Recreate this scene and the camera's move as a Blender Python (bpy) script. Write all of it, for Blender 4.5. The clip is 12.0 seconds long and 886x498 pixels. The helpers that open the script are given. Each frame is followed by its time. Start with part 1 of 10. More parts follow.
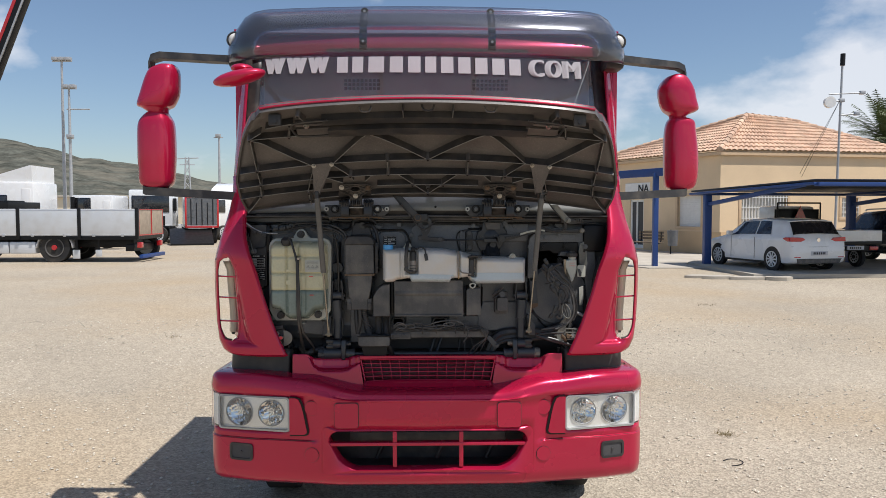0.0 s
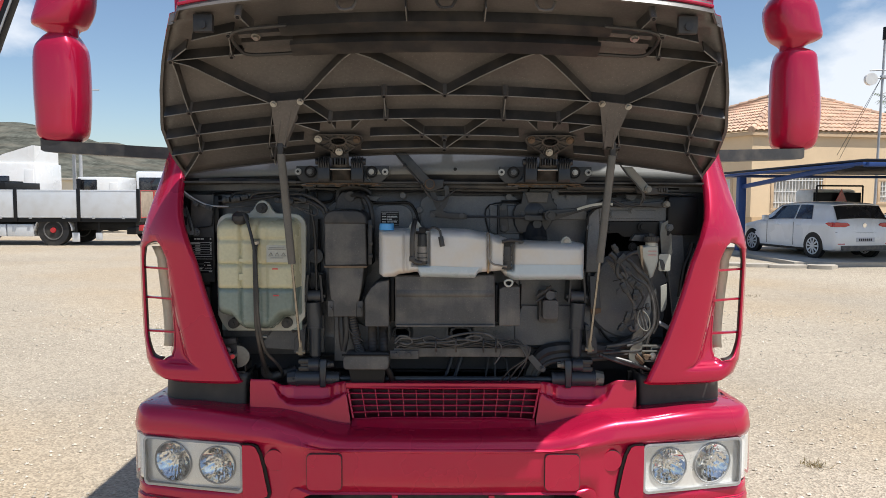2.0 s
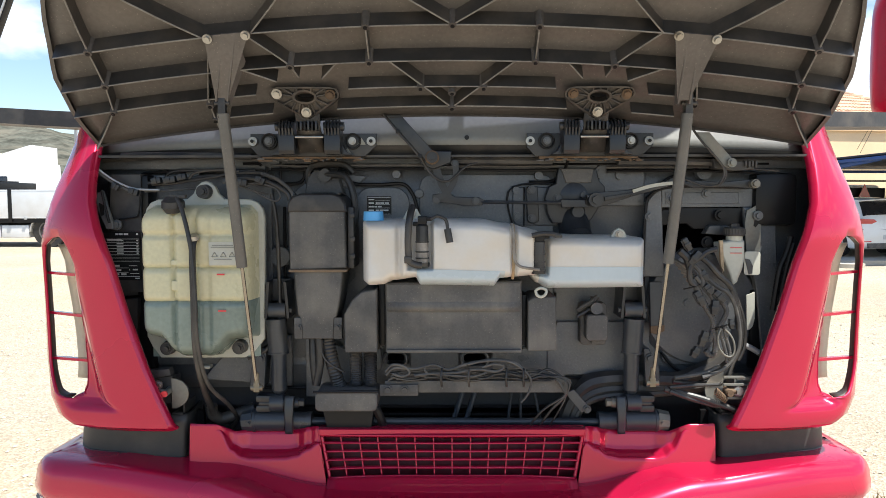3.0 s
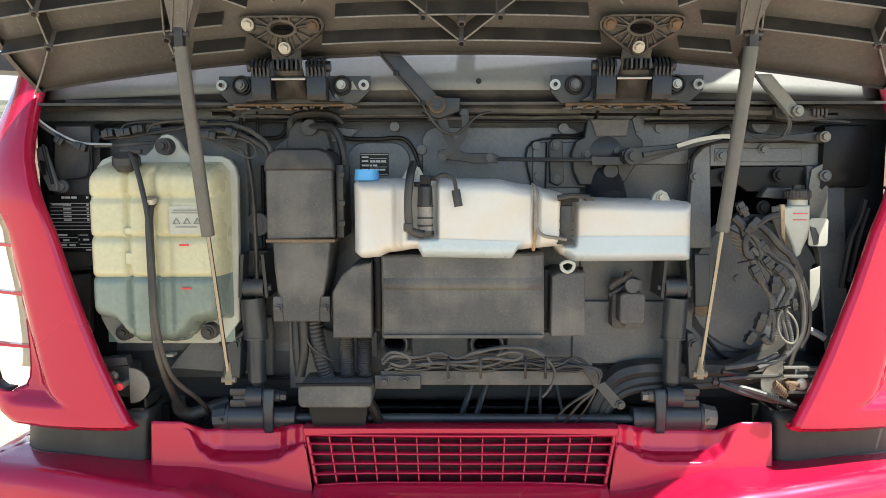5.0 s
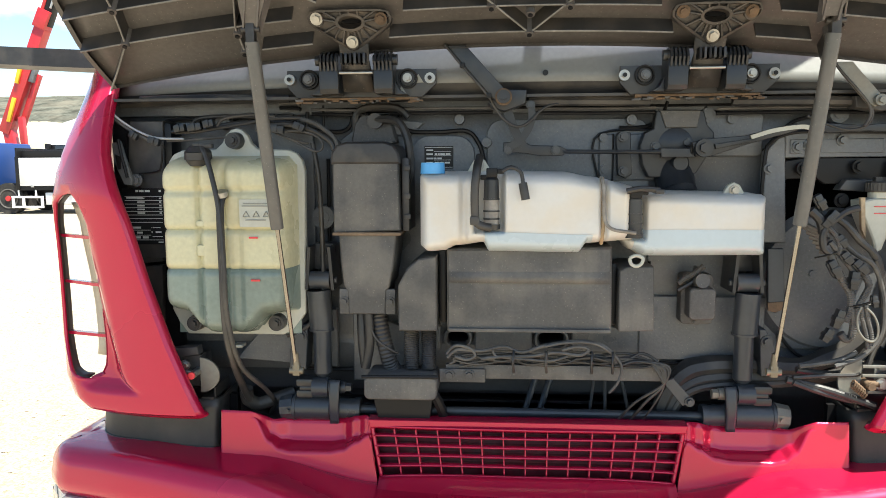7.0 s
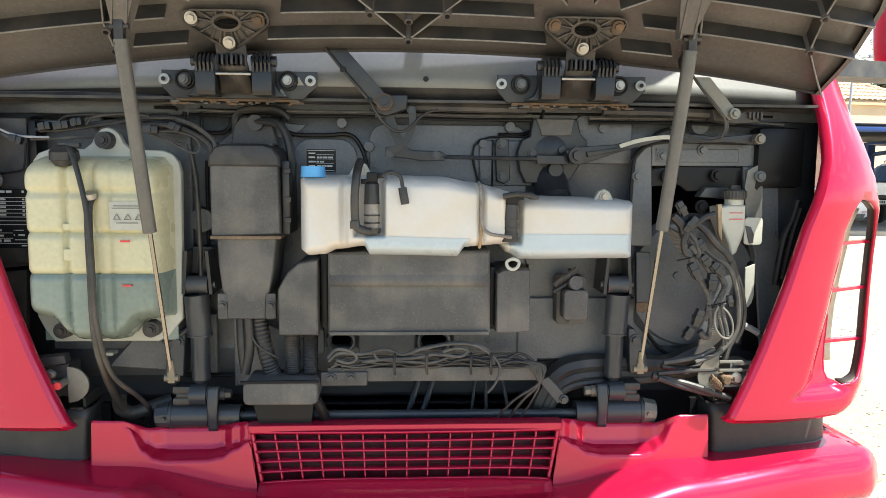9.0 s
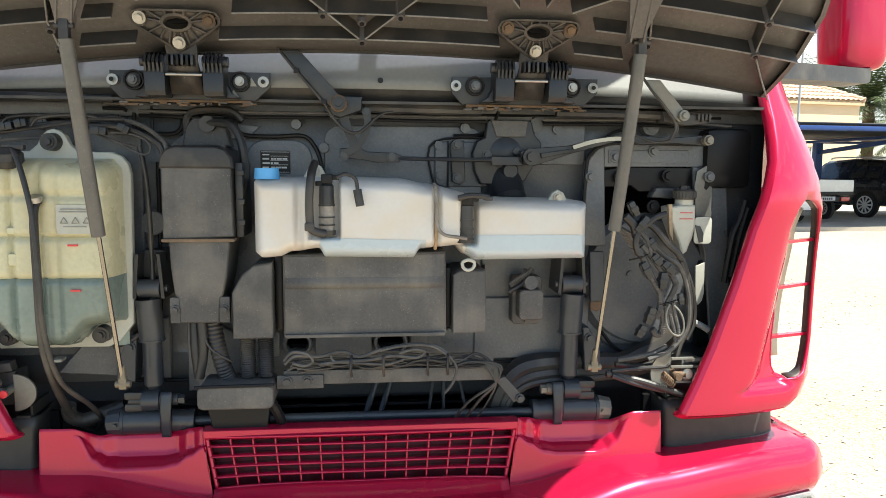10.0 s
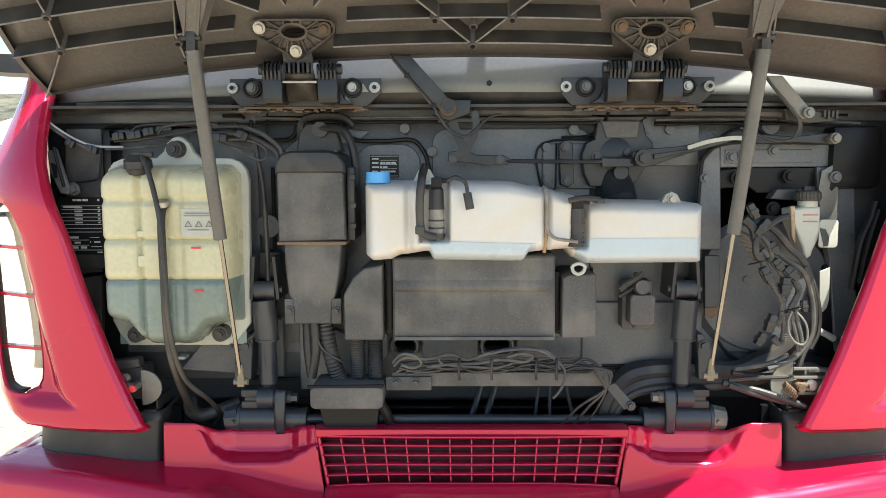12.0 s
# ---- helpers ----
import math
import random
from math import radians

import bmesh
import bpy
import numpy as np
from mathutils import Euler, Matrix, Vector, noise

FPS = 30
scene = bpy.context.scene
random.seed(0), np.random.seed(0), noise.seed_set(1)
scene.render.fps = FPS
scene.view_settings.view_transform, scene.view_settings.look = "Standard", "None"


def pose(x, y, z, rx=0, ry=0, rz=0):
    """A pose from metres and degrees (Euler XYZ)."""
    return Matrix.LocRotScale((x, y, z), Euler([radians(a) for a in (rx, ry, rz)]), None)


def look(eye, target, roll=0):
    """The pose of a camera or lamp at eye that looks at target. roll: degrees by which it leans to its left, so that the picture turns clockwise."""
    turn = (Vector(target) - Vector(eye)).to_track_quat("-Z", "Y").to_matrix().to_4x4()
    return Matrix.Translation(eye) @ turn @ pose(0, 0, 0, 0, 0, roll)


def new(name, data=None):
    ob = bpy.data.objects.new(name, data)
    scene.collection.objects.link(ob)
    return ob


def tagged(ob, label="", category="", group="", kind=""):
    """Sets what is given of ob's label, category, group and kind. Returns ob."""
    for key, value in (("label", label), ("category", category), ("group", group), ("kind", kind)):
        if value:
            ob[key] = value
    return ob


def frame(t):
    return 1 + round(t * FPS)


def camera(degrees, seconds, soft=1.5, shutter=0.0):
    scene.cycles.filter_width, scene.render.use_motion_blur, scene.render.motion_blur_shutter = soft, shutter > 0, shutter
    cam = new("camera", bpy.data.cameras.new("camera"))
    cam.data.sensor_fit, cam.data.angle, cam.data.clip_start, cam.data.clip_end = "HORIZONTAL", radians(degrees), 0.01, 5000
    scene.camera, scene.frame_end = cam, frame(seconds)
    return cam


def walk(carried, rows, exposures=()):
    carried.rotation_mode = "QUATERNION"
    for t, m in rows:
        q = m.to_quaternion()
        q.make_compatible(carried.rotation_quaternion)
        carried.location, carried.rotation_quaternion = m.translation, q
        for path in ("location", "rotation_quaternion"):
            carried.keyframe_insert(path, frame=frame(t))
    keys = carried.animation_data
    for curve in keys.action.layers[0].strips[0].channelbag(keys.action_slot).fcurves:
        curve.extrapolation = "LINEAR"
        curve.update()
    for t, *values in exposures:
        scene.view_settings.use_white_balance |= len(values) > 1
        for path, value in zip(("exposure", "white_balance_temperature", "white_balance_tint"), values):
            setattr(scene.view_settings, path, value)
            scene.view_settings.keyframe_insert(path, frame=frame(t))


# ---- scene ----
cam = camera(62.1, 12.0, soft=0.5)
PATH = [
    (0, (-0.012, -3.991, 1.73), (0.035, -1.994, 1.632), -0.0),
    (0.5, (-0.022, -3.833, 1.704), (0.001, -1.838, 1.572), -0.0),
    (1, (-0.056, -3.506, 1.702), (-0.033, -1.511, 1.571), 0.4),
    (1.5, (-0.004, -3.129, 1.679), (0.014, -1.134, 1.55), -0.0),
    (2, (-0.015, -2.693, 1.65), (-0.007, -0.698, 1.511), 0.2),
    (2.5, (-0.036, -2.283, 1.638), (-0.033, -0.288, 1.501), 0.2),
    (3, (-0.015, -1.909, 1.587), (-0.025, 0.086, 1.448), -0.1),
    (3.2, (-0.011, -1.811, 1.571), (-0.025, 0.184, 1.427), -0.1),
    (4.8, (-0.022, -1.566, 1.538), (-0.043, 0.424, 1.344), -0.1),
    (5, (-0.027, -1.562, 1.538), (-0.045, 0.427, 1.334), -0.1),
    (5.5, (-0.03, -1.554, 1.533), (-0.083, 0.434, 1.323), -0.1),
    (6, (-0.048, -1.558, 1.533), (-0.173, 0.427, 1.324), -0.3),
    (6.5, (-0.07, -1.558, 1.534), (-0.213, 0.425, 1.323), -0.3),
    (6.7, (-0.072, -1.556, 1.536), (-0.223, 0.426, 1.319), -0.3),
    (8.3, (-0.028, -1.564, 1.558), (-0.096, 0.421, 1.323), 0.1),
    (8.5, (-0.03, -1.565, 1.551), (-0.049, 0.422, 1.325), 0.2),
    (9, (-0.014, -1.571, 1.55), (0.098, 0.413, 1.327), 0.5),
    (9.5, (0.0, -1.574, 1.558), (0.191, 0.404, 1.328), 0.3),
    (10, (-0.002, -1.575, 1.559), (0.216, 0.4, 1.331), 0.4),
    (10.5, (-0.012, -1.575, 1.555), (0.211, 0.4, 1.33), 0.4),
    (11, (-0.026, -1.567, 1.56), (0.176, 0.409, 1.328), 0.4),
    (11.5, (-0.044, -1.566, 1.567), (0.047, 0.418, 1.331), 0.1),
    (12, (-0.053, -1.564, 1.56), (-0.072, 0.424, 1.338), -0.2),
]
walk(cam, [(t, look(eye, target, roll)) for t, eye, target, roll in PATH],
     exposures=[(0, 0.50, 6500, 11), (1, 0.53, 6500, 11), (2, 0.73, 6500, 10), (2.5, 0.97, 6550, 9), (3.2, 1.59, 6650, 7), (4.8, 1.96, 6850, 4), (5.5, 1.95, 6850, 4), (6.5, 1.85, 6900, 4), (8.5, 1.96, 6850, 4), (10, 1.76, 6900, 4), (12, 1.98, 6850, 4)])

# ---- world, sun ----
SUN_DIR = Vector((0.35, -0.265, 1.0)).normalized()      # towards the sun
world = bpy.data.worlds.new("world")
scene.world = world
world.use_nodes = True


def sky_nodes():
    nt = world.node_tree
    nt.nodes.clear()
    out = nt.nodes.new("ShaderNodeOutputWorld")
    bg = nt.nodes.new("ShaderNodeBackground")
    sky = nt.nodes.new("ShaderNodeTexSky")
    sky.sky_type = "NISHITA"
    sky.sun_disc = False
    sky.sun_elevation = math.asin(SUN_DIR.z)
    sky.sun_rotation = math.atan2(SUN_DIR.x, SUN_DIR.y)
    sky.air_density, sky.dust_density, sky.ozone_density = 1.0, 0.6, 3.0
    co = nt.nodes.new("ShaderNodeTexCoord")
    mp = nt.nodes.new("ShaderNodeMapping")
    mp.inputs["Scale"].default_value = (1.0, 1.0, 1.9)
    mp.inputs["Location"].default_value = (0.7, 1.9, 0.1)
    n1 = nt.nodes.new("ShaderNodeTexNoise")
    n1.inputs["Scale"].default_value, n1.inputs["Detail"].default_value, n1.inputs["Roughness"].default_value = 3.4, 9, 0.52
    ramp = nt.nodes.new("ShaderNodeValToRGB")
    ramp.color_ramp.elements[0].position, ramp.color_ramp.elements[1].position = 0.555, 0.66
    mix = nt.nodes.new("ShaderNodeMixRGB")
    mix.inputs["Color2"].default_value = (8.2, 8.4, 8.8, 1)
    fac = nt.nodes.new("ShaderNodeMath")
    fac.operation = "MULTIPLY"
    fac.inputs[1].default_value = 0.75
    nt.links.new(co.outputs["Generated"], mp.inputs["Vector"])
    nt.links.new(mp.outputs["Vector"], n1.inputs["Vector"])
    sep = nt.nodes.new("ShaderNodeSeparateXYZ")
    tilt = nt.nodes.new("ShaderNodeMath")
    tilt.operation = "MULTIPLY_ADD"
    tilt.inputs[1].default_value = 0.09
    nt.links.new(co.outputs["Generated"], sep.inputs["Vector"])
    nt.links.new(sep.outputs["X"], tilt.inputs[0])
    nt.links.new(n1.outputs["Fac"], tilt.inputs[2])
    nt.links.new(tilt.outputs["Value"], ramp.inputs["Fac"])
    nt.links.new(ramp.outputs["Color"], fac.inputs[0])
    nt.links.new(fac.outputs["Value"], mix.inputs["Fac"])
    nt.links.new(sky.outputs["Color"], mix.inputs["Color1"])
    nt.links.new(mix.outputs["Color"], bg.inputs["Color"])
    bg.inputs["Strength"].default_value = 0.077
    nt.links.new(bg.outputs["Background"], out.inputs["Surface"])


sky_nodes()
sun = new("sun", bpy.data.lights.new("sun", "SUN"))
sun.data.energy, sun.data.angle, sun.data.color = 3.7, radians(0.55), (1.0, 0.965, 0.91)
sun.matrix_world = look(SUN_DIR * 60, (0, 0, 0))


# ---- materials ----
def paint(name, base, rough=0.5, metal=0.0, vary=0.15, scale=6.0, fine=90.0, bump=0.0, coat=0.0, dirt=None, dirt_amount=0.0, spec=0.5, per_object=0.0, dirt_scale=2.5, specks=0.0, streaks=0.0):
    """A surface with colour variation at two scales, relief, and dirt with a shape of its own."""
    m = bpy.data.materials.new(name)
    m.use_nodes = True
    nt = m.node_tree
    b = nt.nodes["Principled BSDF"]
    co = nt.nodes.new("ShaderNodeTexCoord")

    def noise_at(s, detail=5):
        n = nt.nodes.new("ShaderNodeTexNoise")
        n.inputs["Scale"].default_value, n.inputs["Detail"].default_value = s, detail
        nt.links.new(co.outputs["Object"], n.inputs["Vector"])
        return n.outputs["Fac"]

    def ranged(sock, a, c, lo=0.3, hi=0.7):
        r = nt.nodes.new("ShaderNodeMapRange")
        r.inputs["From Min"].default_value, r.inputs["From Max"].default_value = lo, hi
        r.inputs["To Min"].default_value, r.inputs["To Max"].default_value = a, c
        nt.links.new(sock, r.inputs["Value"])
        return r.outputs["Result"]

    big, small = noise_at(scale), noise_at(fine, 3)
    add = nt.nodes.new("ShaderNodeMath")
    add.operation = "MULTIPLY"
    nt.links.new(ranged(big, 1 - vary, 1 + vary), add.inputs[0])
    nt.links.new(ranged(small, 1 - vary * 0.6, 1 + vary * 0.6), add.inputs[1])
    value = add.outputs["Value"]
    if per_object:
        info = nt.nodes.new("ShaderNodeObjectInfo")
        more = nt.nodes.new("ShaderNodeMath")
        more.operation = "MULTIPLY"
        nt.links.new(value, more.inputs[0])
        nt.links.new(ranged(info.outputs["Random"], 1 - per_object, 1 + per_object, 0, 1), more.inputs[1])
        value = more.outputs["Value"]
    hsv = nt.nodes.new("ShaderNodeHueSaturation")
    hsv.inputs["Color"].default_value = (*base, 1)
    nt.links.new(value, hsv.inputs["Value"])
    colour = hsv.outputs["Color"]
    if dirt:
        mix = nt.nodes.new("ShaderNodeMixRGB")
        mix.inputs["Color2"].default_value = (*dirt, 1)
        nt.links.new(ranged(noise_at(dirt_scale, 9), 0, dirt_amount, 0.45, 0.7), mix.inputs["Fac"])
        nt.links.new(colour, mix.inputs["Color1"])
        colour = mix.outputs["Color"]
    if streaks:
        mp = nt.nodes.new("ShaderNodeMapping")
        mp.inputs["Scale"].default_value = (34, 34, 2.2)
        sn = nt.nodes.new("ShaderNodeTexNoise")
        sn.inputs["Scale"].default_value, sn.inputs["Detail"].default_value = 1.0, 4
        nt.links.new(co.outputs["Object"], mp.inputs["Vector"])
        nt.links.new(mp.outputs["Vector"], sn.inputs["Vector"])
        mix = nt.nodes.new("ShaderNodeMixRGB")
        mix.inputs["Color2"].default_value = (*[c * 0.45 for c in base], 1)
        nt.links.new(ranged(sn.outputs["Fac"], 0, streaks, 0.5, 0.72), mix.inputs["Fac"])
        nt.links.new(colour, mix.inputs["Color1"])
        colour = mix.outputs["Color"]
    if specks:
        vo = nt.nodes.new("ShaderNodeTexVoronoi")
        vo.inputs["Scale"].default_value = 95.0
        nt.links.new(co.outputs["Object"], vo.inputs["Vector"])
        mix = nt.nodes.new("ShaderNodeMixRGB")
        mix.inputs["Color2"].default_value = (0.34, 0.31, 0.26, 1)
        nt.links.new(ranged(vo.outputs["Distance"], specks, 0, 0.05, 0.17), mix.inputs["Fac"])
        nt.links.new(colour, mix.inputs["Color1"])
        colour = mix.outputs["Color"]
    nt.links.new(colour, b.inputs["Base Color"])
    nt.links.new(ranged(big, max(0.02, rough - 0.08), min(1, rough + 0.08)), b.inputs["Roughness"])
    b.inputs["Metallic"].default_value = metal
    b.inputs["Coat Weight"].default_value = coat
    b.inputs["Coat Roughness"].default_value = 0.04
    b.inputs["Specular IOR Level"].default_value = spec
    if bump:
        bp = nt.nodes.new("ShaderNodeBump")
        bp.inputs["Strength"].default_value, bp.inputs["Distance"].default_value = bump, 0.004
        nt.links.new(small, bp.inputs["Height"])
        nt.links.new(bp.outputs["Normal"], b.inputs["Normal"])
    return m


def clear(name, tint, share, rough=0.02, gloss=(1, 1, 1), haze=0.0):
    """Thin glazing or tinted plastic: straight transmission with a Fresnel gloss on top."""
    m = bpy.data.materials.new(name)
    m.use_nodes = True
    nt = m.node_tree
    nt.nodes.clear()
    out = nt.nodes.new("ShaderNodeOutputMaterial")
    tr = nt.nodes.new("ShaderNodeBsdfTransparent")
    tr.inputs["Color"].default_value = (*tint, 1)
    gl = nt.nodes.new("ShaderNodeBsdfGlossy")
    gl.inputs["Roughness"].default_value = rough
    gl.inputs["Color"].default_value = (*gloss, 1)
    fr = nt.nodes.new("ShaderNodeFresnel")
    fr.inputs["IOR"].default_value = 1.5
    mul = nt.nodes.new("ShaderNodeMath")
    mul.operation = "MULTIPLY_ADD"
    mul.inputs[1].default_value, mul.inputs[2].default_value = 1.0, share
    mix = nt.nodes.new("ShaderNodeMixShader")
    nt.links.new(fr.outputs["Fac"], mul.inputs[0])
    nt.links.new(mul.outputs["Value"], mix.inputs["Fac"])
    nt.links.new(tr.outputs["BSDF"], mix.inputs[1])
    nt.links.new(gl.outputs["BSDF"], mix.inputs[2])
    last = mix.outputs["Shader"]
    if haze:
        df = nt.nodes.new("ShaderNodeBsdfDiffuse")
        df.inputs["Color"].default_value = (0.30, 0.32, 0.37, 1)
        veil = nt.nodes.new("ShaderNodeMixShader")
        veil.inputs["Fac"].default_value = haze
        nt.links.new(last, veil.inputs[1])
        nt.links.new(df.outputs["BSDF"], veil.inputs[2])
        last = veil.outputs["Shader"]
    nt.links.new(last, out.inputs["Surface"])
    return m


def gravel():
    m = paint("gravel", (0.385, 0.333, 0.260), rough=0.92, vary=0.10, scale=0.35, fine=9.0, dirt=(0.40, 0.31, 0.205), dirt_amount=0.8, spec=0.2, dirt_scale=0.25)
    nt = m.node_tree
    b = nt.nodes["Principled BSDF"]
    co = nt.nodes.new("ShaderNodeTexCoord")
    vo = nt.nodes.new("ShaderNodeTexVoronoi")
    vo.inputs["Scale"].default_value = 62.0
    v2 = nt.nodes.new("ShaderNodeTexNoise")
    v2.inputs["Scale"].default_value, v2.inputs["Detail"].default_value = 16.0, 8
    nt.links.new(co.outputs["Object"], vo.inputs["Vector"])
    nt.links.new(co.outputs["Object"], v2.inputs["Vector"])
    sep = nt.nodes.new("ShaderNodeSeparateColor")
    nt.links.new(vo.outputs["Color"], sep.inputs["Color"])
    r = nt.nodes.new("ShaderNodeMapRange")
    r.inputs["To Min"].default_value, r.inputs["To Max"].default_value = 0.66, 1.26
    nt.links.new(sep.outputs["Red"], r.inputs["Value"])
    old = b.inputs["Base Color"].links[0].from_socket
    mul = nt.nodes.new("ShaderNodeMixRGB")
    mul.blend_type = "MULTIPLY"
    mul.inputs["Fac"].default_value = 0.85
    nt.links.new(old, mul.inputs["Color1"])
    nt.links.new(r.outputs["Result"], mul.inputs["Color2"])
    nt.links.new(mul.outputs["Color"], b.inputs["Base Color"])
    h = nt.nodes.new("ShaderNodeMath")
    h.operation = "ADD"
    nt.links.new(vo.outputs["Distance"], h.inputs[0])
    nt.links.new(v2.outputs["Fac"], h.inputs[1])
    bp = nt.nodes.new("ShaderNodeBump")
    bp.inputs["Strength"].default_value, bp.inputs["Distance"].default_value = 0.6, 0.014
    nt.links.new(h.outputs["Value"], bp.inputs["Height"])
    nt.links.new(bp.outputs["Normal"], b.inputs["Normal"])
    return m


RED = paint("red_paint", (0.45, 0.009, 0.050), rough=0.27, metal=0.3, vary=0.05, scale=1.5, fine=400, coat=0.75, spec=0.2, dirt=(0.42, 0.06, 0.08), dirt_amount=0.10)
# darkened red: the dim bounce light inside the grille cells, as a colour
WINE = paint("shaded_grille_red", (0.17, 0.022, 0.036), rough=0.5, vary=0.25, scale=14, dirt=(0.16, 0.10, 0.09), dirt_amount=0.4, dirt_scale=16)
STEP = paint("black_step_plastic", (0.030, 0.029, 0.028), rough=0.52, vary=0.12, bump=0.06, dirt=(0.13, 0.11, 0.085), dirt_amount=0.35, dirt_scale=6, streaks=0.2)
# darker copy of the hood plastic, shade on the rib sides put into colour
RIB = paint("shaded_hood_plastic", (0.030, 0.029, 0.029), rough=0.36, vary=0.15, bump=0.05, dirt=(0.16, 0.13, 0.10), dirt_amount=0.25, dirt_scale=12)
# matt black that stands in for the unlit depth of openings and gaps
VOID = paint("matt_black_for_shade", (0.010, 0.010, 0.011), rough=0.9, vary=0.2, spec=0.05)
BLACK = paint("black_plastic", (0.026, 0.026, 0.028), rough=0.48, vary=0.2, bump=0.08, dirt=(0.15, 0.13, 0.105), dirt_amount=0.4, dirt_scale=11)
HOODIN = paint("hood_inside_plastic", (0.087, 0.081, 0.079), rough=0.43, vary=0.2, scale=5, bump=0.1, dirt=(0.16, 0.135, 0.11), dirt_amount=0.24, specks=0.35)
GREY = paint("dark_grey_paint", (0.100, 0.109, 0.120), rough=0.34, vary=0.2, scale=5, bump=0.2, fine=140, dirt=(0.19, 0.18, 0.165), dirt_amount=0.45, dirt_scale=9, specks=0.35)
DUCT = paint("dusty_grey_plastic", (0.070, 0.069, 0.069), rough=0.58, vary=0.22, scale=6, bump=0.2, fine=160, dirt=(0.22, 0.20, 0.17), dirt_amount=0.5, dirt_scale=9, specks=0.3, streaks=0.22)
DAMP = paint("blue_grey_metal", (0.030, 0.036, 0.045), rough=0.34, vary=0.12, bump=0.03, dirt=(0.2, 0.18, 0.15), dirt_amount=0.3)
RUBBER = paint("rubber", (0.023, 0.023, 0.024), rough=0.46, vary=0.25, bump=0.08, dirt=(0.15, 0.13, 0.105), dirt_amount=0.4, dirt_scale=8)
TYRE = paint("tyre_rubber", (0.016, 0.016, 0.017), rough=0.85, vary=0.2, bump=0.1, dirt=(0.10, 0.085, 0.065), dirt_amount=0.4)
STEEL = paint("zinc_steel", (0.36, 0.36, 0.345), rough=0.36, metal=0.9, vary=0.15, dirt=(0.22, 0.16, 0.10), dirt_amount=0.35, dirt_scale=14)
CHROME = paint("chrome", (0.85, 0.86, 0.88), rough=0.18, metal=1.0, vary=0.04)
REFLECTOR = paint("lamp_chrome", (0.80, 0.80, 0.79), rough=0.07, metal=1.0, vary=0.04)
ZINC = paint("zinc_plate", (0.20, 0.20, 0.18), rough=0.5, metal=0.35, vary=0.15, dirt=(0.2, 0.15, 0.1), dirt_amount=0.4, dirt_scale=14)
# wiper links darkened in place of shadow outlines; also for black parts
LINK = paint("dark_link_paint", (0.016, 0.018, 0.022), rough=0.36, vary=0.15, bump=0.05, dirt=(0.10, 0.09, 0.075), dirt_amount=0.25, dirt_scale=14)
RUST = paint("rusty_steel", (0.125, 0.080, 0.048), rough=0.8, metal=0.1, vary=0.35, scale=20, bump=0.2)
COOLANT = paint("yellowed_tank_plastic", (0.56, 0.535, 0.36), rough=0.32, vary=0.10, scale=6, dirt=(0.50, 0.42, 0.24), dirt_amount=0.6, dirt_scale=6)
COOLANT_LOW = paint("tank_plastic_with_coolant", (0.195, 0.245, 0.215), rough=0.3, vary=0.14, scale=6, dirt=(0.27, 0.30, 0.25), dirt_amount=0.5, dirt_scale=5)
FLANGE = paint("tank_flange_plastic", (0.46, 0.46, 0.40), rough=0.4, vary=0.06)
WHITEP = paint("milky_tank_plastic", (0.60, 0.593, 0.572), rough=0.33, vary=0.03, scale=4, dirt=(0.64, 0.50, 0.31), dirt_amount=0.40, dirt_scale=7)
WASH = paint("tank_plastic_with_washer_fluid", (0.45, 0.525, 0.57), rough=0.3, vary=0.03)
BLUECAP = paint("blue_plastic", (0.09, 0.36, 0.72), rough=0.35, vary=0.06)
WHITE = paint("white_vehicle_paint", (0.78, 0.79, 0.79), rough=0.25, vary=0.03, scale=1.2, coat=0.6, dirt=(0.55, 0.5, 0.42), dirt_amount=0.2)
SILVER = paint("aluminium_panel", (0.62, 0.64, 0.66), rough=0.4, metal=0.25, vary=0.03, scale=1, dirt=(0.42, 0.38, 0.32), dirt_amount=0.25)
LAMP = paint("lamp_reflector", (0.72, 0.73, 0.74), rough=0.22, metal=0.8, vary=0.05)
LAMPBODY = paint("lamp_bezel", (0.93, 0.93, 0.91), rough=0.34, metal=0.45, vary=0.04)
CABIN = paint("cabin_trim", (0.55, 0.56, 0.58), rough=0.8, vary=0.08)
CABINDARK = paint("cabin_dark_trim", (0.065, 0.063, 0.065), rough=0.75, vary=0.1)
LETTER = paint("white_film", (0.50, 0.51, 0.54), rough=0.5, vary=0.03)
STICKER = paint("black_sticker", (0.010, 0.010, 0.011), rough=0.4, vary=0.1, spec=0.25)
PRINT = paint("print_white", (0.62, 0.62, 0.60), rough=0.5, vary=0.1)
PRINTDARK = paint("print_grey", (0.25, 0.25, 0.22), rough=0.6, vary=0.1)
REDMARK = paint("red_mark", (0.70, 0.05, 0.06), rough=0.4, vary=0.05)
# haze paints dust and the pale sky reflection onto the glass as grey
GLASS = clear("window_glass", (0.84, 0.89, 0.90), 0.07, haze=0.13)
SMOKE = clear("smoked_acrylic", (0.56, 0.58, 0.66), 0.015, rough=0.10, haze=0.09)
LENS = clear("lamp_lens", (0.93, 0.95, 0.96), 0.03)
DARKGLASS = clear("tinted_glass", (0.10, 0.12, 0.12), 0.05)
GRAVEL = gravel()
STUCCO = paint("ochre_stucco", (0.74, 0.56, 0.36), rough=0.9, vary=0.06, scale=0.8, fine=40, bump=0.2, dirt=(0.50, 0.36, 0.22), dirt_amount=0.25, dirt_scale=0.5)
STUCCO_LOW = paint("ochre_plinth", (0.58, 0.41, 0.24), rough=0.9, vary=0.08, scale=1, fine=40, bump=0.2)
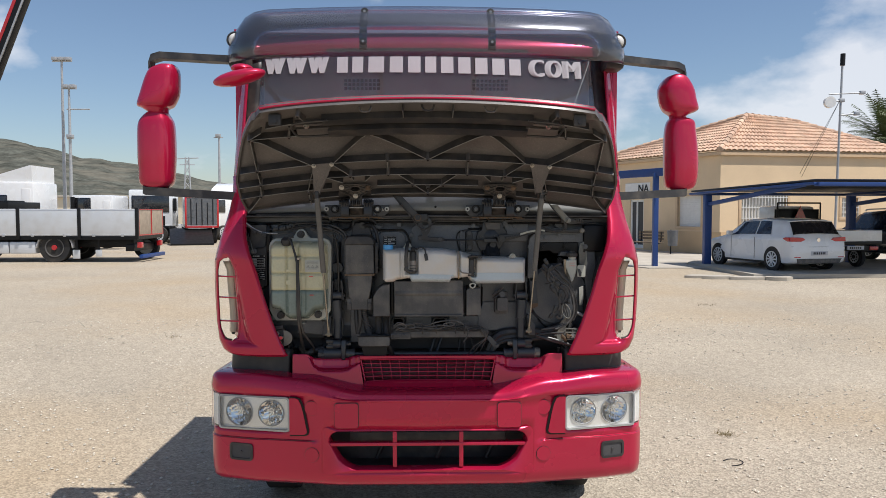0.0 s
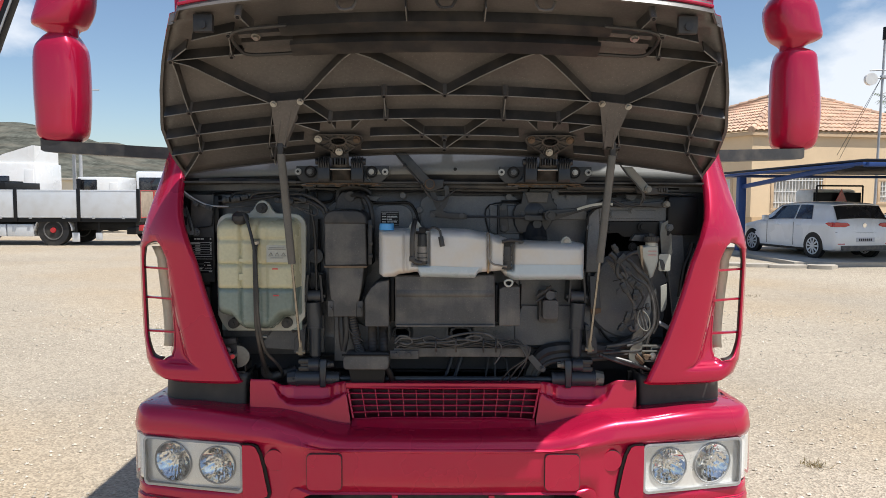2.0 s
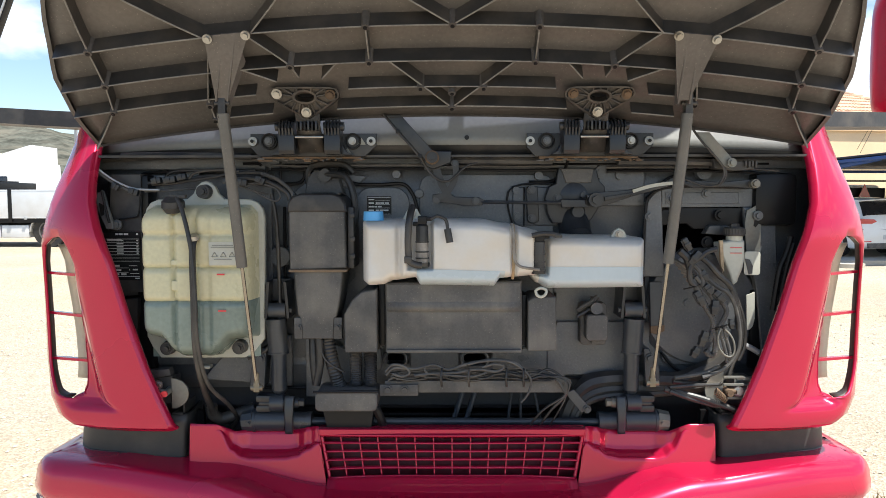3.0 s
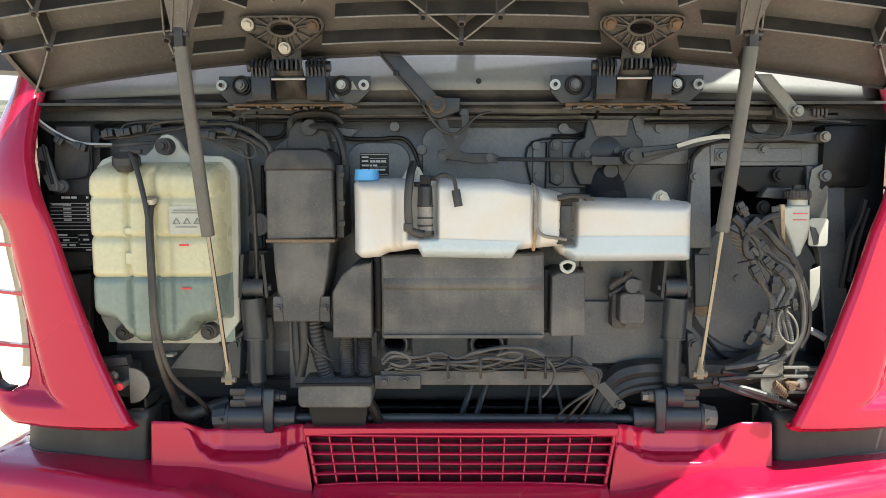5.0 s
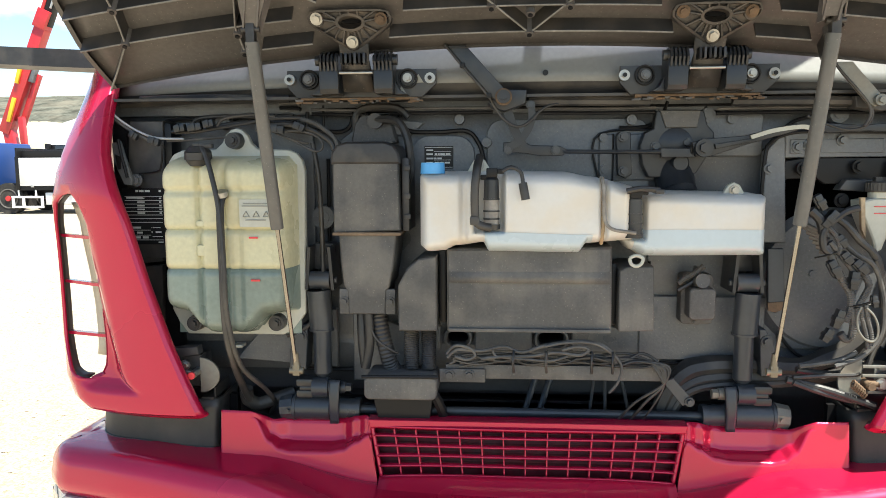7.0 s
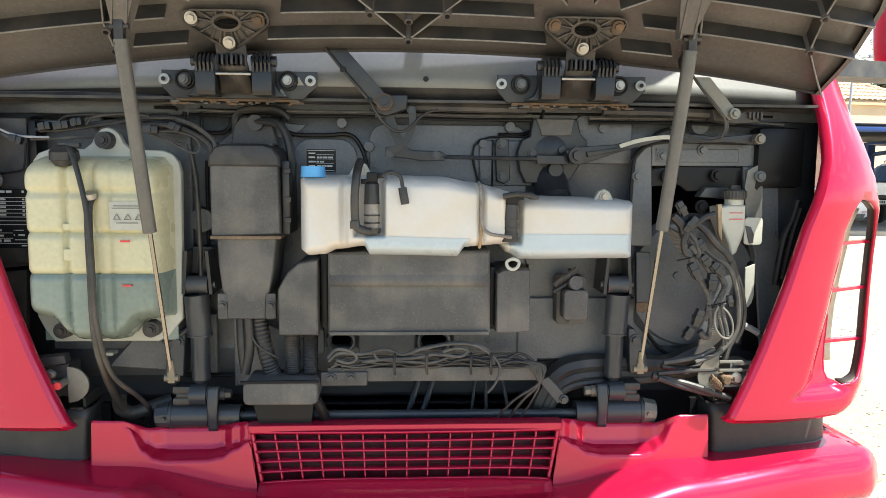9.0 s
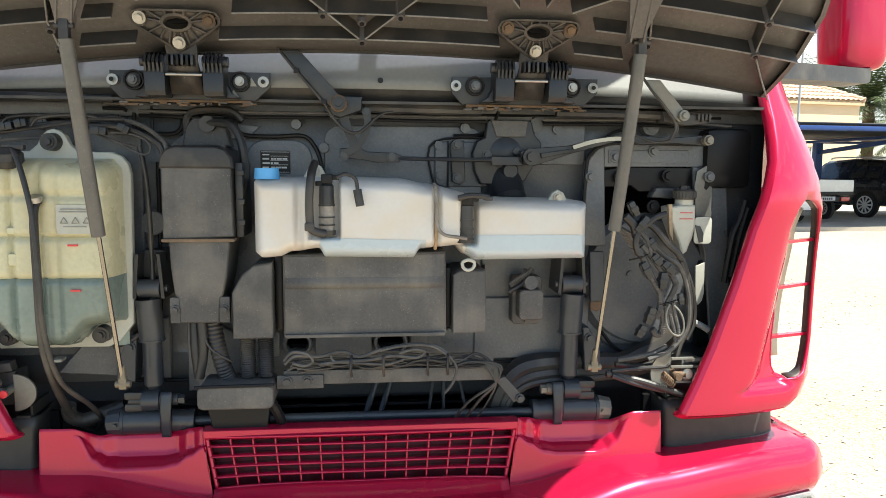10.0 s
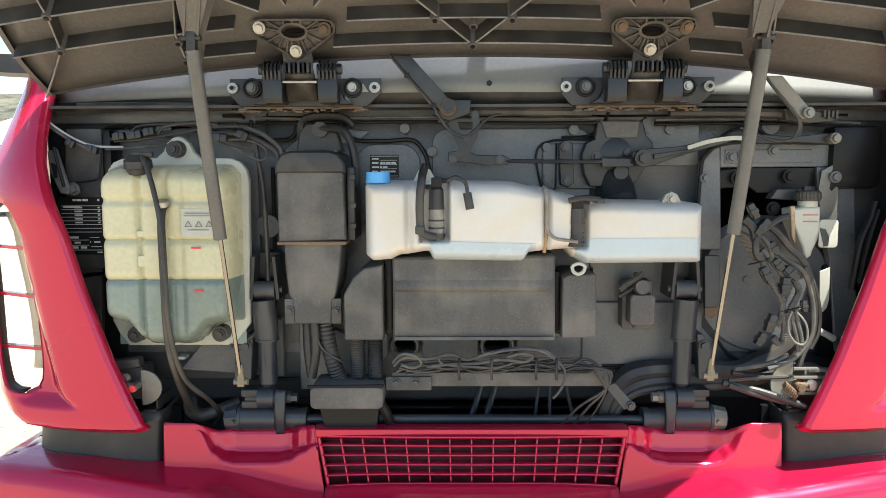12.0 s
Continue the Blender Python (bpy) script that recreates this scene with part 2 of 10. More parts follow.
CLAY = paint("clay_roof_tile", (0.52, 0.345, 0.245), rough=0.85, vary=0.28, scale=2.0, fine=12, dirt=(0.60, 0.45, 0.32), dirt_amount=0.5, dirt_scale=1.5, per_object=0.2)
BLUE = paint("blue_steel_paint", (0.012, 0.05, 0.20), rough=0.45, vary=0.1, scale=2)
CONCRETE = paint("concrete", (0.42, 0.38, 0.32), rough=0.9, vary=0.12, scale=1, fine=20, bump=0.2, dirt=(0.3, 0.26, 0.2), dirt_amount=0.4, dirt_scale=0.6)
SHUTTER = paint("white_shutter", (0.74, 0.73, 0.70), rough=0.5, vary=0.05)
BLIND = paint("pale_window_blind", (0.50, 0.48, 0.43), rough=0.7, vary=0.12)
FRAME = paint("beige_trim", (0.60, 0.43, 0.27), rough=0.7, vary=0.05)
BLACKCAR = paint("black_car_paint", (0.012, 0.012, 0.014), rough=0.25, vary=0.05, coat=1.0)
TAIL = paint("red_lamp_plastic", (0.45, 0.01, 0.015), rough=0.2, vary=0.05, coat=0.8)
STRUTGREY = paint("dusty_rim_steel", (0.13, 0.125, 0.12), rough=0.5, metal=0.3, vary=0.2)
GALV = paint("galvanised_pole", (0.42, 0.43, 0.44), rough=0.5, metal=0.4, vary=0.1)
WOODBOARD = paint("brown_boards", (0.36, 0.29, 0.22), rough=0.8, vary=0.15)
CRANE = paint("red_crane_paint", (0.42, 0.016, 0.022), rough=0.4, vary=0.08, coat=0.4)
YELLOW = paint("yellow_decal", (0.75, 0.45, 0.03), rough=0.5, vary=0.05)
CREAM = paint("cream_cladding", (0.68, 0.60, 0.46), rough=0.8, vary=0.06, scale=0.3)
HILL = paint("dry_scrub_hill", (0.085, 0.088, 0.075), rough=1.0, vary=0.45, scale=0.02, fine=0.09, dirt=(0.17, 0.155, 0.125), dirt_amount=0.7, dirt_scale=0.012, spec=0.0)
PALM = paint("palm_frond", (0.07, 0.10, 0.035), rough=0.6, vary=0.3)
BARK = paint("palm_bark", (0.16, 0.12, 0.08), rough=0.95, vary=0.3, bump=0.4)
WEED = paint("dry_weed", (0.17, 0.13, 0.06), rough=0.9, vary=0.3)


# ---- building helpers ----
def bm_new():
    return bmesh.new()


def link_mesh(name, bm, material, smooth=35):
    me = bpy.data.meshes.new(name)
    bmesh.ops.recalc_face_normals(bm, faces=bm.faces)
    bm.to_mesh(me)
    bm.free()
    if smooth:
        for p in me.polygons:
            p.use_smooth = True
        me.set_sharp_from_angle(angle=radians(smooth))
    for one in (material if isinstance(material, (list, tuple)) else [material]):
        me.materials.append(one)
    return me


def part(name, bm, material, parent, label="", smooth=35):
    ob = new(name, link_mesh(name, bm, material, smooth))
    ob.parent = parent
    return tagged(ob, label)


def thing(name, label, category, at=(0, 0, 0), turn=0, group="", kind=""):
    ob = new(name)
    ob.empty_display_size = 0.2
    ob.matrix_basis = pose(*at, 0, 0, turn)
    return tagged(ob, label, category, group, kind)


def solid(name, bm, material, label, category="", group="", kind="", smooth=35):
    ob = new(name, link_mesh(name, bm, material, smooth))
    return tagged(ob, label, category, group, kind)


def box(bm, x, y, z, bevel=0.0, m=None):
    r = bmesh.ops.create_cube(bm, size=1.0)
    vs = r["verts"]
    for v in vs:
        v.co = Vector((x[0] + (v.co.x + 0.5) * (x[1] - x[0]), y[0] + (v.co.y + 0.5) * (y[1] - y[0]), z[0] + (v.co.z + 0.5) * (z[1] - z[0])))
    if bevel:
        es = list({e for v in vs for e in v.link_edges})
        r = bmesh.ops.bevel(bm, geom=es, offset=bevel, segments=2, affect="EDGES", profile=0.6)
        vs = list({v for f in r["faces"] for v in f.verts} | {v for v in vs if v.is_valid})
    if m is not None:
        bmesh.ops.transform(bm, matrix=m, verts=[v for v in vs if v.is_valid])
    return vs


def rod(bm, a, b, r, r2=None, seg=14, caps=True):
    a, b = Vector(a), Vector(b)
    d = b - a
    q = d.to_track_quat("Z", "Y").to_matrix().to_4x4()
    m = Matrix.Translation((a + b) / 2) @ q
    bmesh.ops.create_cone(bm, cap_ends=caps, segments=seg, radius1=r, radius2=r if r2 is None else r2, depth=d.length, matrix=m)


def smooth_path(pts, n=6):
    pts = [Vector(p) for p in pts]
    if len(pts) < 3:
        return pts
    out = []
    for i in range(len(pts) - 1):
        p0, p1, p2, p3 = pts[max(i - 1, 0)], pts[i], pts[i + 1], pts[min(i + 2, len(pts) - 1)]
        for k in range(n):
            t = k / n
            out.append(0.5 * ((2 * p1) + (p2 - p0) * t + (2 * p0 - 5 * p1 + 4 * p2 - p3) * t * t + (3 * p1 - p0 - 3 * p2 + p3) * t ** 3))
    out.append(pts[-1])
    return out


def tube(bm, pts, r, seg=8, n=6, ridges=0.0):
    path = smooth_path(pts, n)
    rings = []
    side = None
    for i, p in enumerate(path):
        d = (path[min(i + 1, len(path) - 1)] - path[max(i - 1, 0)]).normalized()
        if side is None:
            side = d.orthogonal().normalized()
        side = (side - d * side.dot(d)).normalized()
        up = d.cross(side)
        rr = r * (1 + (ridges if i % 2 else 0))
        rings.append([bm.verts.new(p + (side * math.cos(2 * math.pi * k / seg) + up * math.sin(2 * math.pi * k / seg)) * rr) for k in range(seg)])
    for a, b in zip(rings, rings[1:]):
        for k in range(seg):
            bm.faces.new((a[k], a[(k + 1) % seg], b[(k + 1) % seg], b[k]))
    bm.faces.new(rings[0][::-1])
    bm.faces.new(rings[-1])


def slab(bm, poly, y0, y1, bevel=0.0):
    """A polygon of (x, z) drawn out from y0 to y1; the front edge (y0) may be rounded."""
    vs = [bm.verts.new((x, y0, z)) for x, z in poly]
    f = bm.faces.new(vs)
    r = bmesh.ops.extrude_face_region(bm, geom=[f])
    top = [v for v in r["geom"] if isinstance(v, bmesh.types.BMVert)]
    for v in top:
        v.co.y = y1
    if bevel:
        es = [e for e in f.edges] if f.is_valid else []
        es = [e for e in bm.edges if all(abs(v.co.y - y0) < 1e-6 and v in vs for v in e.verts)]
        bmesh.ops.bevel(bm, geom=es, offset=bevel, segments=3, affect="EDGES", profile=0.6)


def plan_slab(bm, poly, z0, z1):
    vs = [bm.verts.new((x, y, z0)) for x, y in poly]
    f = bm.faces.new(vs)
    r = bmesh.ops.extrude_face_region(bm, geom=[f])
    for v in r["geom"]:
        if isinstance(v, bmesh.types.BMVert):
            v.co.z = z1


def side_slab(bm, poly, x0, x1, bevel=0.0):
    """A polygon of (y, z) drawn out from x0 to x1."""
    vs = [bm.verts.new((x0, y, z)) for y, z in poly]
    f = bm.faces.new(vs)
    r = bmesh.ops.extrude_face_region(bm, geom=[f])
    vs2 = [v for v in r["geom"] if isinstance(v, bmesh.types.BMVert)]
    for v in vs2:
        v.co.x = x1
    if bevel:
        allv = set(vs) | set(vs2)
        es = [e for e in bm.edges if all(v in allv for v in e.verts) and (abs(e.verts[0].co.x - e.verts[1].co.x) < 1e-6)]
        bmesh.ops.bevel(bm, geom=es, offset=bevel, segments=3, affect="EDGES", profile=0.6)


def rounded(x0, x1, z0, z1, r, n=5):
    """A rounded rectangle as (x, z) points."""
    out = []
    for cx, cz, a0 in ((x1 - r, z1 - r, 0), (x0 + r, z1 - r, 90), (x0 + r, z0 + r, 180), (x1 - r, z0 + r, 270)):
        for k in range(n + 1):
            a = radians(a0 + 90 * k / n)
            out.append((cx + r * math.cos(a), cz + r * math.sin(a)))
    return out


def grid(bm, fn, us, vs, keep=None):
    """A sheet of quads through fn(u, v); keep(u, v) says which quads stay, asked at their middles."""
    pts = {}

    def vert(i, j):
        if (i, j) not in pts:
            pts[i, j] = bm.verts.new(fn(us[i], vs[j]))
        return pts[i, j]

    for i in range(len(us) - 1):
        for j in range(len(vs) - 1):
            if keep is None or keep((us[i] + us[i + 1]) / 2, (vs[j] + vs[j + 1]) / 2):
                bm.faces.new((vert(i, j), vert(i + 1, j), vert(i + 1, j + 1), vert(i, j + 1)))


def spread(a, b, n):
    return [a + (b - a) * i / n for i in range(n + 1)]


def lerp(table, x):
    """Piecewise-linear reading of a table of (x, value) pairs."""
    if x <= table[0][0]:
        return table[0][1]
    for (x0, v0), (x1, v1) in zip(table, table[1:]):
        if x <= x1:
            return v0 + (v1 - v0) * (x - x0) / (x1 - x0)
    return table[-1][1]


def ease(table, x):
    """The same, with soft bends."""
    if x <= table[0][0]:
        return table[0][1]
    for (x0, v0), (x1, v1) in zip(table, table[1:]):
        if x <= x1:
            k = (x - x0) / (x1 - x0)
            return v0 + (v1 - v0) * k * k * (3 - 2 * k)
    return table[-1][1]


def thicken(ob, t, offset=-1.0):
    m = ob.modifiers.new("thickness", "SOLIDIFY")
    m.thickness, m.offset = t, offset
    return ob


def bolt(bm, p, r=0.012, h=0.012, way=(0, -1, 0)):
    p, w = Vector(p), Vector(way).normalized()
    rod(bm, p, p + w * h * 0.35, r * 1.5, seg=14)
    rod(bm, p + w * h * 0.35, p + w * h, r, seg=6)


# ---- the red truck: cab shell ----
truck = thing("truck", "crimson cab-over truck with its front hood open, standing on gravel", "truck")

PLAN_Y = [(0, 0.03), (0.5, 0.035), (0.78, 0.085), (1.0, 0.12), (1.19, 0.18), (1.25, 0.225), (1.32, 0.285), (1.40, 0.36), (1.9, 0.86)]
PLAN_X = [(0, 0), (1.19, 1.19), (1.25, 1.235), (1.32, 1.255), (1.40, 1.262), (1.9, 1.262)]
BAND_TOP = [(0, 0.735), (0.36, 0.737), (0.70, 0.80), (1.0, 0.822), (1.2, 0.815), (1.9, 0.80)]


def front_y(u):
    return lerp(PLAN_Y, abs(u))


def front_x(u):
    return math.copysign(lerp(PLAN_X, abs(u)), u)


def bumper_point(u, v):
    """v up to 0.70 is the height itself; 1 to 2 the band's upper part, 2 to 3 its rounding, 3 to 4 the ledge on top."""
    x, y = front_x(u), front_y(u)
    top = ease(BAND_TOP, abs(u))
    r = 0.05
    back = 0.0
    nx = math.copysign(lerp([(1.19, 0), (1.32, 0.8), (1.4, 1)], abs(u)), u)
    ny = 1 - abs(nx)
    step = 0.012 * ease([(0.6, 0), (0.66, 1)], abs(u))
    if v <= 0.701:
        z = v
        back = lerp([(0.20, 0.06), (0.225, 0.02), (0.27, 0.004), (0.33, 0.0), (0.455, 0.0), (0.462, step), (0.70, step)], v)
    elif v <= 2:
        k = v - 1
        z = 0.70 + (top - r - 0.70) * k
        back = step * (1 - k) - 0.012 * math.sin(math.pi * k) * lerp([(0, 0.3), (0.7, 1)], abs(u))
    elif v <= 3:
        a = (v - 2) * math.pi / 2
        z = top - r + r * math.sin(a)
        back = r * (1 - math.cos(a))
    else:
        z = top + 0.006 * (v - 3)
        back = r + (v - 3) * 0.17
    return (x - nx * back, y + ny * back, z)


US = sorted({round(s * a, 4) for s in (1, -1) for a in
             [0, 0.06, 0.12, 0.18, 0.24, 0.30, 0.36, 0.40, 0.45, 0.5, 0.53, 0.57, 0.6, 0.63, 0.66, 0.7, 0.74, 0.775, 0.82, 0.87, 0.92, 0.97, 1.02, 1.07, 1.12, 1.16, 1.19,
              1.22, 1.25, 1.285, 1.32, 1.36, 1.40, 1.5, 1.65, 1.9]})
VS = [0.20, 0.212, 0.225, 0.245, 0.27, 0.29, 0.33, 0.38, 0.43, 0.455, 0.462, 0.48, 0.51, 0.535, 0.60, 0.65, 0.70, 1.25, 1.5, 1.75, 2.0, 2.2, 2.4, 2.6, 2.8, 3.0, 3.3, 3.6, 4.0]


def bumper_solid(u, v):
    if abs(u) < 0.57 and 0.29 < v < 0.535:
        return False
    return not (0.775 < abs(u) < 1.36 and 0.51 < v < 0.70)


bm = bm_new()
grid(bm, bumper_point, US, VS, bumper_solid)
bumper = part("bumper", bm, RED, truck, "glossy crimson front bumper", smooth=50)
thicken(bumper, 0.006, 0)

# rim of the lower intake and its bars
bm = bm_new()
outer = rounded(-0.585, 0.585, 0.278, 0.545, 0.03)
inner = []
for x, z in rounded(-0.552, 0.552, 0.308, 0.522, 0.06):
    inner.append((x * lerp([(0.308, 0.80), (0.40, 0.95), (0.47, 1.0)], z), z))


def ring_strip(bm, loops):
    rows = [[bm.verts.new(p) for p in loop] for loop in loops]
    for a, b in zip(rows, rows[1:]):
        for k in range(len(a)):
            bm.faces.new((a[k], a[(k + 1) % len(a)], b[(k + 1) % len(a)], b[k]))


ring_strip(bm, [[(x, front_y(x) + 0.003, z) for x, z in outer], [(x, front_y(x) - 0.006, z) for x, z in outer],
                [(x * 1.012, front_y(x) - 0.009, z + (0.004 if z > 0.42 else -0.004)) for x, z in inner], [(x, front_y(x) - 0.002, z) for x, z in inner],
                [(x * 0.985, front_y(x) + 0.07, z) for x, z in inner]])
part("intake_rim", bm, RED, bumper, smooth=60)
for z0, z1, w in ((0.437, 0.456, 0.545),):
    bm = bm_new()
    box(bm, (-w, w), (0.04, 0.09), (z0, z1), 0.005)
    part("intake_bar", bm, RED, bumper)
for x in (-0.185, 0.185):
    bm = bm_new()
    box(bm, (x - 0.012, x + 0.012), (0.045, 0.085), (0.315, 0.515), 0.004)
    part("intake_bar", bm, RED, bumper)
bm = bm_new()
box(bm, (-0.62, 0.62), (0.30, 0.32), (0.25, 0.60))
box(bm, (-0.62, 0.62), (0.1, 0.32), (0.27, 0.285))
for x in (-0.3, 0.05, 0.34):
    rod(bm, (x, 0.25, 0.30), (x + 0.1, 0.26, 0.52), 0.012)
box(bm, (-0.45, 0.45), (0.2, 0.29), (0.40, 0.47), 0.01)
part("intake_duct", bm, BLACK, bumper, "black inside of the lower intake")

# covers in the bumper: round plugs, square flaps, fog lamp blanks
for s in (-1, 1):
    for z in (0.645, 0.385):
        for r, mat_, y in ((0.0420, BLACK, 0.0060), (0.0400, RED, 0.0090)):
            bm = bm_new()
            yc = front_y(0.645) + lerp([(0.45, 0), (0.47, 0.008)], z)
            out_ = Vector((s * 0.178, -1, 0)).normalized()
            rod(bm, Vector((s * 0.645, yc, z)) - out_ * 0.02, Vector((s * 0.645, yc, z)) + out_ * (y - 0.001), r, seg=32)
            part("tow_eye_cover" if mat_ is RED else "gap", bm, mat_, bumper)
    for g, mat_ in ((0.0025, BLACK), (0.0, RED)):
        bm = bm_new()
        x0, x1 = sorted((s * 0.385, s * 0.515))
        slab(bm, rounded(x0 - g, x1 + g, 0.545 - g, 0.682 + g, 0.018), 0.03 - (0.004 if g else 0.009), 0.06)
        part("flap" if not g else "gap", bm, mat_, bumper)
    bm = bm_new()
    x0, x1 = sorted((s * 0.985, s * 1.125))
    o, i2 = rounded(x0, x1, 0.335, 0.432, 0.02), rounded(x0 + 0.012, x1 - 0.012, 0.347, 0.42, 0.014)
    ring_strip(bm, [[(x, front_y(x) + 0.02, z) for x, z in o], [(x, front_y(x) - 0.010, z) for x, z in o], [(x, front_y(x) - 0.010, z) for x, z in i2], [(x, front_y(x) + 0.006, z) for x, z in i2]])
    blank = part("fog_lamp_blank", bm, BLACK, bumper, "black plastic fog lamp blank")
    bm = bm_new()
    bm.faces.new([bm.verts.new((x, front_y(x) - 0.0045, z)) for x, z in i2])
    rod(bm, ((x0 + x1) / 2, front_y(1.05) - 0.012, 0.385), ((x0 + x1) / 2, front_y(1.05) - 0.004, 0.385), 0.006)
    part("blank_panel", bm, CABINDARK, blank)


# seam across each end of the bumper
for s in (-1, 1):
    bm = bm_new()
    grid(bm, lambda u, v: tuple(Vector(bumper_point(s * u, 0.4585)) + Vector((s * 0.004 * max(0, (u - 1.19) / 0.2), -0.0045 + 0.003 * max(0, u - 1.19) / 0.2, v))), spread(0.63, 1.42, 30), [-0.003, 0.003])
    part("seam", bm, BLACK, bumper)


# ---- headlights ----
def bowl(bm, s, xc, zc, r, depth, rings=9, seg=56):
    """A shallow reflector dish with upright flutes, following the curve of the front."""
    rows = []
    for k in range(rings):
        rr = r * (1 - k / (rings - 0.6))
        row = []
        for i in range(seg):
            a = 2 * math.pi * i / seg
            dx, dz = rr * math.cos(a), rr * math.sin(a)
            flute = 0.0024 * math.sin(dx * 430 + (2.0 if dz > 0 else 0.0)) + 0.0012 * math.sin(dz * 170 + dx * 60)
            row.append((s * (xc + dx), front_y(xc + dx) + 0.016 + depth * (1 - (rr / r) ** 2) + flute * min(1, 4 * k / rings), zc + dz))
        rows.append(row)
    ring_strip(bm, rows)
    bm.verts.ensure_lookup_table()
    bm.faces.new([v for v in bm.verts][-seg:])


for s in (-1, 1):
    def P(x, dy, z):
        return (s * x, front_y(x) + dy, z)

    bm = bm_new()
    grid(bm, lambda u, v: P(u, 0.018, v), spread(0.775, 1.19, 84), spread(0.51, 0.70, 38), lambda u, v: math.hypot(u - 0.882, v - 0.606) > 0.071 and math.hypot(u - 1.068, v - 0.606) > 0.077)
    for a, b, c, d in (((0.775, 0.02, 0.51), (1.19, 0.02, 0.51), (1.19, -0.002, 0.51), (0.775, -0.002, 0.51)),):
        bm.faces.new([bm.verts.new(P(*q)) for q in (a, b, c, d)])
    lamp = part("headlight", bm, LAMPBODY, truck, "rectangular clear headlight with two round reflectors")
    bm = bm_new()
    o, i = rounded(0.772, 1.193, 0.507, 0.703, 0.022), rounded(0.782, 1.184, 0.517, 0.694, 0.016)
    ring_strip(bm, [[P(x, 0.03, z) for x, z in o], [P(x, -0.006, z) for x, z in o], [P(x, -0.006, z) for x, z in i], [P(x, 0.025, z) for x, z in i]])
    part("bezel", bm, GALV, lamp, "grey plastic bezel")
    for xc, r in ((0.882, 0.069), (1.068, 0.075)):
        bm = bm_new()
        bowl(bm, s, xc, 0.606, r + 0.006, 0.034)
        part("reflector", bm, REFLECTOR, lamp, "fluted chrome reflector", smooth=30)
        bm = bm_new()
        tube(bm, [(s * xc + (r + 0.004) * math.cos(2 * math.pi * k / 30), front_y(xc + s * (r + 0.004) * math.cos(2 * math.pi * k / 30)) + 0.014, 0.606 + (r + 0.004) * math.sin(2 * math.pi * k / 30)) for k in range(31)], 0.0035, seg=6, n=1)
        part("reflector_ring", bm, GALV, lamp)
        bm = bm_new()
        rod(bm, (s * xc, front_y(xc) + 0.055, 0.620), (s * xc, front_y(xc) + 0.022, 0.620), 0.016, 0.013, seg=20)
        rod(bm, (s * xc, front_y(xc) + 0.022, 0.620), (s * xc, front_y(xc) + 0.014, 0.620), 0.007, 0.004, seg=14)
        part("bulb_shield", bm, LAMP, lamp)
    bm = bm_new()
    grid(bm, lambda u, v: P(u, -0.003 - 0.012 * (1 - ((u - 0.983) / 0.21) ** 4), v), spread(0.78, 1.186, 10), spread(0.515, 0.696, 4))
    lens = part("lens", bm, LENS, lamp)
    lens.visible_shadow = False
    # corner indicator
    bm = bm_new()
    grid(bm, lambda u, v: (s * front_x(u), front_y(u) + 0.02, v), spread(1.195, 1.36, 8), spread(0.515, 0.70, 3))
    ind = part("indicator", bm, LAMPBODY, truck, "clear wrap-round corner indicator")
    bm = bm_new()
    grid(bm, lambda u, v: (s * (front_x(u) + 0.006), front_y(u) - 0.004, v), spread(1.196, 1.36, 14), spread(0.513, 0.702, 6))
    part("lens", bm, LENS, ind).visible_shadow = False
    # painted infill beside the lamp, with a dark gap round it
    for g, mat_, dy in ((0.009, STICKER, -0.006), (0.0, RED, -0.012)):
        bm = bm_new()
        poly = [(0.770, 0.703 + g * 0.5), (0.736 - g * 0.5, 0.702 + g * 0.5), (0.720 - g, 0.694 + g * 0.4), (0.706 - g * 1.2, 0.666), (0.692 - g * 1.3, 0.610), (0.680 - g * 1.4, 0.545), (0.674 - g * 1.4, 0.515), (0.677 - g, 0.503 - g), (0.690 - g * 0.5, 0.497 - g), (0.770, 0.497 - g)]
        slab(bm, [(s * x, z) for x, z in poly], front_y(0.72) + dy, front_y(0.72) + 0.05)
        part("lamp_infill" if not g else "gap", bm, mat_, truck)

# ---- front panel under the bay, with the grille ----

def wing_top(a):
    return ease([(0.40, 0.907), (0.43, 0.899), (0.46, 0.888), (0.50, 0.884), (0.65, 0.884), (0.705, 0.916), (0.79, 0.918)], a)


def wing_low(a):
    return ease([(0.37, 0.742), (0.55, 0.765), (0.72, 0.812), (0.80, 0.818)], a)


SCOOP_LIP = [(0.37, 0.862), (0.395, 0.859), (0.427, 0.842), (0.463, 0.823), (0.50, 0.817), (0.60, 0.816), (0.63, 0.822), (0.655, 0.840), (0.695, 0.898), (0.72, 0.892), (0.80, 0.888)]
SCOOP_DEPTH = [(0.37, 0.006), (0.395, 0.010), (0.43, 0.030), (0.475, 0.054), (0.61, 0.056), (0.655, 0.036), (0.70, 0.0)]

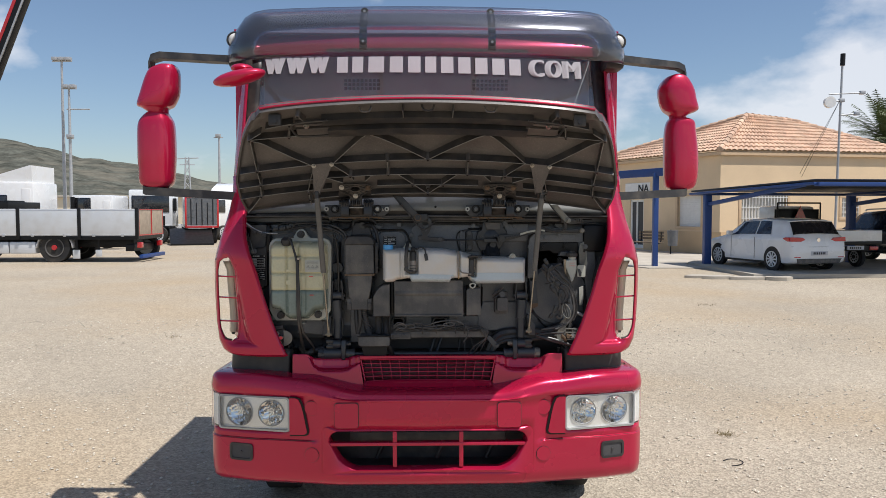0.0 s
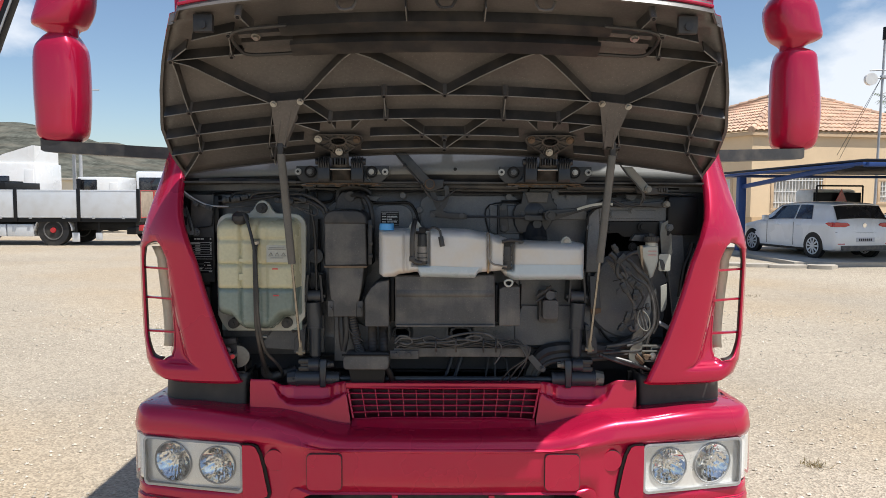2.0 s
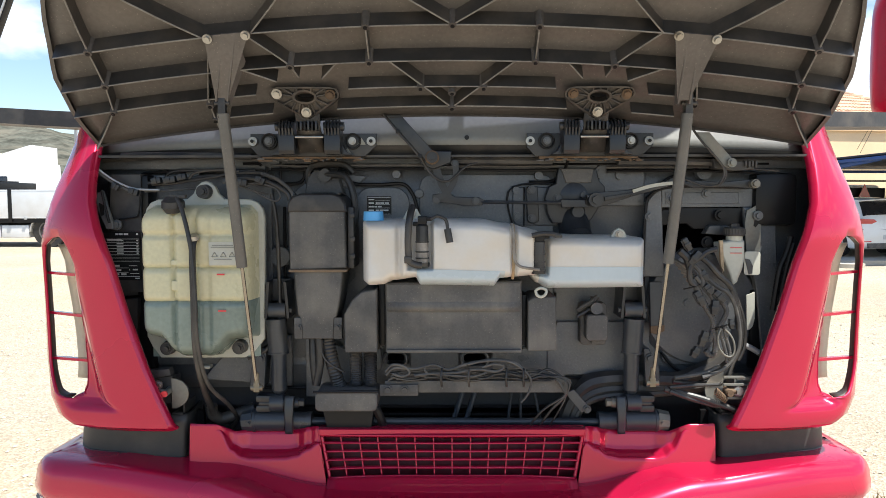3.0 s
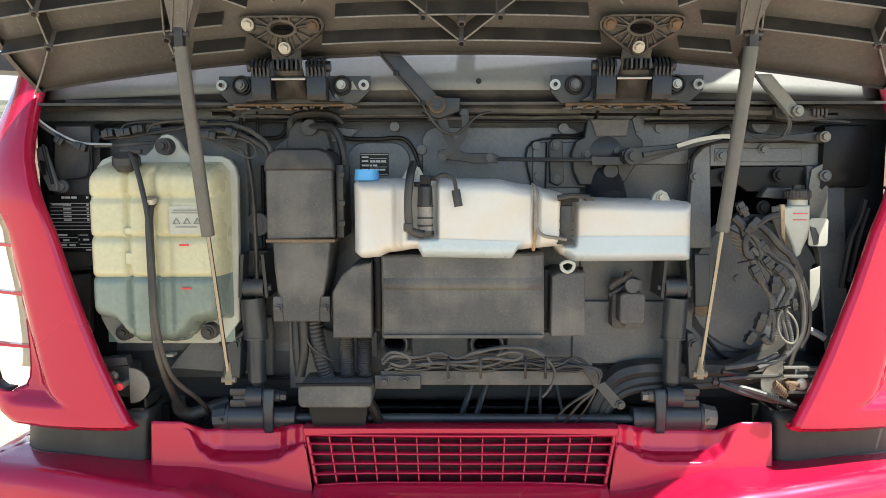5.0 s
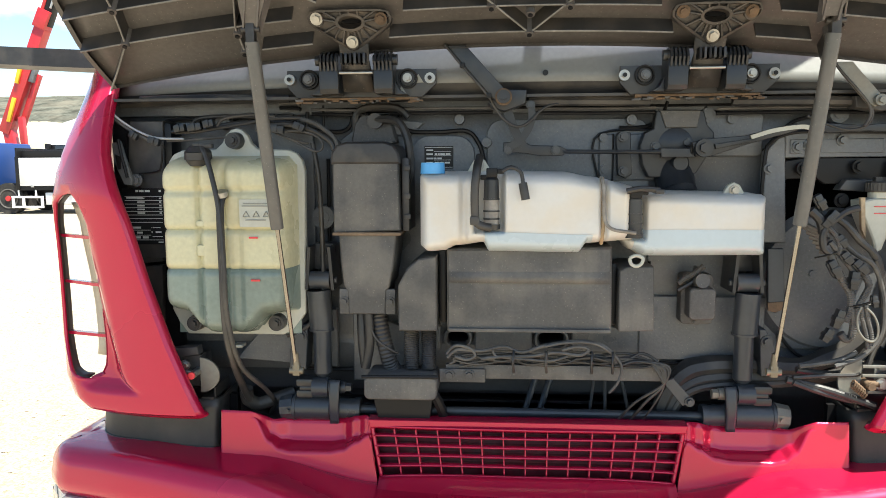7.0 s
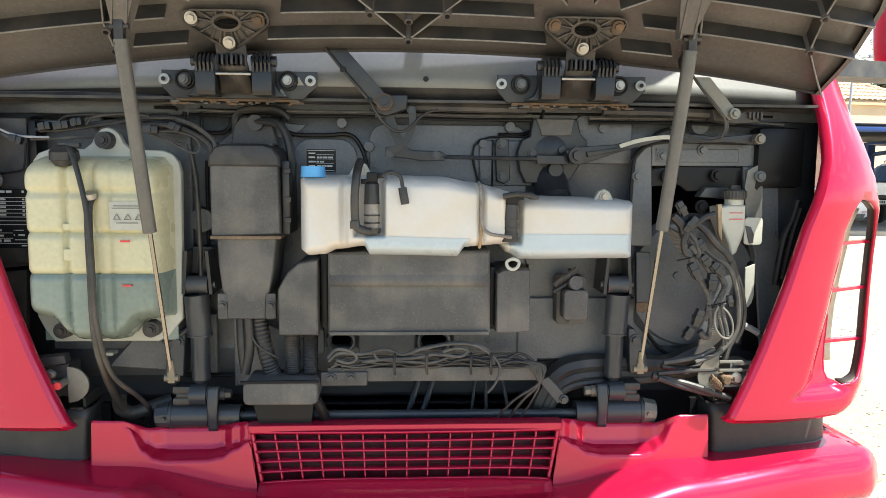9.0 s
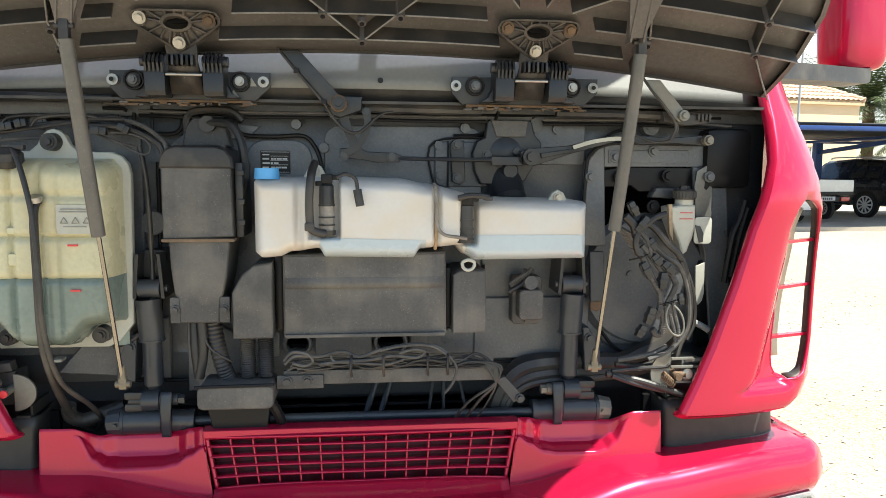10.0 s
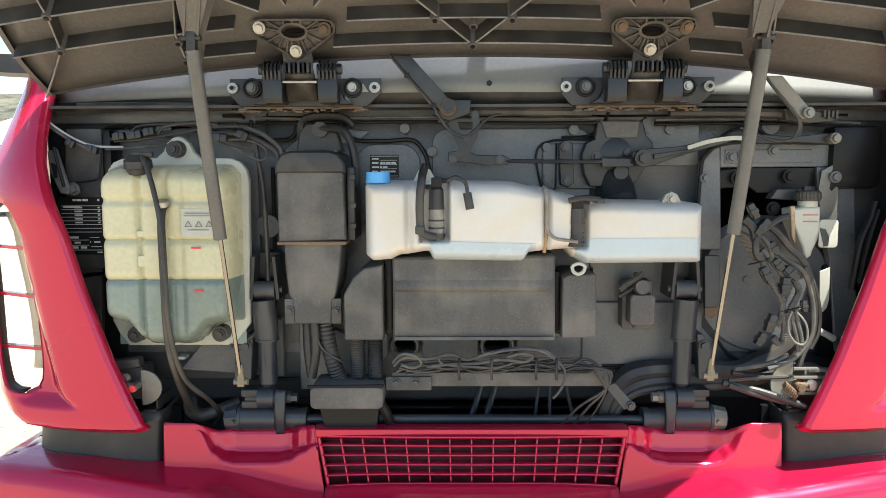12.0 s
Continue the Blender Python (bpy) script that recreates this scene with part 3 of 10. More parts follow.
for s in (-1, 1):
    def wing(a, v):
        z0, z1 = wing_low(a) - 0.03, wing_top(a)
        lip = min(ease(SCOOP_LIP, a), z1 - 0.005)
        deep = ease(SCOOP_DEPTH, a)
        rest = z1 - lip
        z = lerp([(0, z0), (0.46, lip - 0.008), (0.50, lip - 0.003), (0.54, lip), (0.72, lip + rest * 0.05), (0.80, lip + rest * 0.12), (0.86, lip + rest * 0.26), (1.0, z1)], v)
        edge = 0.371 + (z - 0.742) / (0.905 - 0.742) * 0.028
        back = lerp([(0.46, 0.0), (0.50, 0.02), (0.54, 0.10), (0.72, 0.72), (0.80, 0.90), (0.86, 0.97), (1.0, 1.05)], v)
        y = 0.215 + 0.02 * (z - 0.75) / 0.16 + deep * back
        return (s * max(a, edge), y, z)

    bm = bm_new()
    grid(bm, wing, spread(0.37, 0.779, 90), spread(0, 0.44, 6) + spread(0.46, 0.90, 22) + [0.95, 1.0])
    w = part("front_panel", bm, RED, truck, "crimson panel with a scooped hand hold", smooth=60)
    thicken(w, 0.006, 0)


def gx(u, z):
    return u * (0.361 + (z - 0.758) / (0.905 - 0.758) * 0.03)


def grille_y(u, z):
    """Front face of the grille: bowed forwards in the middle and leaning out towards its lower edge."""
    return 0.226 - 0.020 * (0.889 - z) / 0.14 - 0.012 * (1 - u * u)


def grille_z(u, j):
    return 0.8885 - j * 0.0232 - 0.0022 * j * abs(u) ** 3.5


grille = tagged(new("grille"), "crimson egg-crate grille")
grille.parent = truck
bm = bm_new()
slab(bm, [(-0.393, 0.908), (0.393, 0.908), (0.390, 0.888), (-0.390, 0.888)], 0.212, 0.255, 0.004)
part("top_rail", bm, RED, grille)
bm = bm_new()
grid(bm, lambda u, v: (gx(u, 0.889) * 1.004, 0.214 + 0.012 * v - 0.010 * (1 - u * u), 0.892 - 0.010 * v), spread(-1, 1, 20), [0, 0.5, 1])
thicken(part("rail_lip", bm, RED, grille), 0.004, 0)
NCOL = 14
for j in range(1, 6):
    bm = bm_new()
    deep = 0.040 if j < 5 else 0.020
    grid(bm, lambda u, v: (gx(u, grille_z(u, j)), grille_y(u, grille_z(u, j)) + v * deep, grille_z(u, j) - 0.004 * v), spread(-1, 1, 28), [0, 0.5, 1])
    thicken(part("slat", bm, RED, grille), 0.0042, 0)
for i in range(NCOL + 1):
    u = -1 + 2 * i / NCOL
    bm = bm_new()
    end = i in (0, NCOL)
    w = 0.004 if end else 0.0021
    grid(bm, lambda k, v: (gx(u, grille_z(u, v)), grille_y(u, grille_z(u, v)) + (0.0 if end else 0.005 + 0.004 * (v % 1) * (1 - v % 1)) + k * 0.036, grille_z(u, v)), [0, 1], spread(-0.1, 5, 15))
    thicken(part("rib", bm, RED, grille), w * 1.6, 0)
bm = bm_new()
grid(bm, lambda u, v: (gx(u, 0.77) * 1.01, grille_y(u, 0.770) + 0.002 - 0.05 * v, grille_z(u, 5) - 0.001 - (grille_z(u, 5) - 0.737) * v ** 0.7), spread(-1, 1, 24), spread(0, 1, 5))
thicken(part("lower_lip", bm, RED, grille), 0.004, 0)
# added backing, coloured like the shaded red inside the cells
bm = bm_new()
grid(bm, lambda u, v: (u * 0.395, grille_y(u, 0.8885 - v * 0.0232) + 0.052, 0.900 - v * 0.030), spread(-1, 1, 20), spread(0, 5, 5))
thicken(part("backing", bm, WINE, grille, "dusty backing, wine red for the dim light inside the cells"), 0.006, 0)

# ---- corner air deflectors and windscreen pillars ----
IN_X = [(0.915, 0.812), (1.0, 0.850), (1.1, 0.890), (1.25, 0.940), (1.4, 0.982), (1.5, 1.018), (1.58, 1.045), (1.7, 1.062), (1.95, 1.066)]
OUT_X = [(0.915, 1.10), (0.93, 1.145), (0.95, 1.172), (1.0, 1.200), (1.1, 1.221), (1.3, 1.238), (1.45, 1.231), (1.55, 1.210), (1.7, 1.178), (1.85, 1.163), (1.95, 1.168)]
HOLE_IN = [(1, 1.116), (1.003, 1.098), (1.008, 1.084), (1.015, 1.088), (1.03, 1.08), (1.1, 1.078), (1.2, 1.082), (1.3, 1.085), (1.4, 1.082), (1.43, 1.0934), (1.45, 1.1035), (1.462, 1.112), (1.468, 1.1174), (1.472, 1.1221), (1.476, 1.128)]
HOLE_OUT = [(1, 1.121), (1.003, 1.14), (1.008, 1.154), (1.015, 1.166), (1.03, 1.178), (1.06, 1.196), (1.1, 1.204), (1.3, 1.215), (1.4, 1.21), (1.45, 1.196), (1.462, 1.179), (1.468, 1.17), (1.472, 1.161), (1.476, 1.14)]
ZS = [0.915, 0.918, 0.922, 0.928, 0.935, 0.95, 0.965, 0.972, 0.978, 0.983, 0.988, 0.994, 1.0, 1.003, 1.008, 1.015, 1.03, 1.06, 1.1, 1.18, 1.26, 1.34, 1.4, 1.43, 1.45, 1.462, 1.468, 1.472, 1.476, 1.5, 1.53, 1.57, 1.62, 1.68, 1.75, 1.82, 1.88, 1.95]


CREASE = [(0.97, 0.925), (0.978, 0.945), (0.988, 0.968), (1, 0.985), (1.03, 1.002), (1.1, 1.018), (1.2, 1.04), (1.3, 1.055), (1.4, 1.076), (1.45, 1.109)]
HOLLOW = [(0.970, 0.0), (0.978, 0.006), (0.988, 0.022), (1.0, 0.032), (1.05, 0.040), (1.2, 0.036), (1.35, 0.020), (1.45, 0.0)]


def skin_y(x, z):
    up = ease([(1.45, 0), (1.95, 0.21)], z)
    k = (x - lerp(IN_X, z)) / (lerp(OUT_X, z) - lerp(IN_X, z))
    low = 0.016 * ease([(0.915, 1), (0.93, 0)], z)
    sweep = lerp([(0.915, 0.045), (1.08, 0.095), (1.3, 0.125), (1.5, 0.10), (1.7, 0.09)], z)
    # hollow beside the slot, its crease running down to a point near the lower edge
    stop = lerp(HOLE_OUT, min(max(z, 1.003), 1.47))
    hollow = lerp(HOLLOW, z) * ease([(0, 0), (0.045, 1)], x - lerp(CREASE, z)) * ease([(-0.05, 1), (0.0, 0)], x - stop)
    return 0.165 + up + low + sweep * max(0.0, k) ** 1.3 - 0.010 * math.sin(math.pi * k) + 0.025 * max(0, k - 0.9) / 0.1 + hollow


def skin_point(k, z):
    a, d = lerp(IN_X, z), lerp(OUT_X, z)
    b, c = lerp(HOLE_IN, z), lerp(HOLE_OUT, z)
    if z > 1.476 or z < 1.0:
        b, c = a + (d - a) * 0.7, a + (d - a) * 0.85
        mixin = min(1, (z - 1.476) / 0.1 if z > 1.476 else (1.0 - z) / 0.05)
        bh, ch = (1.128, 1.134) if z > 1.476 else (1.110, 1.115)
        b, c = min(bh, d - 0.01) * (1 - mixin) + b * mixin, min(ch, d - 0.008) * (1 - mixin) + c * mixin
    x = lerp([(0, a), (0.6, b), (0.8, c), (1, d)], k)
    return x, skin_y(x, z), z


for s in (-1, 1):
    bm = bm_new()
    ks = spread(0, 0.6, 26) + [0.65, 0.7, 0.75, 0.8, 0.87, 0.93, 0.97, 1.0]
    grid(bm, lambda k, z: (lambda p: (s * p[0], p[1], p[2]))(skin_point(k, z)), ks, ZS, lambda k, z: not (0.6 < k < 0.8 and 1.0 < z < 1.476))
    # return along the cab's side, above the opening and under it
    zz = [z for z in ZS if z >= 1.5]
    grid(bm, lambda y, z: (s * (lerp(OUT_X, z) + 0.012 * min(1, y * 3)), skin_y(lerp(OUT_X, z), z) + y * 0.9, z), [0, 0.05, 0.15, 0.4], zz)
    # inner flange towards the bay
    grid(bm, lambda y, z: (s * (lerp(IN_X, z) + lerp([(0, 0), (0.4, -0.009), (0.7, -0.010), (1, 0.016)], y)), skin_y(lerp(IN_X, z), z) + lerp([(0, 0), (0.4, 0.010), (0.7, 0.022), (1, 0.06)], y), z), [0, 0.2, 0.4, 0.7, 1], ZS)
    bmesh.ops.remove_doubles(bm, verts=bm.verts, dist=0.0006)
    bmesh.ops.recalc_face_normals(bm, faces=bm.faces)
    d = part("air_deflector", bm, RED, truck, "crimson corner panel with a slotted air opening", smooth=45)
    thicken(d, 0.008, 0)
    bm = bm_new()
    hz = [z for z in ZS if 1.0 <= z <= 1.476]
    grid(bm, lambda y, z: (s * (lerp(HOLE_IN, z) + 0.45 * y * min(1, (lerp(HOLE_OUT, z) - lerp(HOLE_IN, z)) / 0.08)), skin_y(lerp(HOLE_IN, z), z) + y, z), [0, 0.05, 0.11], hz)
    thicken(part("opening_wall", bm, RED, d, smooth=60), 0.006, 0)
    bm = bm_new()
    grid(bm, lambda y, z: (s * (lerp(HOLE_OUT, z) + 0.004 + 0.12 * y), skin_y(lerp(HOLE_OUT, z), z) + 0.003 + y, z), [0, 0.02, 0.042], hz)
    thicken(part("loop_wall", bm, STEP, d, "black lining of the opening", smooth=60), 0.005, 0)
    bm = bm_new()
    grid(bm, lambda k, z: (s * min(lerp(HOLE_IN, z) + 0.046 + 0.038 * k, lerp(HOLE_OUT, z) + 0.02), skin_y(lerp(HOLE_IN, z), z) + 0.10 + 0.012 * k, z), [0, 1], [z for z in hz if 1.02 < z < 1.46])
    thicken(part("edge_strip", bm, CREAM, d, "pale weather strip"), 0.008, 0)
    for z, dx in ((1.365, 0.0), (1.243, 0.01), (1.106, 0.015)):
        bm = bm_new()
        x0, x1 = lerp(HOLE_IN, z) - 0.012 - dx, lerp(HOLE_OUT, z) + 0.01
        ya = skin_y(x0, z)
        r = [(s * x0, ya + 0.012, z), (s * x1, skin_y(x1, z) + 0.005, z), (s * x1, skin_y(x1, z) + 0.022, z), (s * (x0 + 0.01), ya + 0.034, z)]
        lo, hi = [bm.verts.new((p[0], p[1], p[2] - 0.004)) for p in r], [bm.verts.new((p[0], p[1], p[2] + 0.004)) for p in r]
        bm.faces.new(lo), bm.faces.new(hi)
        for i in range(4):
            bm.faces.new((lo[i], lo[(i + 1) % 4], hi[(i + 1) % 4], hi[i]))
        part("slat", bm, RED, d)
    # black step cover between deflector and bumper, with a turned-in end
    bm = bm_new()
    cover = smooth_path([(0.812, 0.40, 0), (0.804, 0.30, 0), (0.806, 0.262, 0), (0.822, 0.248, 0), (0.90, 0.243, 0), (1.0, 0.255, 0), (1.08, 0.278, 0), (1.125, 0.308, 0), (1.150, 0.345, 0), (1.158, 0.40, 0), (1.160, 0.60, 0)], 5)
    grid(bm, lambda k, v: (s * (cover[k][0] - 0.006 * v), cover[k][1] + 0.012 * v, 0.780 + 0.160 * v), range(len(cover)), spread(0, 1, 6))
    step = part("step_cover", bm, STEP, truck, "matt black plastic cover over the step", smooth=60)
    thicken(step, 0.008, 1)
    bm = bm_new()
    box(bm, (min(s * 0.806, s * 0.838), max(s * 0.806, s * 0.838)), (0.252, 0.36), (0.938, 0.946), 0.002)
    part("ledge", bm, STEP, step)
    bm = bm_new()
    side_slab(bm, [(0.262, 0.944), (0.262, 0.968), (0.30, 0.972), (0.36, 0.972), (0.36, 0.944)], min(s * 0.803, s * 0.809), max(s * 0.803, s * 0.809), 0.001)
    part("upstand", bm, STEP, step)
    # black box added behind the gap in place of its shade
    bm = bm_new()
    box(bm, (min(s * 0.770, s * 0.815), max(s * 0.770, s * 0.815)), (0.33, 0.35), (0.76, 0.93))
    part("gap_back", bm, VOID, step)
    # dark tube along the cover's foot, standing for the shadow gap there
    bm = bm_new()
    foot = [(s * (p[0]), p[1] - 0.006, lerp(BAND_TOP, p[0]) + 0.003) for p in cover[8:46]]
    tube(bm, foot, 0.005, seg=6, n=1)
    part("foot_seal", bm, RUBBER, step, "dark line for the shadow gap at the cover's foot")

# ---- cab shell ----
for s in (-1, 1):
    bm = bm_new()
    X = (s * 1.12, s * 1.17)
    X = (min(X), max(X))
    box(bm, X, (0.55, 2.25), (0.90, 1.90))
    box(bm, X, (0.55, 2.25), (2.62, 2.84))
    box(bm, X, (1.55, 2.25), (1.90, 2.62))
    box(bm, X, (0.56, 0.64), (1.90, 2.84), 0.01)
    side = part("cab_side", bm, RED, truck, "crimson cab side with its door")
    bm = bm_new()
    box(bm, (min(s * 1.137, s * 1.143), max(s * 1.137, s * 1.143)), (0.62, 1.55), (1.90, 2.62))
    part("door_glass", bm, GLASS, side).visible_shadow = False
    # pillar beside the windscreen
    bm = bm_new()
    grid(bm, lambda k, z: (s * (1.105 + 0.055 * k - 0.055 * (z - 1.9) / 0.95), 0.385 + 0.08 * k + 0.11 * (z - 1.9) / 0.95, z), [0, 0.25, 0.5, 0.75, 1], spread(1.86, 2.86, 10))
    grid(bm, lambda k, z: (s * (1.16 + 0.01 * k - 0.055 * (1 - k) * (z - 1.9) / 0.95), 0.465 + 0.11 * (z - 1.9) / 0.95 + 0.12 * k, z), [0, 0.5, 1], spread(1.86, 2.86, 10))
    thicken(part("pillar", bm, RED, truck, "crimson windscreen pillar"), 0.012, 0)

bm = bm_new()
box(bm, (-1.17, 1.17), (2.25, 2.30), (0.90, 2.86))
box(bm, (-1.12, 1.12), (0.62, 2.25), (2.84, 2.90), 0.02)
grid(bm, lambda u, v: (u * 1.08, 0.47 + 0.20 * v * v + 0.06 * u * u, 2.68 + 0.22 * v), spread(-1, 1, 16), spread(0, 1, 6))
part("roof", bm, RED, truck, "crimson cab roof and rear wall")
bm = bm_new()
box(bm, (-1.12, 1.12), (0.50, 2.25), (0.90, 1.05))
part("cab_floor", bm, CABINDARK, truck)


def screen_point(u, z, d=0.0):
    k = (z - 1.84) / 0.86
    return (u * (1.105 - 0.05 * k), 0.335 + 0.12 * k + 0.10 * u * u + d, z)


bm = bm_new()
grid(bm, lambda u, z: screen_point(u, z), spread(-1, 1, 20), spread(1.84, 2.70, 8))
screen = part("windscreen", bm, GLASS, truck, "large curved windscreen")
screen.visible_shadow = False
for s in (-1, 1):
    bm = bm_new()
    grid(bm, lambda u, z: screen_point(s * u, z, -0.004), [0.945, 0.97, 1.0, 1.03], spread(1.83, 2.70, 8))
    thicken(part("screen_seal", bm, BLACK, screen, "black edge print of the windscreen"), 0.004, 0)
bm = bm_new()
grid(bm, lambda u, z: screen_point(u, z, 0.004), spread(-1, 1, 20), [2.665, 2.69, 2.715])
part("screen_header", bm, BLACK, screen)
bm = bm_new()
grid(bm, lambda u, v: screen_point(u, 1.84, -0.004 + 0.004 * v), spread(-1, 1, 20), [0, 1])
part("screen_sill", bm, BLACK, screen)

# white film along the screen's top: two readable words, plain blocks between them
def film_letter(ch, x0, x1, z0, z1):
    fc = bpy.data.curves.new("film_letter", "FONT")
    fc.body, fc.size, fc.extrude = ch, 1.0, 0.0
    tmp = new("film_letter", fc)
    me = bpy.data.meshes.new_from_object(tmp.evaluated_get(bpy.context.evaluated_depsgraph_get()))
    bpy.data.objects.remove(tmp)
    xs, ys = [v.co.x for v in me.vertices], [v.co.y for v in me.vertices]
    for v in me.vertices:
        a, b = (v.co.x - min(xs)) / (max(xs) - min(xs)), (v.co.y - min(ys)) / (max(ys) - min(ys))
        v.co = screen_point((x0 + (x1 - x0) * a) / 1.06, z0 + (z1 - z0) * b, -0.006)
    base = [v.co.copy() for v in me.vertices]
    loops = [list(p.vertices) for p in me.polygons]
    verts, faces = [], []
    for k in range(-3, 4):
        faces += [[len(verts) + i for i in f] for f in loops]
        verts += [tuple(c + Vector((k * 0.0042, -0.0004 * (k + 3), 0))) for c in base]
    me = bpy.data.meshes.new("film_letter")
    me.from_pydata(verts, [], faces)
    me.materials.append(LETTER)
    ob = new("film_letter", me)
    ob.parent = screen


x = -0.985
for word in (["W", "W", "W"], [0.088, 0.088, 0.125, 0.105, 0.100, 0.088, 0.100, 0.098, 0.098, 0.100, 0.092], ["C", "O", "M"]):
    for one in word:
        wdt = {"W": 0.133, "C": 0.100, "O": 0.108, "M": 0.118}[one] if isinstance(one, str) else one * 1.04
        z0 = 2.572 - 0.02 * abs(x) * 0.5 - 0.025 * ((x + 1) / 2)
        if isinstance(one, str):
            film_letter(one, x + 0.013, x + wdt - 0.013, z0 + 0.002, z0 + 0.106)
        else:
            bm = bm_new()
            grid(bm, lambda u, z: screen_point((x + u * wdt) / 1.06, z, -0.006), [0.14, 0.5, 0.86], [z0 + 0.004, z0 + 0.102])
            part("film_block", bm, LETTER, screen)
        x += wdt
    x += 0.033

# inside of the cab
bm = bm_new()
box(bm, (-1.09, 1.09), (0.95, 1.25), (2.36, 2.82), 0.04)
shelf = part("overhead_shelf", bm, CABIN, truck, "pale grey overhead shelf")
for xc in (-0.43, 0.42):
    for i in range(9):
        for j in range(3):
            bm = bm_new()
            box(bm, (xc - 0.12 + i * 0.027, xc - 0.12 + i * 0.027 + 0.019), (0.945, 0.952), (2.545 + j * 0.026, 2.563 + j * 0.026))
            part("vent_slot", bm, CABINDARK, shelf)
bm = bm_new()
box(bm, (-1.10, 1.10), (2.18, 2.24), (1.05, 2.84))
box(bm, (-1.10, 1.10), (0.52, 2.2), (2.815, 2.835))
box(bm, (-1.115, -1.105), (0.56, 2.2), (1.05, 1.89))
box(bm, (1.105, 1.115), (0.56, 2.2), (1.05, 1.89))
box(bm, (-1.115, -1.105), (1.56, 2.2), (1.89, 2.82))
box(bm, (1.105, 1.115), (1.56, 2.2), (1.89, 2.82))
part("cabin_lining", bm, CABIN, truck, "grey cabin lining")
bm = bm_new()
box(bm, (-1.08, 1.08), (0.52, 0.95), (1.50, 1.86), 0.05)
box(bm, (-0.75, -0.15), (0.62, 0.9), (1.80, 1.95), 0.05)
part("dashboard", bm, CABINDARK, truck, "dark grey dashboard")
for xc in (-0.55, 0.55):
    bm = bm_new()
    box(bm, (xc - 0.26, xc + 0.26), (1.75, 1.90), (1.45, 2.15), 0.06)
    box(bm, (xc - 0.26, xc + 0.26), (1.25, 1.85), (1.30, 1.46), 0.05)
    box(bm, (xc - 0.13, xc + 0.13), (1.76, 1.86), (2.17, 2.36), 0.04)
    part("seat", bm, CABINDARK, truck, "dark cloth cab seat")

# ---- sun visor ----
def visor_point(u, v):
    a = abs(u)
    end = ease([(0.78, 0), (1.0, 1)], a)
    x = math.copysign(1.155 * (a if a < 0.8 else 0.8 + 0.2 * math.sin((a - 0.8) / 0.2 * math.pi / 2)), u)
    low = 2.572 + 0.03 * end + 0.02 * ease([(0.35, 0), (0.75, 1)], a) * 0
    high = 2.872 - 0.11 * end ** 2
    z = low + (high - low) * v
    y = 0.02 + 0.14 * u * u + 0.22 * end + 0.14 * v ** 2.2 - 0.035 * math.sin(math.pi * v)
    return (x, y, z)


bm = bm_new()
grid(bm, visor_point, spread(-1, 1, 48), spread(0, 1, 10))
visor = part("sun_visor", bm, SMOKE, truck, "smoked acrylic sun visor over the windscreen", smooth=60)
thicken(visor, 0.005, 1)
for u in (-0.30, 0.30):
    bm = bm_new()
    grid(bm, lambda du, v: tuple(Vector(visor_point(u + du, v)) + Vector((0, 0.012, 0))), [-0.017, 0.017], spread(0.12, 0.9, 5))
    thicken(part("bracket", bm, BLACK, visor), 0.012, 1)
    for v in (0.25, 0.88):
        bm = bm_new()
        p = visor_point(u, v)
        bolt(bm, p, 0.014, 0.012)
        part("bolt", bm, BLACK, visor)
        bm = bm_new()
        rod(bm, (p[0], p[1] - 0.010, p[2]), (p[0], p[1] - 0.016, p[2]), 0.007)
        part("bolt_head", bm, STEEL, visor)
for s in (-1, 1):
    bm = bm_new()
    r = bmesh.ops.create_uvsphere(bm, u_segments=20, v_segments=12, radius=1.0)
    for v in bm.verts:
        v.co = Vector((s * 1.105 + v.co.x * 0.045, 0.34 + v.co.y * 0.04, 2.725 + v.co.z * 0.042))
    part("marker_lamp", bm, WHITEP, visor, "clear round marker lamp")
    bm = bm_new()
    tube(bm, [(s * (1.105 + 0.047 * math.cos(k * math.pi / 10)), 0.325, 2.725 + 0.044 * math.sin(k * math.pi / 10)) for k in range(21)], 0.006, n=1, seg=6)
    part("lamp_ring", bm, BLACK, visor)
    bm = bm_new()
    box(bm, (min(s * 1.05, s * 1.16), max(s * 1.05, s * 1.16)), (0.36, 0.52), (2.58, 2.66), 0.02)
    part("end_bracket", bm, BLACK, visor)


# ---- mirrors ----
def housing(bm, prof, y0, y1):
    """A rounded shell through (z, x0, x1) rows."""
    full = max(p[2] - p[1] for p in prof)
    loops = []
    for z, a, b in smooth_path([(p[0], p[1], p[2]) for p in prof], 5):
        cx, hx = (a + b) / 2, (b - a) / 2
        hy = (y1 - y0) / 2 * (0.35 + 0.65 * (b - a) / full)
        loop = []
        for i in range(32):
            t = 2 * math.pi * i / 32
            c, q = math.cos(t), math.sin(t)
            loop.append((cx + hx * math.copysign(abs(c) ** 0.7, c), (y0 + y1) / 2 + hy * math.copysign(abs(q) ** (0.8 if q < 0 else 0.35), q), z))
        loops.append(loop)
    ring_strip(bm, loops)
    vs = list(bm.verts)
    bm.faces.new(vs[-32:])
    bm.faces.new(vs[:32][::-1])


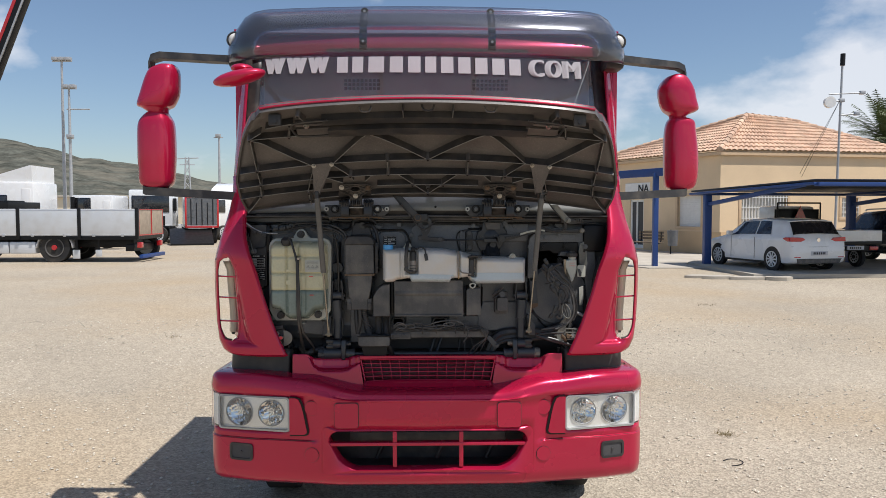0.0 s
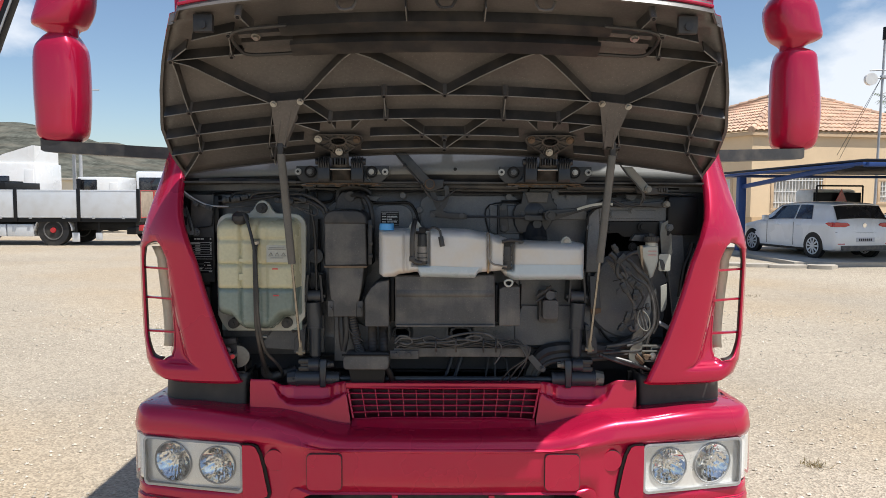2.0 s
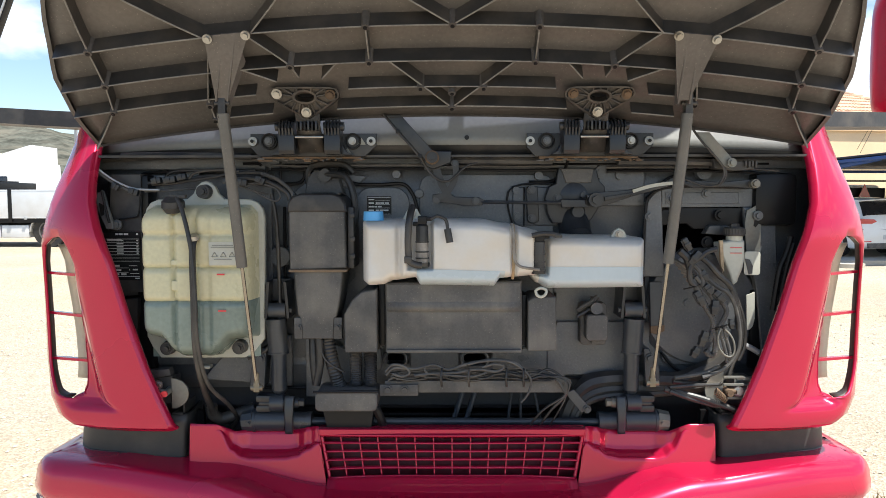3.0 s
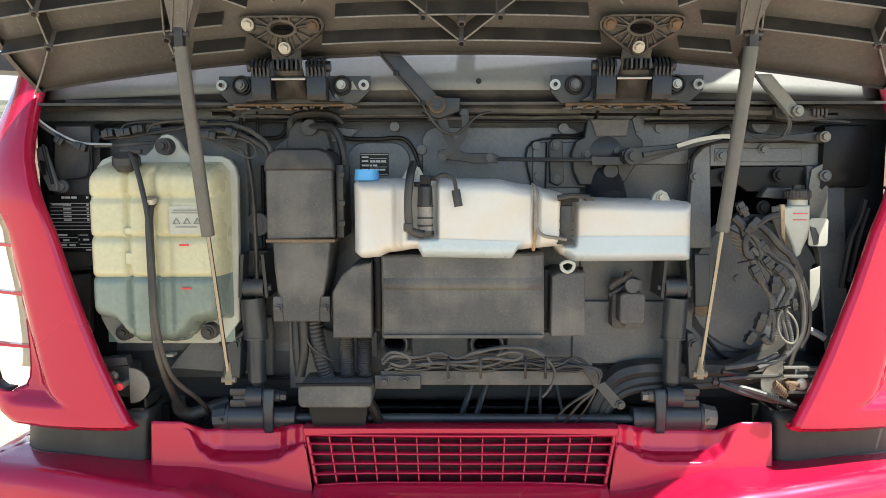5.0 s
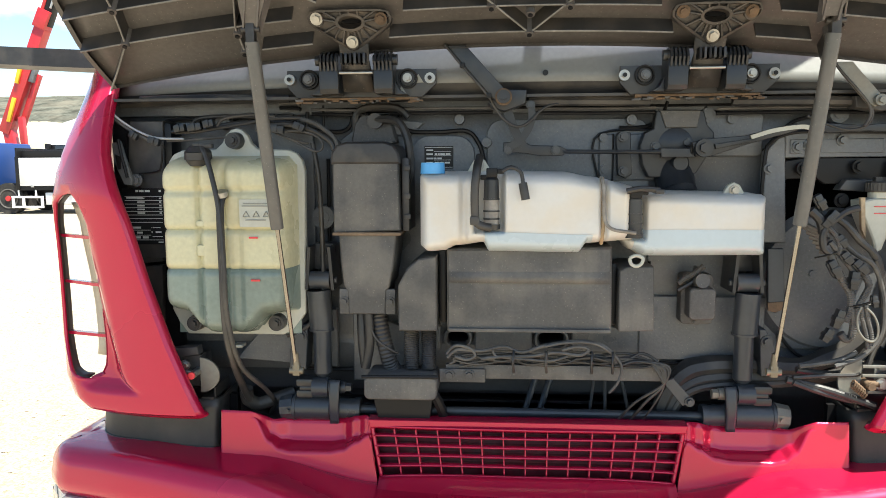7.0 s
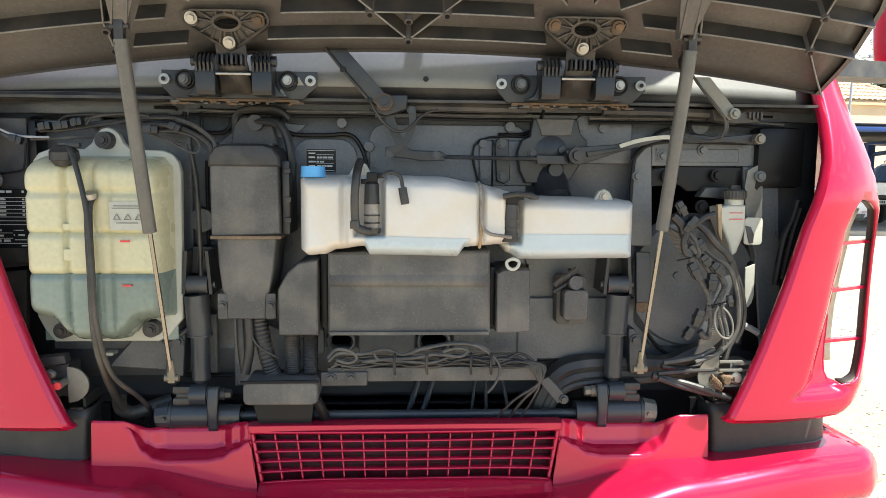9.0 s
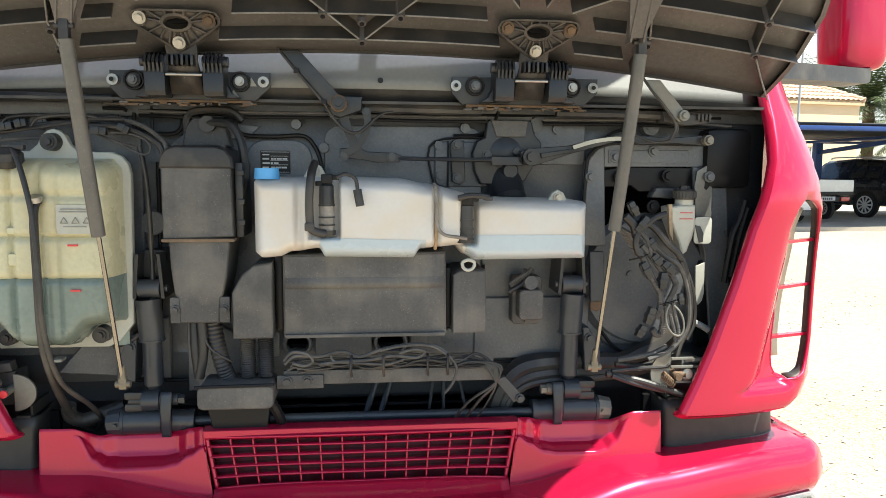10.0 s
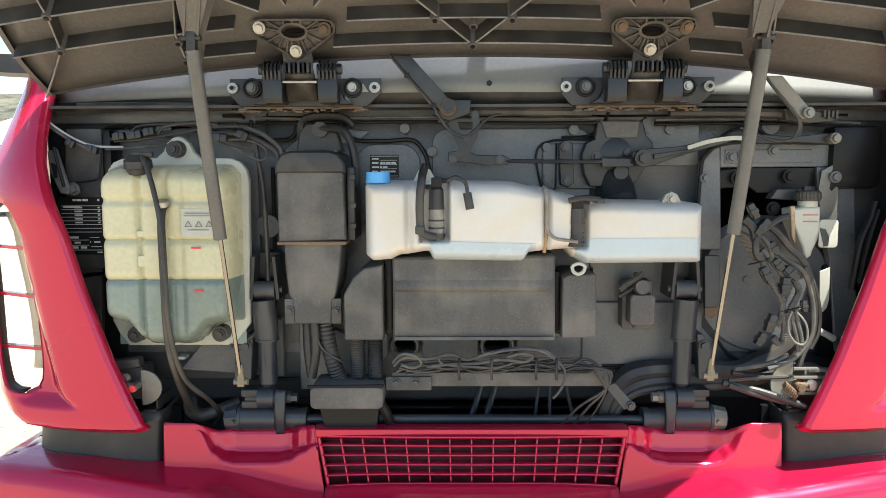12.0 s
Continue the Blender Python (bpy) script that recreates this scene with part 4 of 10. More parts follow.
UP_L = [(2.605, -1.585, -1.50), (2.58, -1.64, -1.485), (2.53, -1.67, -1.48), (2.44, -1.70, -1.488), (2.37, -1.72, -1.52), (2.35, -1.69, -1.55), (2.325, -1.65, -1.56)]
LOW_L = [(2.335, -1.65, -1.56), (2.305, -1.69, -1.54), (2.25, -1.72, -1.52), (2.10, -1.724, -1.515), (1.99, -1.72, -1.52), (1.91, -1.715, -1.53), (1.88, -1.68, -1.56)]
UP_R = [(2.625, 1.59, 1.66), (2.605, 1.55, 1.69), (2.54, 1.512, 1.73), (2.46, 1.52, 1.75), (2.40, 1.545, 1.76), (2.37, 1.58, 1.70), (2.345, 1.60, 1.66)]
LOW_R = [(2.355, 1.60, 1.66), (2.33, 1.575, 1.735), (2.26, 1.56, 1.75), (2.13, 1.558, 1.765), (2.00, 1.56, 1.768), (1.905, 1.57, 1.75), (1.88, 1.60, 1.71)]
for s, up, low in ((-1, (-1.72, -1.48, 2.325, 2.605), (-1.724, -1.515, 1.88, 2.335)), (1, (1.512, 1.76, 2.345, 2.625), (1.558, 1.768, 1.88, 2.355))):
    ob = tagged(new("mirror"), "twin crimson mirror housings on black arms")
    ob.parent = truck
    bm = bm_new()
    yo = 0.0 if s < 0 else 0.35
    housing(bm, UP_L if s < 0 else UP_R, 0.37 + yo, 0.56 + yo)
    part("upper_housing", bm, RED, ob, smooth=60)
    bm = bm_new()
    housing(bm, LOW_L if s < 0 else LOW_R, 0.38 + yo, 0.56 + yo)
    part("lower_housing", bm, RED, ob, smooth=60)
    bm = bm_new()
    xm = (up[0] + up[1]) / 2
    rod(bm, (xm, 0.47 + yo, low[3] - 0.03), (xm, 0.47 + yo, up[2] + 0.03), 0.055, seg=20)
    part("neck", bm, RED, ob)
    bm = bm_new()
    box(bm, (up[0] + 0.07, up[1] - 0.07), (0.552 + yo, 0.562 + yo), (up[2] + 0.05, up[3] - 0.09))
    box(bm, (low[0] + 0.03, low[1] - 0.03), (0.552 + yo, 0.562 + yo), (low[2] + 0.06, low[3] - 0.08))
    part("mirror_glass", bm, CHROME, ob)
    zt = up[3] + 0.035
    bm = bm_new()
    rows = []
    for px, pz in ((s * 1.12, zt - 0.02), (s * 1.18, zt + 0.0), (s * 1.30, zt + 0.005), (xm - s * 0.02, zt + 0.02), (xm + s * 0.03, zt + 0.005), (xm + s * 0.045, zt - 0.04)):
        yb = 0.43 + yo * (abs(px) - 1.12) / 0.54
        rows.append([(px, yb, pz - 0.02), (px, yb + 0.08, pz - 0.02), (px, yb + 0.08, pz + 0.02), (px, yb, pz + 0.02)])
    ring_strip(bm, rows)
    part("upper_arm", bm, BLACK, ob)
    bm = bm_new()
    rows = []
    for px, pz in ((s * 1.13, 1.832), (s * 1.25, 1.838), (s * 1.45, 1.85), (s * 1.60, 1.858), (s * 1.665, 1.862), (s * 1.68, 1.87)):
        yb = 0.40 + yo * (abs(px) - 1.13) / 0.55
        rows.append([(px, yb, pz - 0.026), (px, yb + 0.12, pz - 0.026), (px, yb + 0.12, pz + 0.022), (px, yb, pz + 0.022)])
    ring_strip(bm, rows)
    vs = list(bm.verts)
    bm.faces.new(vs[-4:])
    part("lower_arm", bm, BLACK, ob)
    bm = bm_new()
    box(bm, (min(s * 1.15, s * 1.20), max(s * 1.15, s * 1.20)), (0.58, 0.72), (1.66, 1.80), 0.02)
    part("arm_foot", bm, BLACK, ob)
# low front mirror
bm = bm_new()
bmesh.ops.create_uvsphere(bm, u_segments=24, v_segments=12, radius=1.0)
for v in bm.verts:
    v.co = Vector((-0.985 + v.co.x * 0.137 + 0.0, -0.08 + v.co.y * 0.07, 2.437 + v.co.z * 0.040 + v.co.x * 0.028))
fm = part("front_mirror", bm, RED, truck, "small crimson front mirror", smooth=60)
bm = bm_new()
bmesh.ops.create_uvsphere(bm, u_segments=16, v_segments=8, radius=1.0)
for v in bm.verts:
    v.co = Vector((-0.985 + v.co.x * 0.06, -0.02 + v.co.y * 0.06, 2.495 + v.co.z * 0.025))
part("mount", bm, RED, fm)
bm = bm_new()
tube(bm, [(-0.985, 0.0, 2.49), (-1.04, 0.15, 2.53), (-1.08, 0.36, 2.58)], 0.018)
part("stalk", bm, BLACK, fm)

# front wheels, set back in their arches
for s in (-1, 1):
    bm = bm_new()
    rod(bm, (s * 0.86, 1.35, 0.26), (s * 1.16, 1.35, 0.26), 0.51, seg=48)
    es = [e for e in bm.edges if abs(e.verts[0].co.x - e.verts[1].co.x) < 1e-5]
    bmesh.ops.bevel(bm, geom=es, offset=0.05, segments=3, affect="EDGES")
    wheel = part("wheel", bm, TYRE, truck, "black front tyre on a steel rim")
    bm = bm_new()
    rod(bm, (s * 1.10, 1.35, 0.26), (s * 1.175, 1.35, 0.26), 0.29, 0.2, seg=32)
    part("rim", bm, SILVER, wheel)
bm = bm_new()
box(bm, (-0.45, 0.45), (0.6, 5.5), (0.62, 0.88), 0.02)
rod(bm, (-0.9, 1.35, 0.26), (0.9, 1.35, 0.26), 0.07)
for x in (-0.42, 0.42):
    box(bm, (x - 0.05, x + 0.05), (1.25, 1.45), (0.24, 0.66), 0.01)
part("chassis", bm, BLACK, truck, "black ladder chassis")


# ---- the open hood ----
HOOD_Y = [(0, 0.25), (0.1, 0.175), (0.3, 0.02), (0.42, -0.055), (0.5, -0.11), (0.6, -0.18), (0.8, -0.32), (1.0, -0.48)]
HOOD_Z = [(0, 1.832), (0.1, 1.880), (0.3, 1.995), (0.42, 2.060), (0.5, 2.105), (0.6, 2.155), (0.8, 2.220), (1.0, 2.262)]
HOOD_DROP = [(0, 0.085), (0.48, 0.08), (0.62, 0.05), (1.0, 0.048)]
HOOD_W = [(0, 1.030), (0.15, 1.045), (0.3, 1.035), (0.5, 0.985), (0.75, 0.90), (0.92, 0.835), (1.0, 0.80)]


def hood_point(u, v, lift=0.0):
    w = lerp(HOOD_W, v)
    a = abs(u)
    y = lerp(HOOD_Y, v) + 0.015 * a ** 3 * (1 - v)
    z = lerp(HOOD_Z, v) - lerp(HOOD_DROP, v) * u * u
    if v > 0.9:
        y += 0.035 * a ** 8
    return Vector((u * w, y + lift * 0.5, z + lift * 0.86))


def hood_at(x, v, lift=0.0):
    return hood_point(max(-1, min(1, x / lerp(HOOD_W, v))), v, lift)


hood = tagged(new("hood"), "hood held open, crimson outside with a ribbed dark plastic underside")
hood.parent = truck
bm = bm_new()
grid(bm, lambda u, v: hood_point(u, v), spread(-1, 1, 40), spread(0, 1, 24))
thicken(part("inner_skin", bm, HOODIN, hood, smooth=60), 0.004, 0)
bm = bm_new()
grid(bm, lambda u, v: hood_point(u * 1.006, v, 0.03 + 0.012 * math.sin(math.pi * v)), spread(-1, 1, 40), spread(0, 1, 24))
thicken(part("outer_skin", bm, RED, hood, smooth=60), 0.004, 0)
# rim round the hood
bm = bm_new()
edge = [(u, 1.0) for u in spread(-1, 1, 40)] + [(1.0, v) for v in spread(1, 0, 24)[1:]]
edge += [(u, 0.0) for u in spread(1, -1, 40)[1:]] + [(-1.0, v) for v in spread(0, 1, 24)[1:-1]]
ring_strip(bm, [[tuple(hood_point(u * 1.004, v, 0.034)) for u, v in edge], [tuple(hood_point(u * 1.004, v, -0.012)) for u, v in edge], [tuple(hood_point(u * 0.993, v, -0.012)) for u, v in edge]])
part("rim", bm, HOODIN, hood, smooth=60)
bm = bm_new()
tube(bm, [hood_point(u, 1.0, 0.014) + Vector((0, -0.004, 0)) for u in spread(-1.003, 1.003, 40)], 0.0055, n=1, seg=8)
part("front_lip", bm, RED, hood, "crimson front lip")


# pale rib tips: wear together with the edge highlight, put into the colour
EDGE = paint("worn_highlight_edge", (0.17, 0.165, 0.155), rough=0.45, vary=0.3, scale=14, fine=120)


def rib(a, b, h=0.040, t=0.0028, n=12):
    """A stiffening rib from (x, v) to (x, v) on the inner skin."""
    bm = bm_new()
    rows = []
    for k in range(n + 1):
        f = k / n
        x, v = a[0] + (b[0] - a[0]) * f, a[1] + (b[1] - a[1]) * f
        p0, p1 = hood_at(x, v, 0.002), hood_at(x, v, -h)
        q = hood_at(a[0] + (b[0] - a[0]) * min(1, f + 0.05), a[1] + (b[1] - a[1]) * min(1, f + 0.05)) - hood_at(a[0] + (b[0] - a[0]) * max(0, f - 0.05), a[1] + (b[1] - a[1]) * max(0, f - 0.05))
        s_ = q.cross(Vector((0, 0.5, 0.86))).normalized() * t
        rows.append([tuple(p0 + s_), tuple(p1 + s_ * 0.7), tuple(p1 - s_ * 0.7), tuple(p0 - s_)])
    ring_strip(bm, rows)
    vs = list(bm.verts)
    bm.faces.new(vs[:4]), bm.faces.new(vs[-4:])
    ob = part("rib", bm, RIB, hood, smooth=60)
    bm = bm_new()
    tube(bm, [hood_at(a[0] + (b[0] - a[0]) * k / n, a[1] + (b[1] - a[1]) * k / n, -h - 0.001) for k in range(n + 1)], 0.0023, seg=6, n=1)
    part("rib_edge", bm, EDGE, ob, "paler edge of the rib, wear and painted highlight")
    return ob


V1, V2, V3, V4, VD = 0.400, 0.270, 0.170, 0.088, 0.645
for v, w in ((V1, 0.985), (V2, 0.985)):
    W = lerp(HOOD_W, v)
    rib((-w * W, v), (w * W, v), n=40, h=0.042)
for x0, x1 in ((-1.03, -0.53), (-0.28, 0.28), (0.53, 1.03)):
    rib((x0, V3), (x1, V3), n=20, h=0.038)
for x0, x1 in ((-0.62, -0.50), (-0.32, 0.32), (0.50, 0.62)):
    rib((x0, V4), (x1, V4), n=12, h=0.036)
ZIG = [(-0.90, VD + 0.02), (-0.62, V1), None, (-0.50, V1), (-0.305, VD), (0.0, V1), (0.305, VD), (0.52, V1), None, (0.64, V1), (0.90, VD + 0.02)]
for a, b in zip(ZIG, ZIG[1:]):
    if a and b:
        rib(a, b, h=0.042)
for s in (-1, 1):
    for a, b in (((0.215, V1), (0.215, V2)), ((0.90, VD + 0.02), (0.905, V1)), ((0.905, V1), (0.905, V2)), ((0.905, V2), (0.92, V3)), ((0.92, V3), (1.02, 0.03)), ((0.165, V2), (0.0, V4)),
                 ((0.30, V2), (0.345, 0.215)), ((0.52, V1), (0.42, V2)), ((0.42, V2), (0.405, 0.225)), ((0.60, V1), (0.66, V3)), ((0.66, V3), (0.66, 0.03)), ((0.55, V2), (0.465, 0.215)),
                 ((0.90, VD + 0.02), (0.83, 0.74)), ((0.60, 0.83), (0.62, 0.95)), ((0.70, 0.66), (0.68, 0.81)), ((0.66, VD + 0.02), (0.90, VD + 0.02)), ((0.66, 0.83), (0.80, 0.79)), ((0.12, 0.85), (0.12, 0.95))):
        rib((s * a[0], a[1]), (s * b[0], b[1]))
for x, v in [(0, V1), (0.0, V4), (0.085, V3), (-0.085, V3), (0.0, V3 - 0.02)] + [(s * a, b) for s in (-1, 1) for a, b in ((0.215, V1), (0.215, V2), (0.905, V1), (0.905, V2), (0.92, V3), (0.66, V3 - 0.02), (0.66, V3 - 0.08), (0.90, VD + 0.02), (0.42, V2), (0.70, 0.66), (0.68, 0.81), (0.62, 0.95))]:
    bm = bm_new()
    rod(bm, hood_at(x, v, 0), hood_at(x, v, -0.047), 0.011, 0.010, seg=14)
    boss = part("screw_boss", bm, HOODIN, hood)
    bm = bm_new()
    rod(bm, hood_at(x, v, -0.050), hood_at(x, v, -0.0482), 0.0055, seg=10)
    part("boss_hole", bm, STICKER, boss)
# cross bars near the front edge
for v0, v1, w, h in ((0.635, 0.735, 0.50, 0.05), (0.755, 0.85, 0.52, 0.038)):
    bm = bm_new()
    us = spread(-w, w, 24)
    rows = []
    for x in us:
        rows.append([tuple(hood_at(x, v0, 0)), tuple(hood_at(x, v0 + 0.01, -h)), tuple(hood_at(x, v1 - 0.01, -h)), tuple(hood_at(x, v1, 0))])
    ring_strip(bm, rows)
    vs = list(bm.verts)
    bm.faces.new(vs[:4]), bm.faces.new(vs[-4:])
    part("cross_bar", bm, RIB, hood)
for s in (-1, 1):
    bm = bm_new()
    tube(bm, [hood_at(s * x, v, -0.045) for x, v in ((0.49, 0.855), (0.58, 0.853), (0.63, 0.845), (0.665, 0.82), (0.672, 0.765), (0.66, 0.69), (0.63, 0.665), (0.58, 0.66), (0.49, 0.66))], 0.006, n=4)
    part("handle_loop", bm, RIB, hood, "black rounded pull handle")
    for v0, v1 in ((0.70, 0.735), (0.765, 0.79)):
        bm = bm_new()
        ring_strip(bm, [[tuple(hood_at(s * x, v0, 0)), tuple(hood_at(s * x, v0, -0.034)), tuple(hood_at(s * x, v1, -0.034)), tuple(hood_at(s * x, v1, 0))] for x in spread(0.49, 0.655, 6)])
        part("handle_plate", bm, HOODIN, hood)
    bm = bm_new()
    bolt(bm, hood_at(s * 0.60, 0.775, -0.036), 0.010, 0.012, (0, -0.5, -0.86))
    part("bolt", bm, STEEL, hood)
for s in (-1, 1):
    bm = bm_new()
    c = hood_at(s * 0.735, 0.90, -0.03)
    box(bm, (c.x - 0.03, c.x + 0.03), (c.y - 0.012, c.y + 0.012), (c.z - 0.03, c.z + 0.025), 0.006)
    rod(bm, c + Vector((0, -0.02, -0.01)), c + Vector((0, 0.02, -0.01)), 0.012)
    part("hood_catch", bm, BLACK, hood, "black hood catch")
    for x in (0.0, 0.30):
        bm = bm_new()
        p, q = hood_at(s * x - 0.03, 0.94, -0.002), hood_at(s * x + 0.03, 0.94, -0.002)
        tube(bm, [p, hood_at(s * x - 0.018, 0.93, -0.03), hood_at(s * x + 0.018, 0.93, -0.03), q], 0.005, n=2)
        part("clip", bm, HOODIN, hood)
    for x, v in ((0.40, 0.66),):
        bm = bm_new()
        bolt(bm, hood_at(s * x, v, -0.004), 0.010, 0.012, (0, -0.5, -0.86))
        part("bolt", bm, STEEL, hood)

# strut brackets on the hood
for s in (-1, 1):
    top = Vector((s * 0.605, 0.045, 1.832))
    xa, xb = (-0.50, -0.612) if s < 0 else (0.546, 0.657)
    a, b = hood_at(xa, V1 + 0.01, -0.045), hood_at(xb, V1 + 0.01, -0.045)
    bm = bm_new()
    loopf = [a, b, Vector((top.x + s * 0.016, top.y, top.z + 0.01)), Vector((top.x - s * 0.016, top.y, top.z + 0.01))]
    vs = [bm.verts.new(p) for p in loopf]
    bm.faces.new(vs)
    mid = (a + b) / 2
    fin = [mid - Vector((s * 0.02, 0, 0)), mid - Vector((s * 0.02, -0.09, 0.05)), Vector((top.x - s * 0.012, top.y + 0.03, top.z)), Vector((top.x - s * 0.012, top.y, top.z))]
    bm.faces.new([bm.verts.new(p) for p in fin])
    fin2 = [p + Vector((s * 0.03, 0, 0)) for p in fin]
    bm.faces.new([bm.verts.new(p) for p in fin2])
    br = part("strut_bracket", bm, HOODIN, hood, "black steel strut bracket", smooth=0)
    thicken(br, 0.005, 0)
    for p in (a, b):
        bm = bm_new()
        inward = (mid - p) * 0.16 + Vector((0, 0, -0.008))
        bolt(bm, p + inward, 0.008, 0.014, (0, -0.85, -0.5))
        part("bolt", bm, STEEL, br)

# gas struts
STRUT = paint("grey_strut_paint", (0.102, 0.100, 0.094), rough=0.38, vary=0.12, scale=9, bump=0.03, dirt=(0.2, 0.17, 0.14), dirt_amount=0.3, dirt_scale=10, specks=0.25)
BRASS = paint("dull_brass", (0.20, 0.175, 0.13), rough=0.45, metal=0.4, vary=0.2, scale=30)
ROD = paint("dull_chrome_rod", (0.30, 0.28, 0.25), rough=0.25, metal=1.0, vary=0.05)
for s in (-1, 1):
    top, low = Vector((s * 0.605, 0.045, 1.826)), Vector((s * 0.566, 0.19, 1.038))
    if s > 0:
        top, low = Vector((0.628, 0.07, 1.826)), Vector((0.578, 0.185, 1.054))
    mid = top + (low - top) * 0.545
    bm = bm_new()
    rod(bm, top + (low - top) * 0.02, mid, 0.0152, seg=20)
    st = part("gas_strut", bm, STRUT, truck, "black gas strut holding the hood open")
    bm = bm_new()
    rod(bm, mid, low, 0.0052, seg=12)
    part("piston_rod", bm, ROD, st, "bright steel piston rod")
    bm = bm_new()
    box(bm, (top.x - 0.010, top.x + 0.010), (top.y - 0.008, top.y + 0.012), (top.z - 0.03, top.z + 0.035), 0.003)
    rod(bm, (top.x - 0.02, top.y, top.z + 0.01), (top.x + 0.02, top.y, top.z + 0.01), 0.006)
    part("fork", bm, BLACK, st)
    bm = bm_new()
    rod(bm, low + Vector((0, -0.004, 0.045)), low + Vector((0, 0, 0.008)), 0.0062, 0.009)
    box(bm, (low.x - 0.009, low.x + 0.009), (low.y - 0.008, low.y + 0.008), (low.z - 0.012, low.z + 0.016), 0.003)
    rod(bm, low + Vector((-0.017, 0, 0)), low + Vector((0.017, 0, 0)), 0.0085)
    part("end_joint", bm, BRASS, st, "dull brass-coloured end joint")

HINGE = paint("dusty_black_casting", (0.036, 0.033, 0.031), rough=0.5, vary=0.25, scale=20, bump=0.15, dirt=(0.15, 0.12, 0.095), dirt_amount=0.55, dirt_scale=18, specks=0.3)
# hood hinges: a holed triangular plate on the hood, fingers on the cowl
for xc in (-0.405, 0.405):
    hinge = tagged(new("hood_hinge"), "black cast hood hinge with rusty bolts")
    hinge.parent = truck
    def plate(x, z, d=0.0):
        return (xc + x, 0.168 - (z - 1.835) * 0.7 + d, z - 0.002 - (z - 1.80) * 0.12)

    corners = [Vector((-0.076, 1.882)), Vector((0.076, 1.882)), Vector((0.0, 1.832))]

    def reach(ang, pad):
        """Distance from the hole's middle to the rounded triangle's edge."""
        c, d = Vector((0.0, 1.873)), Vector((math.cos(ang), math.sin(ang)))
        r = 0.0
        while r < 0.14:
            p = c + d * r
            inside = True
            near = 1.0
            for i in range(3):
                q0, q1 = corners[i], corners[(i + 1) % 3]
                e = q1 - q0
                if e.x * (p.y - q0.y) - e.y * (p.x - q0.x) > 0:
                    inside = False
                f = max(0.0, min(1.0, (p - q0).dot(e) / e.dot(e)))
                near = min(near, (p - q0 - e * f).length)
            if not inside and near > pad:
                break
            r += 0.001
        return c.x + d.x * r, c.y + d.y * r

    N = 48
    angs = [2 * math.pi * k / N for k in range(N)]
    o = [reach(a, 0.020) for a in angs]
    oi = [reach(a, 0.0155) for a in angs]
    hole = [(0.027 * math.cos(a), 1.874 + 0.014 * math.sin(a)) for a in angs]
    ring = [(0.034 * math.cos(a), 1.874 + 0.020 * math.sin(a)) for a in angs]
    bm = bm_new()
    ring_strip(bm, [[plate(x, z, 0.012) for x, z in o], [plate(x, z, -0.006) for x, z in o], [plate(x, z, -0.008) for x, z in oi], [plate(x, z, 0.002) for x, z in oi],
                    [plate(x, z, 0.002) for x, z in ring], [plate(x, z, -0.007) for x, z in ring], [plate(x, z, -0.007) for x, z in hole], [plate(x, z, 0.02) for x, z in hole]])
    part("plate", bm, HINGE, hinge, smooth=40)
    # black slab behind the plate, painted-in darkness of its hole
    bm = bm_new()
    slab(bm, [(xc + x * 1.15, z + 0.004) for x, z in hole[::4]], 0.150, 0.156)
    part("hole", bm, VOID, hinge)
    for ang in (0.16, 0.42, 0.95, 1.57, 2.19, 2.72, 2.98, 3.45, 3.85, 4.25, 4.5, 4.92, 5.17, 5.57, 5.97):
        bm = bm_new()
        a = (0.033 * math.cos(ang), 1.874 + 0.019 * math.sin(ang))
        tube(bm, [plate(*a, -0.003), plate(*reach(ang, 0.018), -0.003)], 0.0032, seg=6)
        part("web", bm, HINGE, hinge)
    for x, z in ((-0.074, 1.884), (0.072, 1.882), (0.0, 1.832)):
        bm = bm_new()
        p = Vector(plate(x, z, 0.004))
        rod(bm, p, p + Vector((0, -0.9, -0.4)) * 0.011, 0.0155, 0.0145, seg=18)
        part("boss", bm, HINGE, hinge)
    for x, z, mt in ((-0.074, 1.884, STEEL if xc < 0 else RUST), (0.072, 1.882, RUST), (0.0, 1.832, STEEL)):
        bm = bm_new()
        bolt(bm, plate(x, z, -0.008), 0.0095, 0.013, (0, -0.9, -0.4))
        part("bolt", bm, mt, hinge)
    bm = bm_new()
    rows = [[plate(-0.034, 1.842, 0.006), plate(0.034, 1.842, 0.006)], [plate(-0.034, 1.806, -0.002), plate(0.034, 1.806, -0.002)], [(xc - 0.033, 0.185, 1.79), (xc + 0.033, 0.185, 1.79)], [(xc - 0.035, 0.205, 1.765), (xc + 0.035, 0.205, 1.765)], [(xc - 0.036, 0.23, 1.72), (xc + 0.036, 0.23, 1.72)]]
    vv = [[bm.verts.new(p) for p in r] for r in rows]
    for a, b in zip(vv, vv[1:]):
        bm.faces.new((a[0], a[1], b[1], b[0]))
    thicken(part("tongue", bm, HINGE, hinge), 0.008, 0)
    bm = bm_new()
    rod(bm, (xc - 0.040, 0.196, 1.760), (xc + 0.040, 0.196, 1.760), 0.0042, seg=12)
    part("hinge_pin", bm, STEEL, hinge, "bright steel hinge pin")
    for k in range(6):
        bm = bm_new()
        box(bm, (xc - 0.029 + k * 0.0106, xc - 0.0235 + k * 0.0106), (0.154, 0.186), (1.776, 1.800), 0.001)
        part("slot", bm, STICKER if k % 2 == 0 else LINK, hinge)
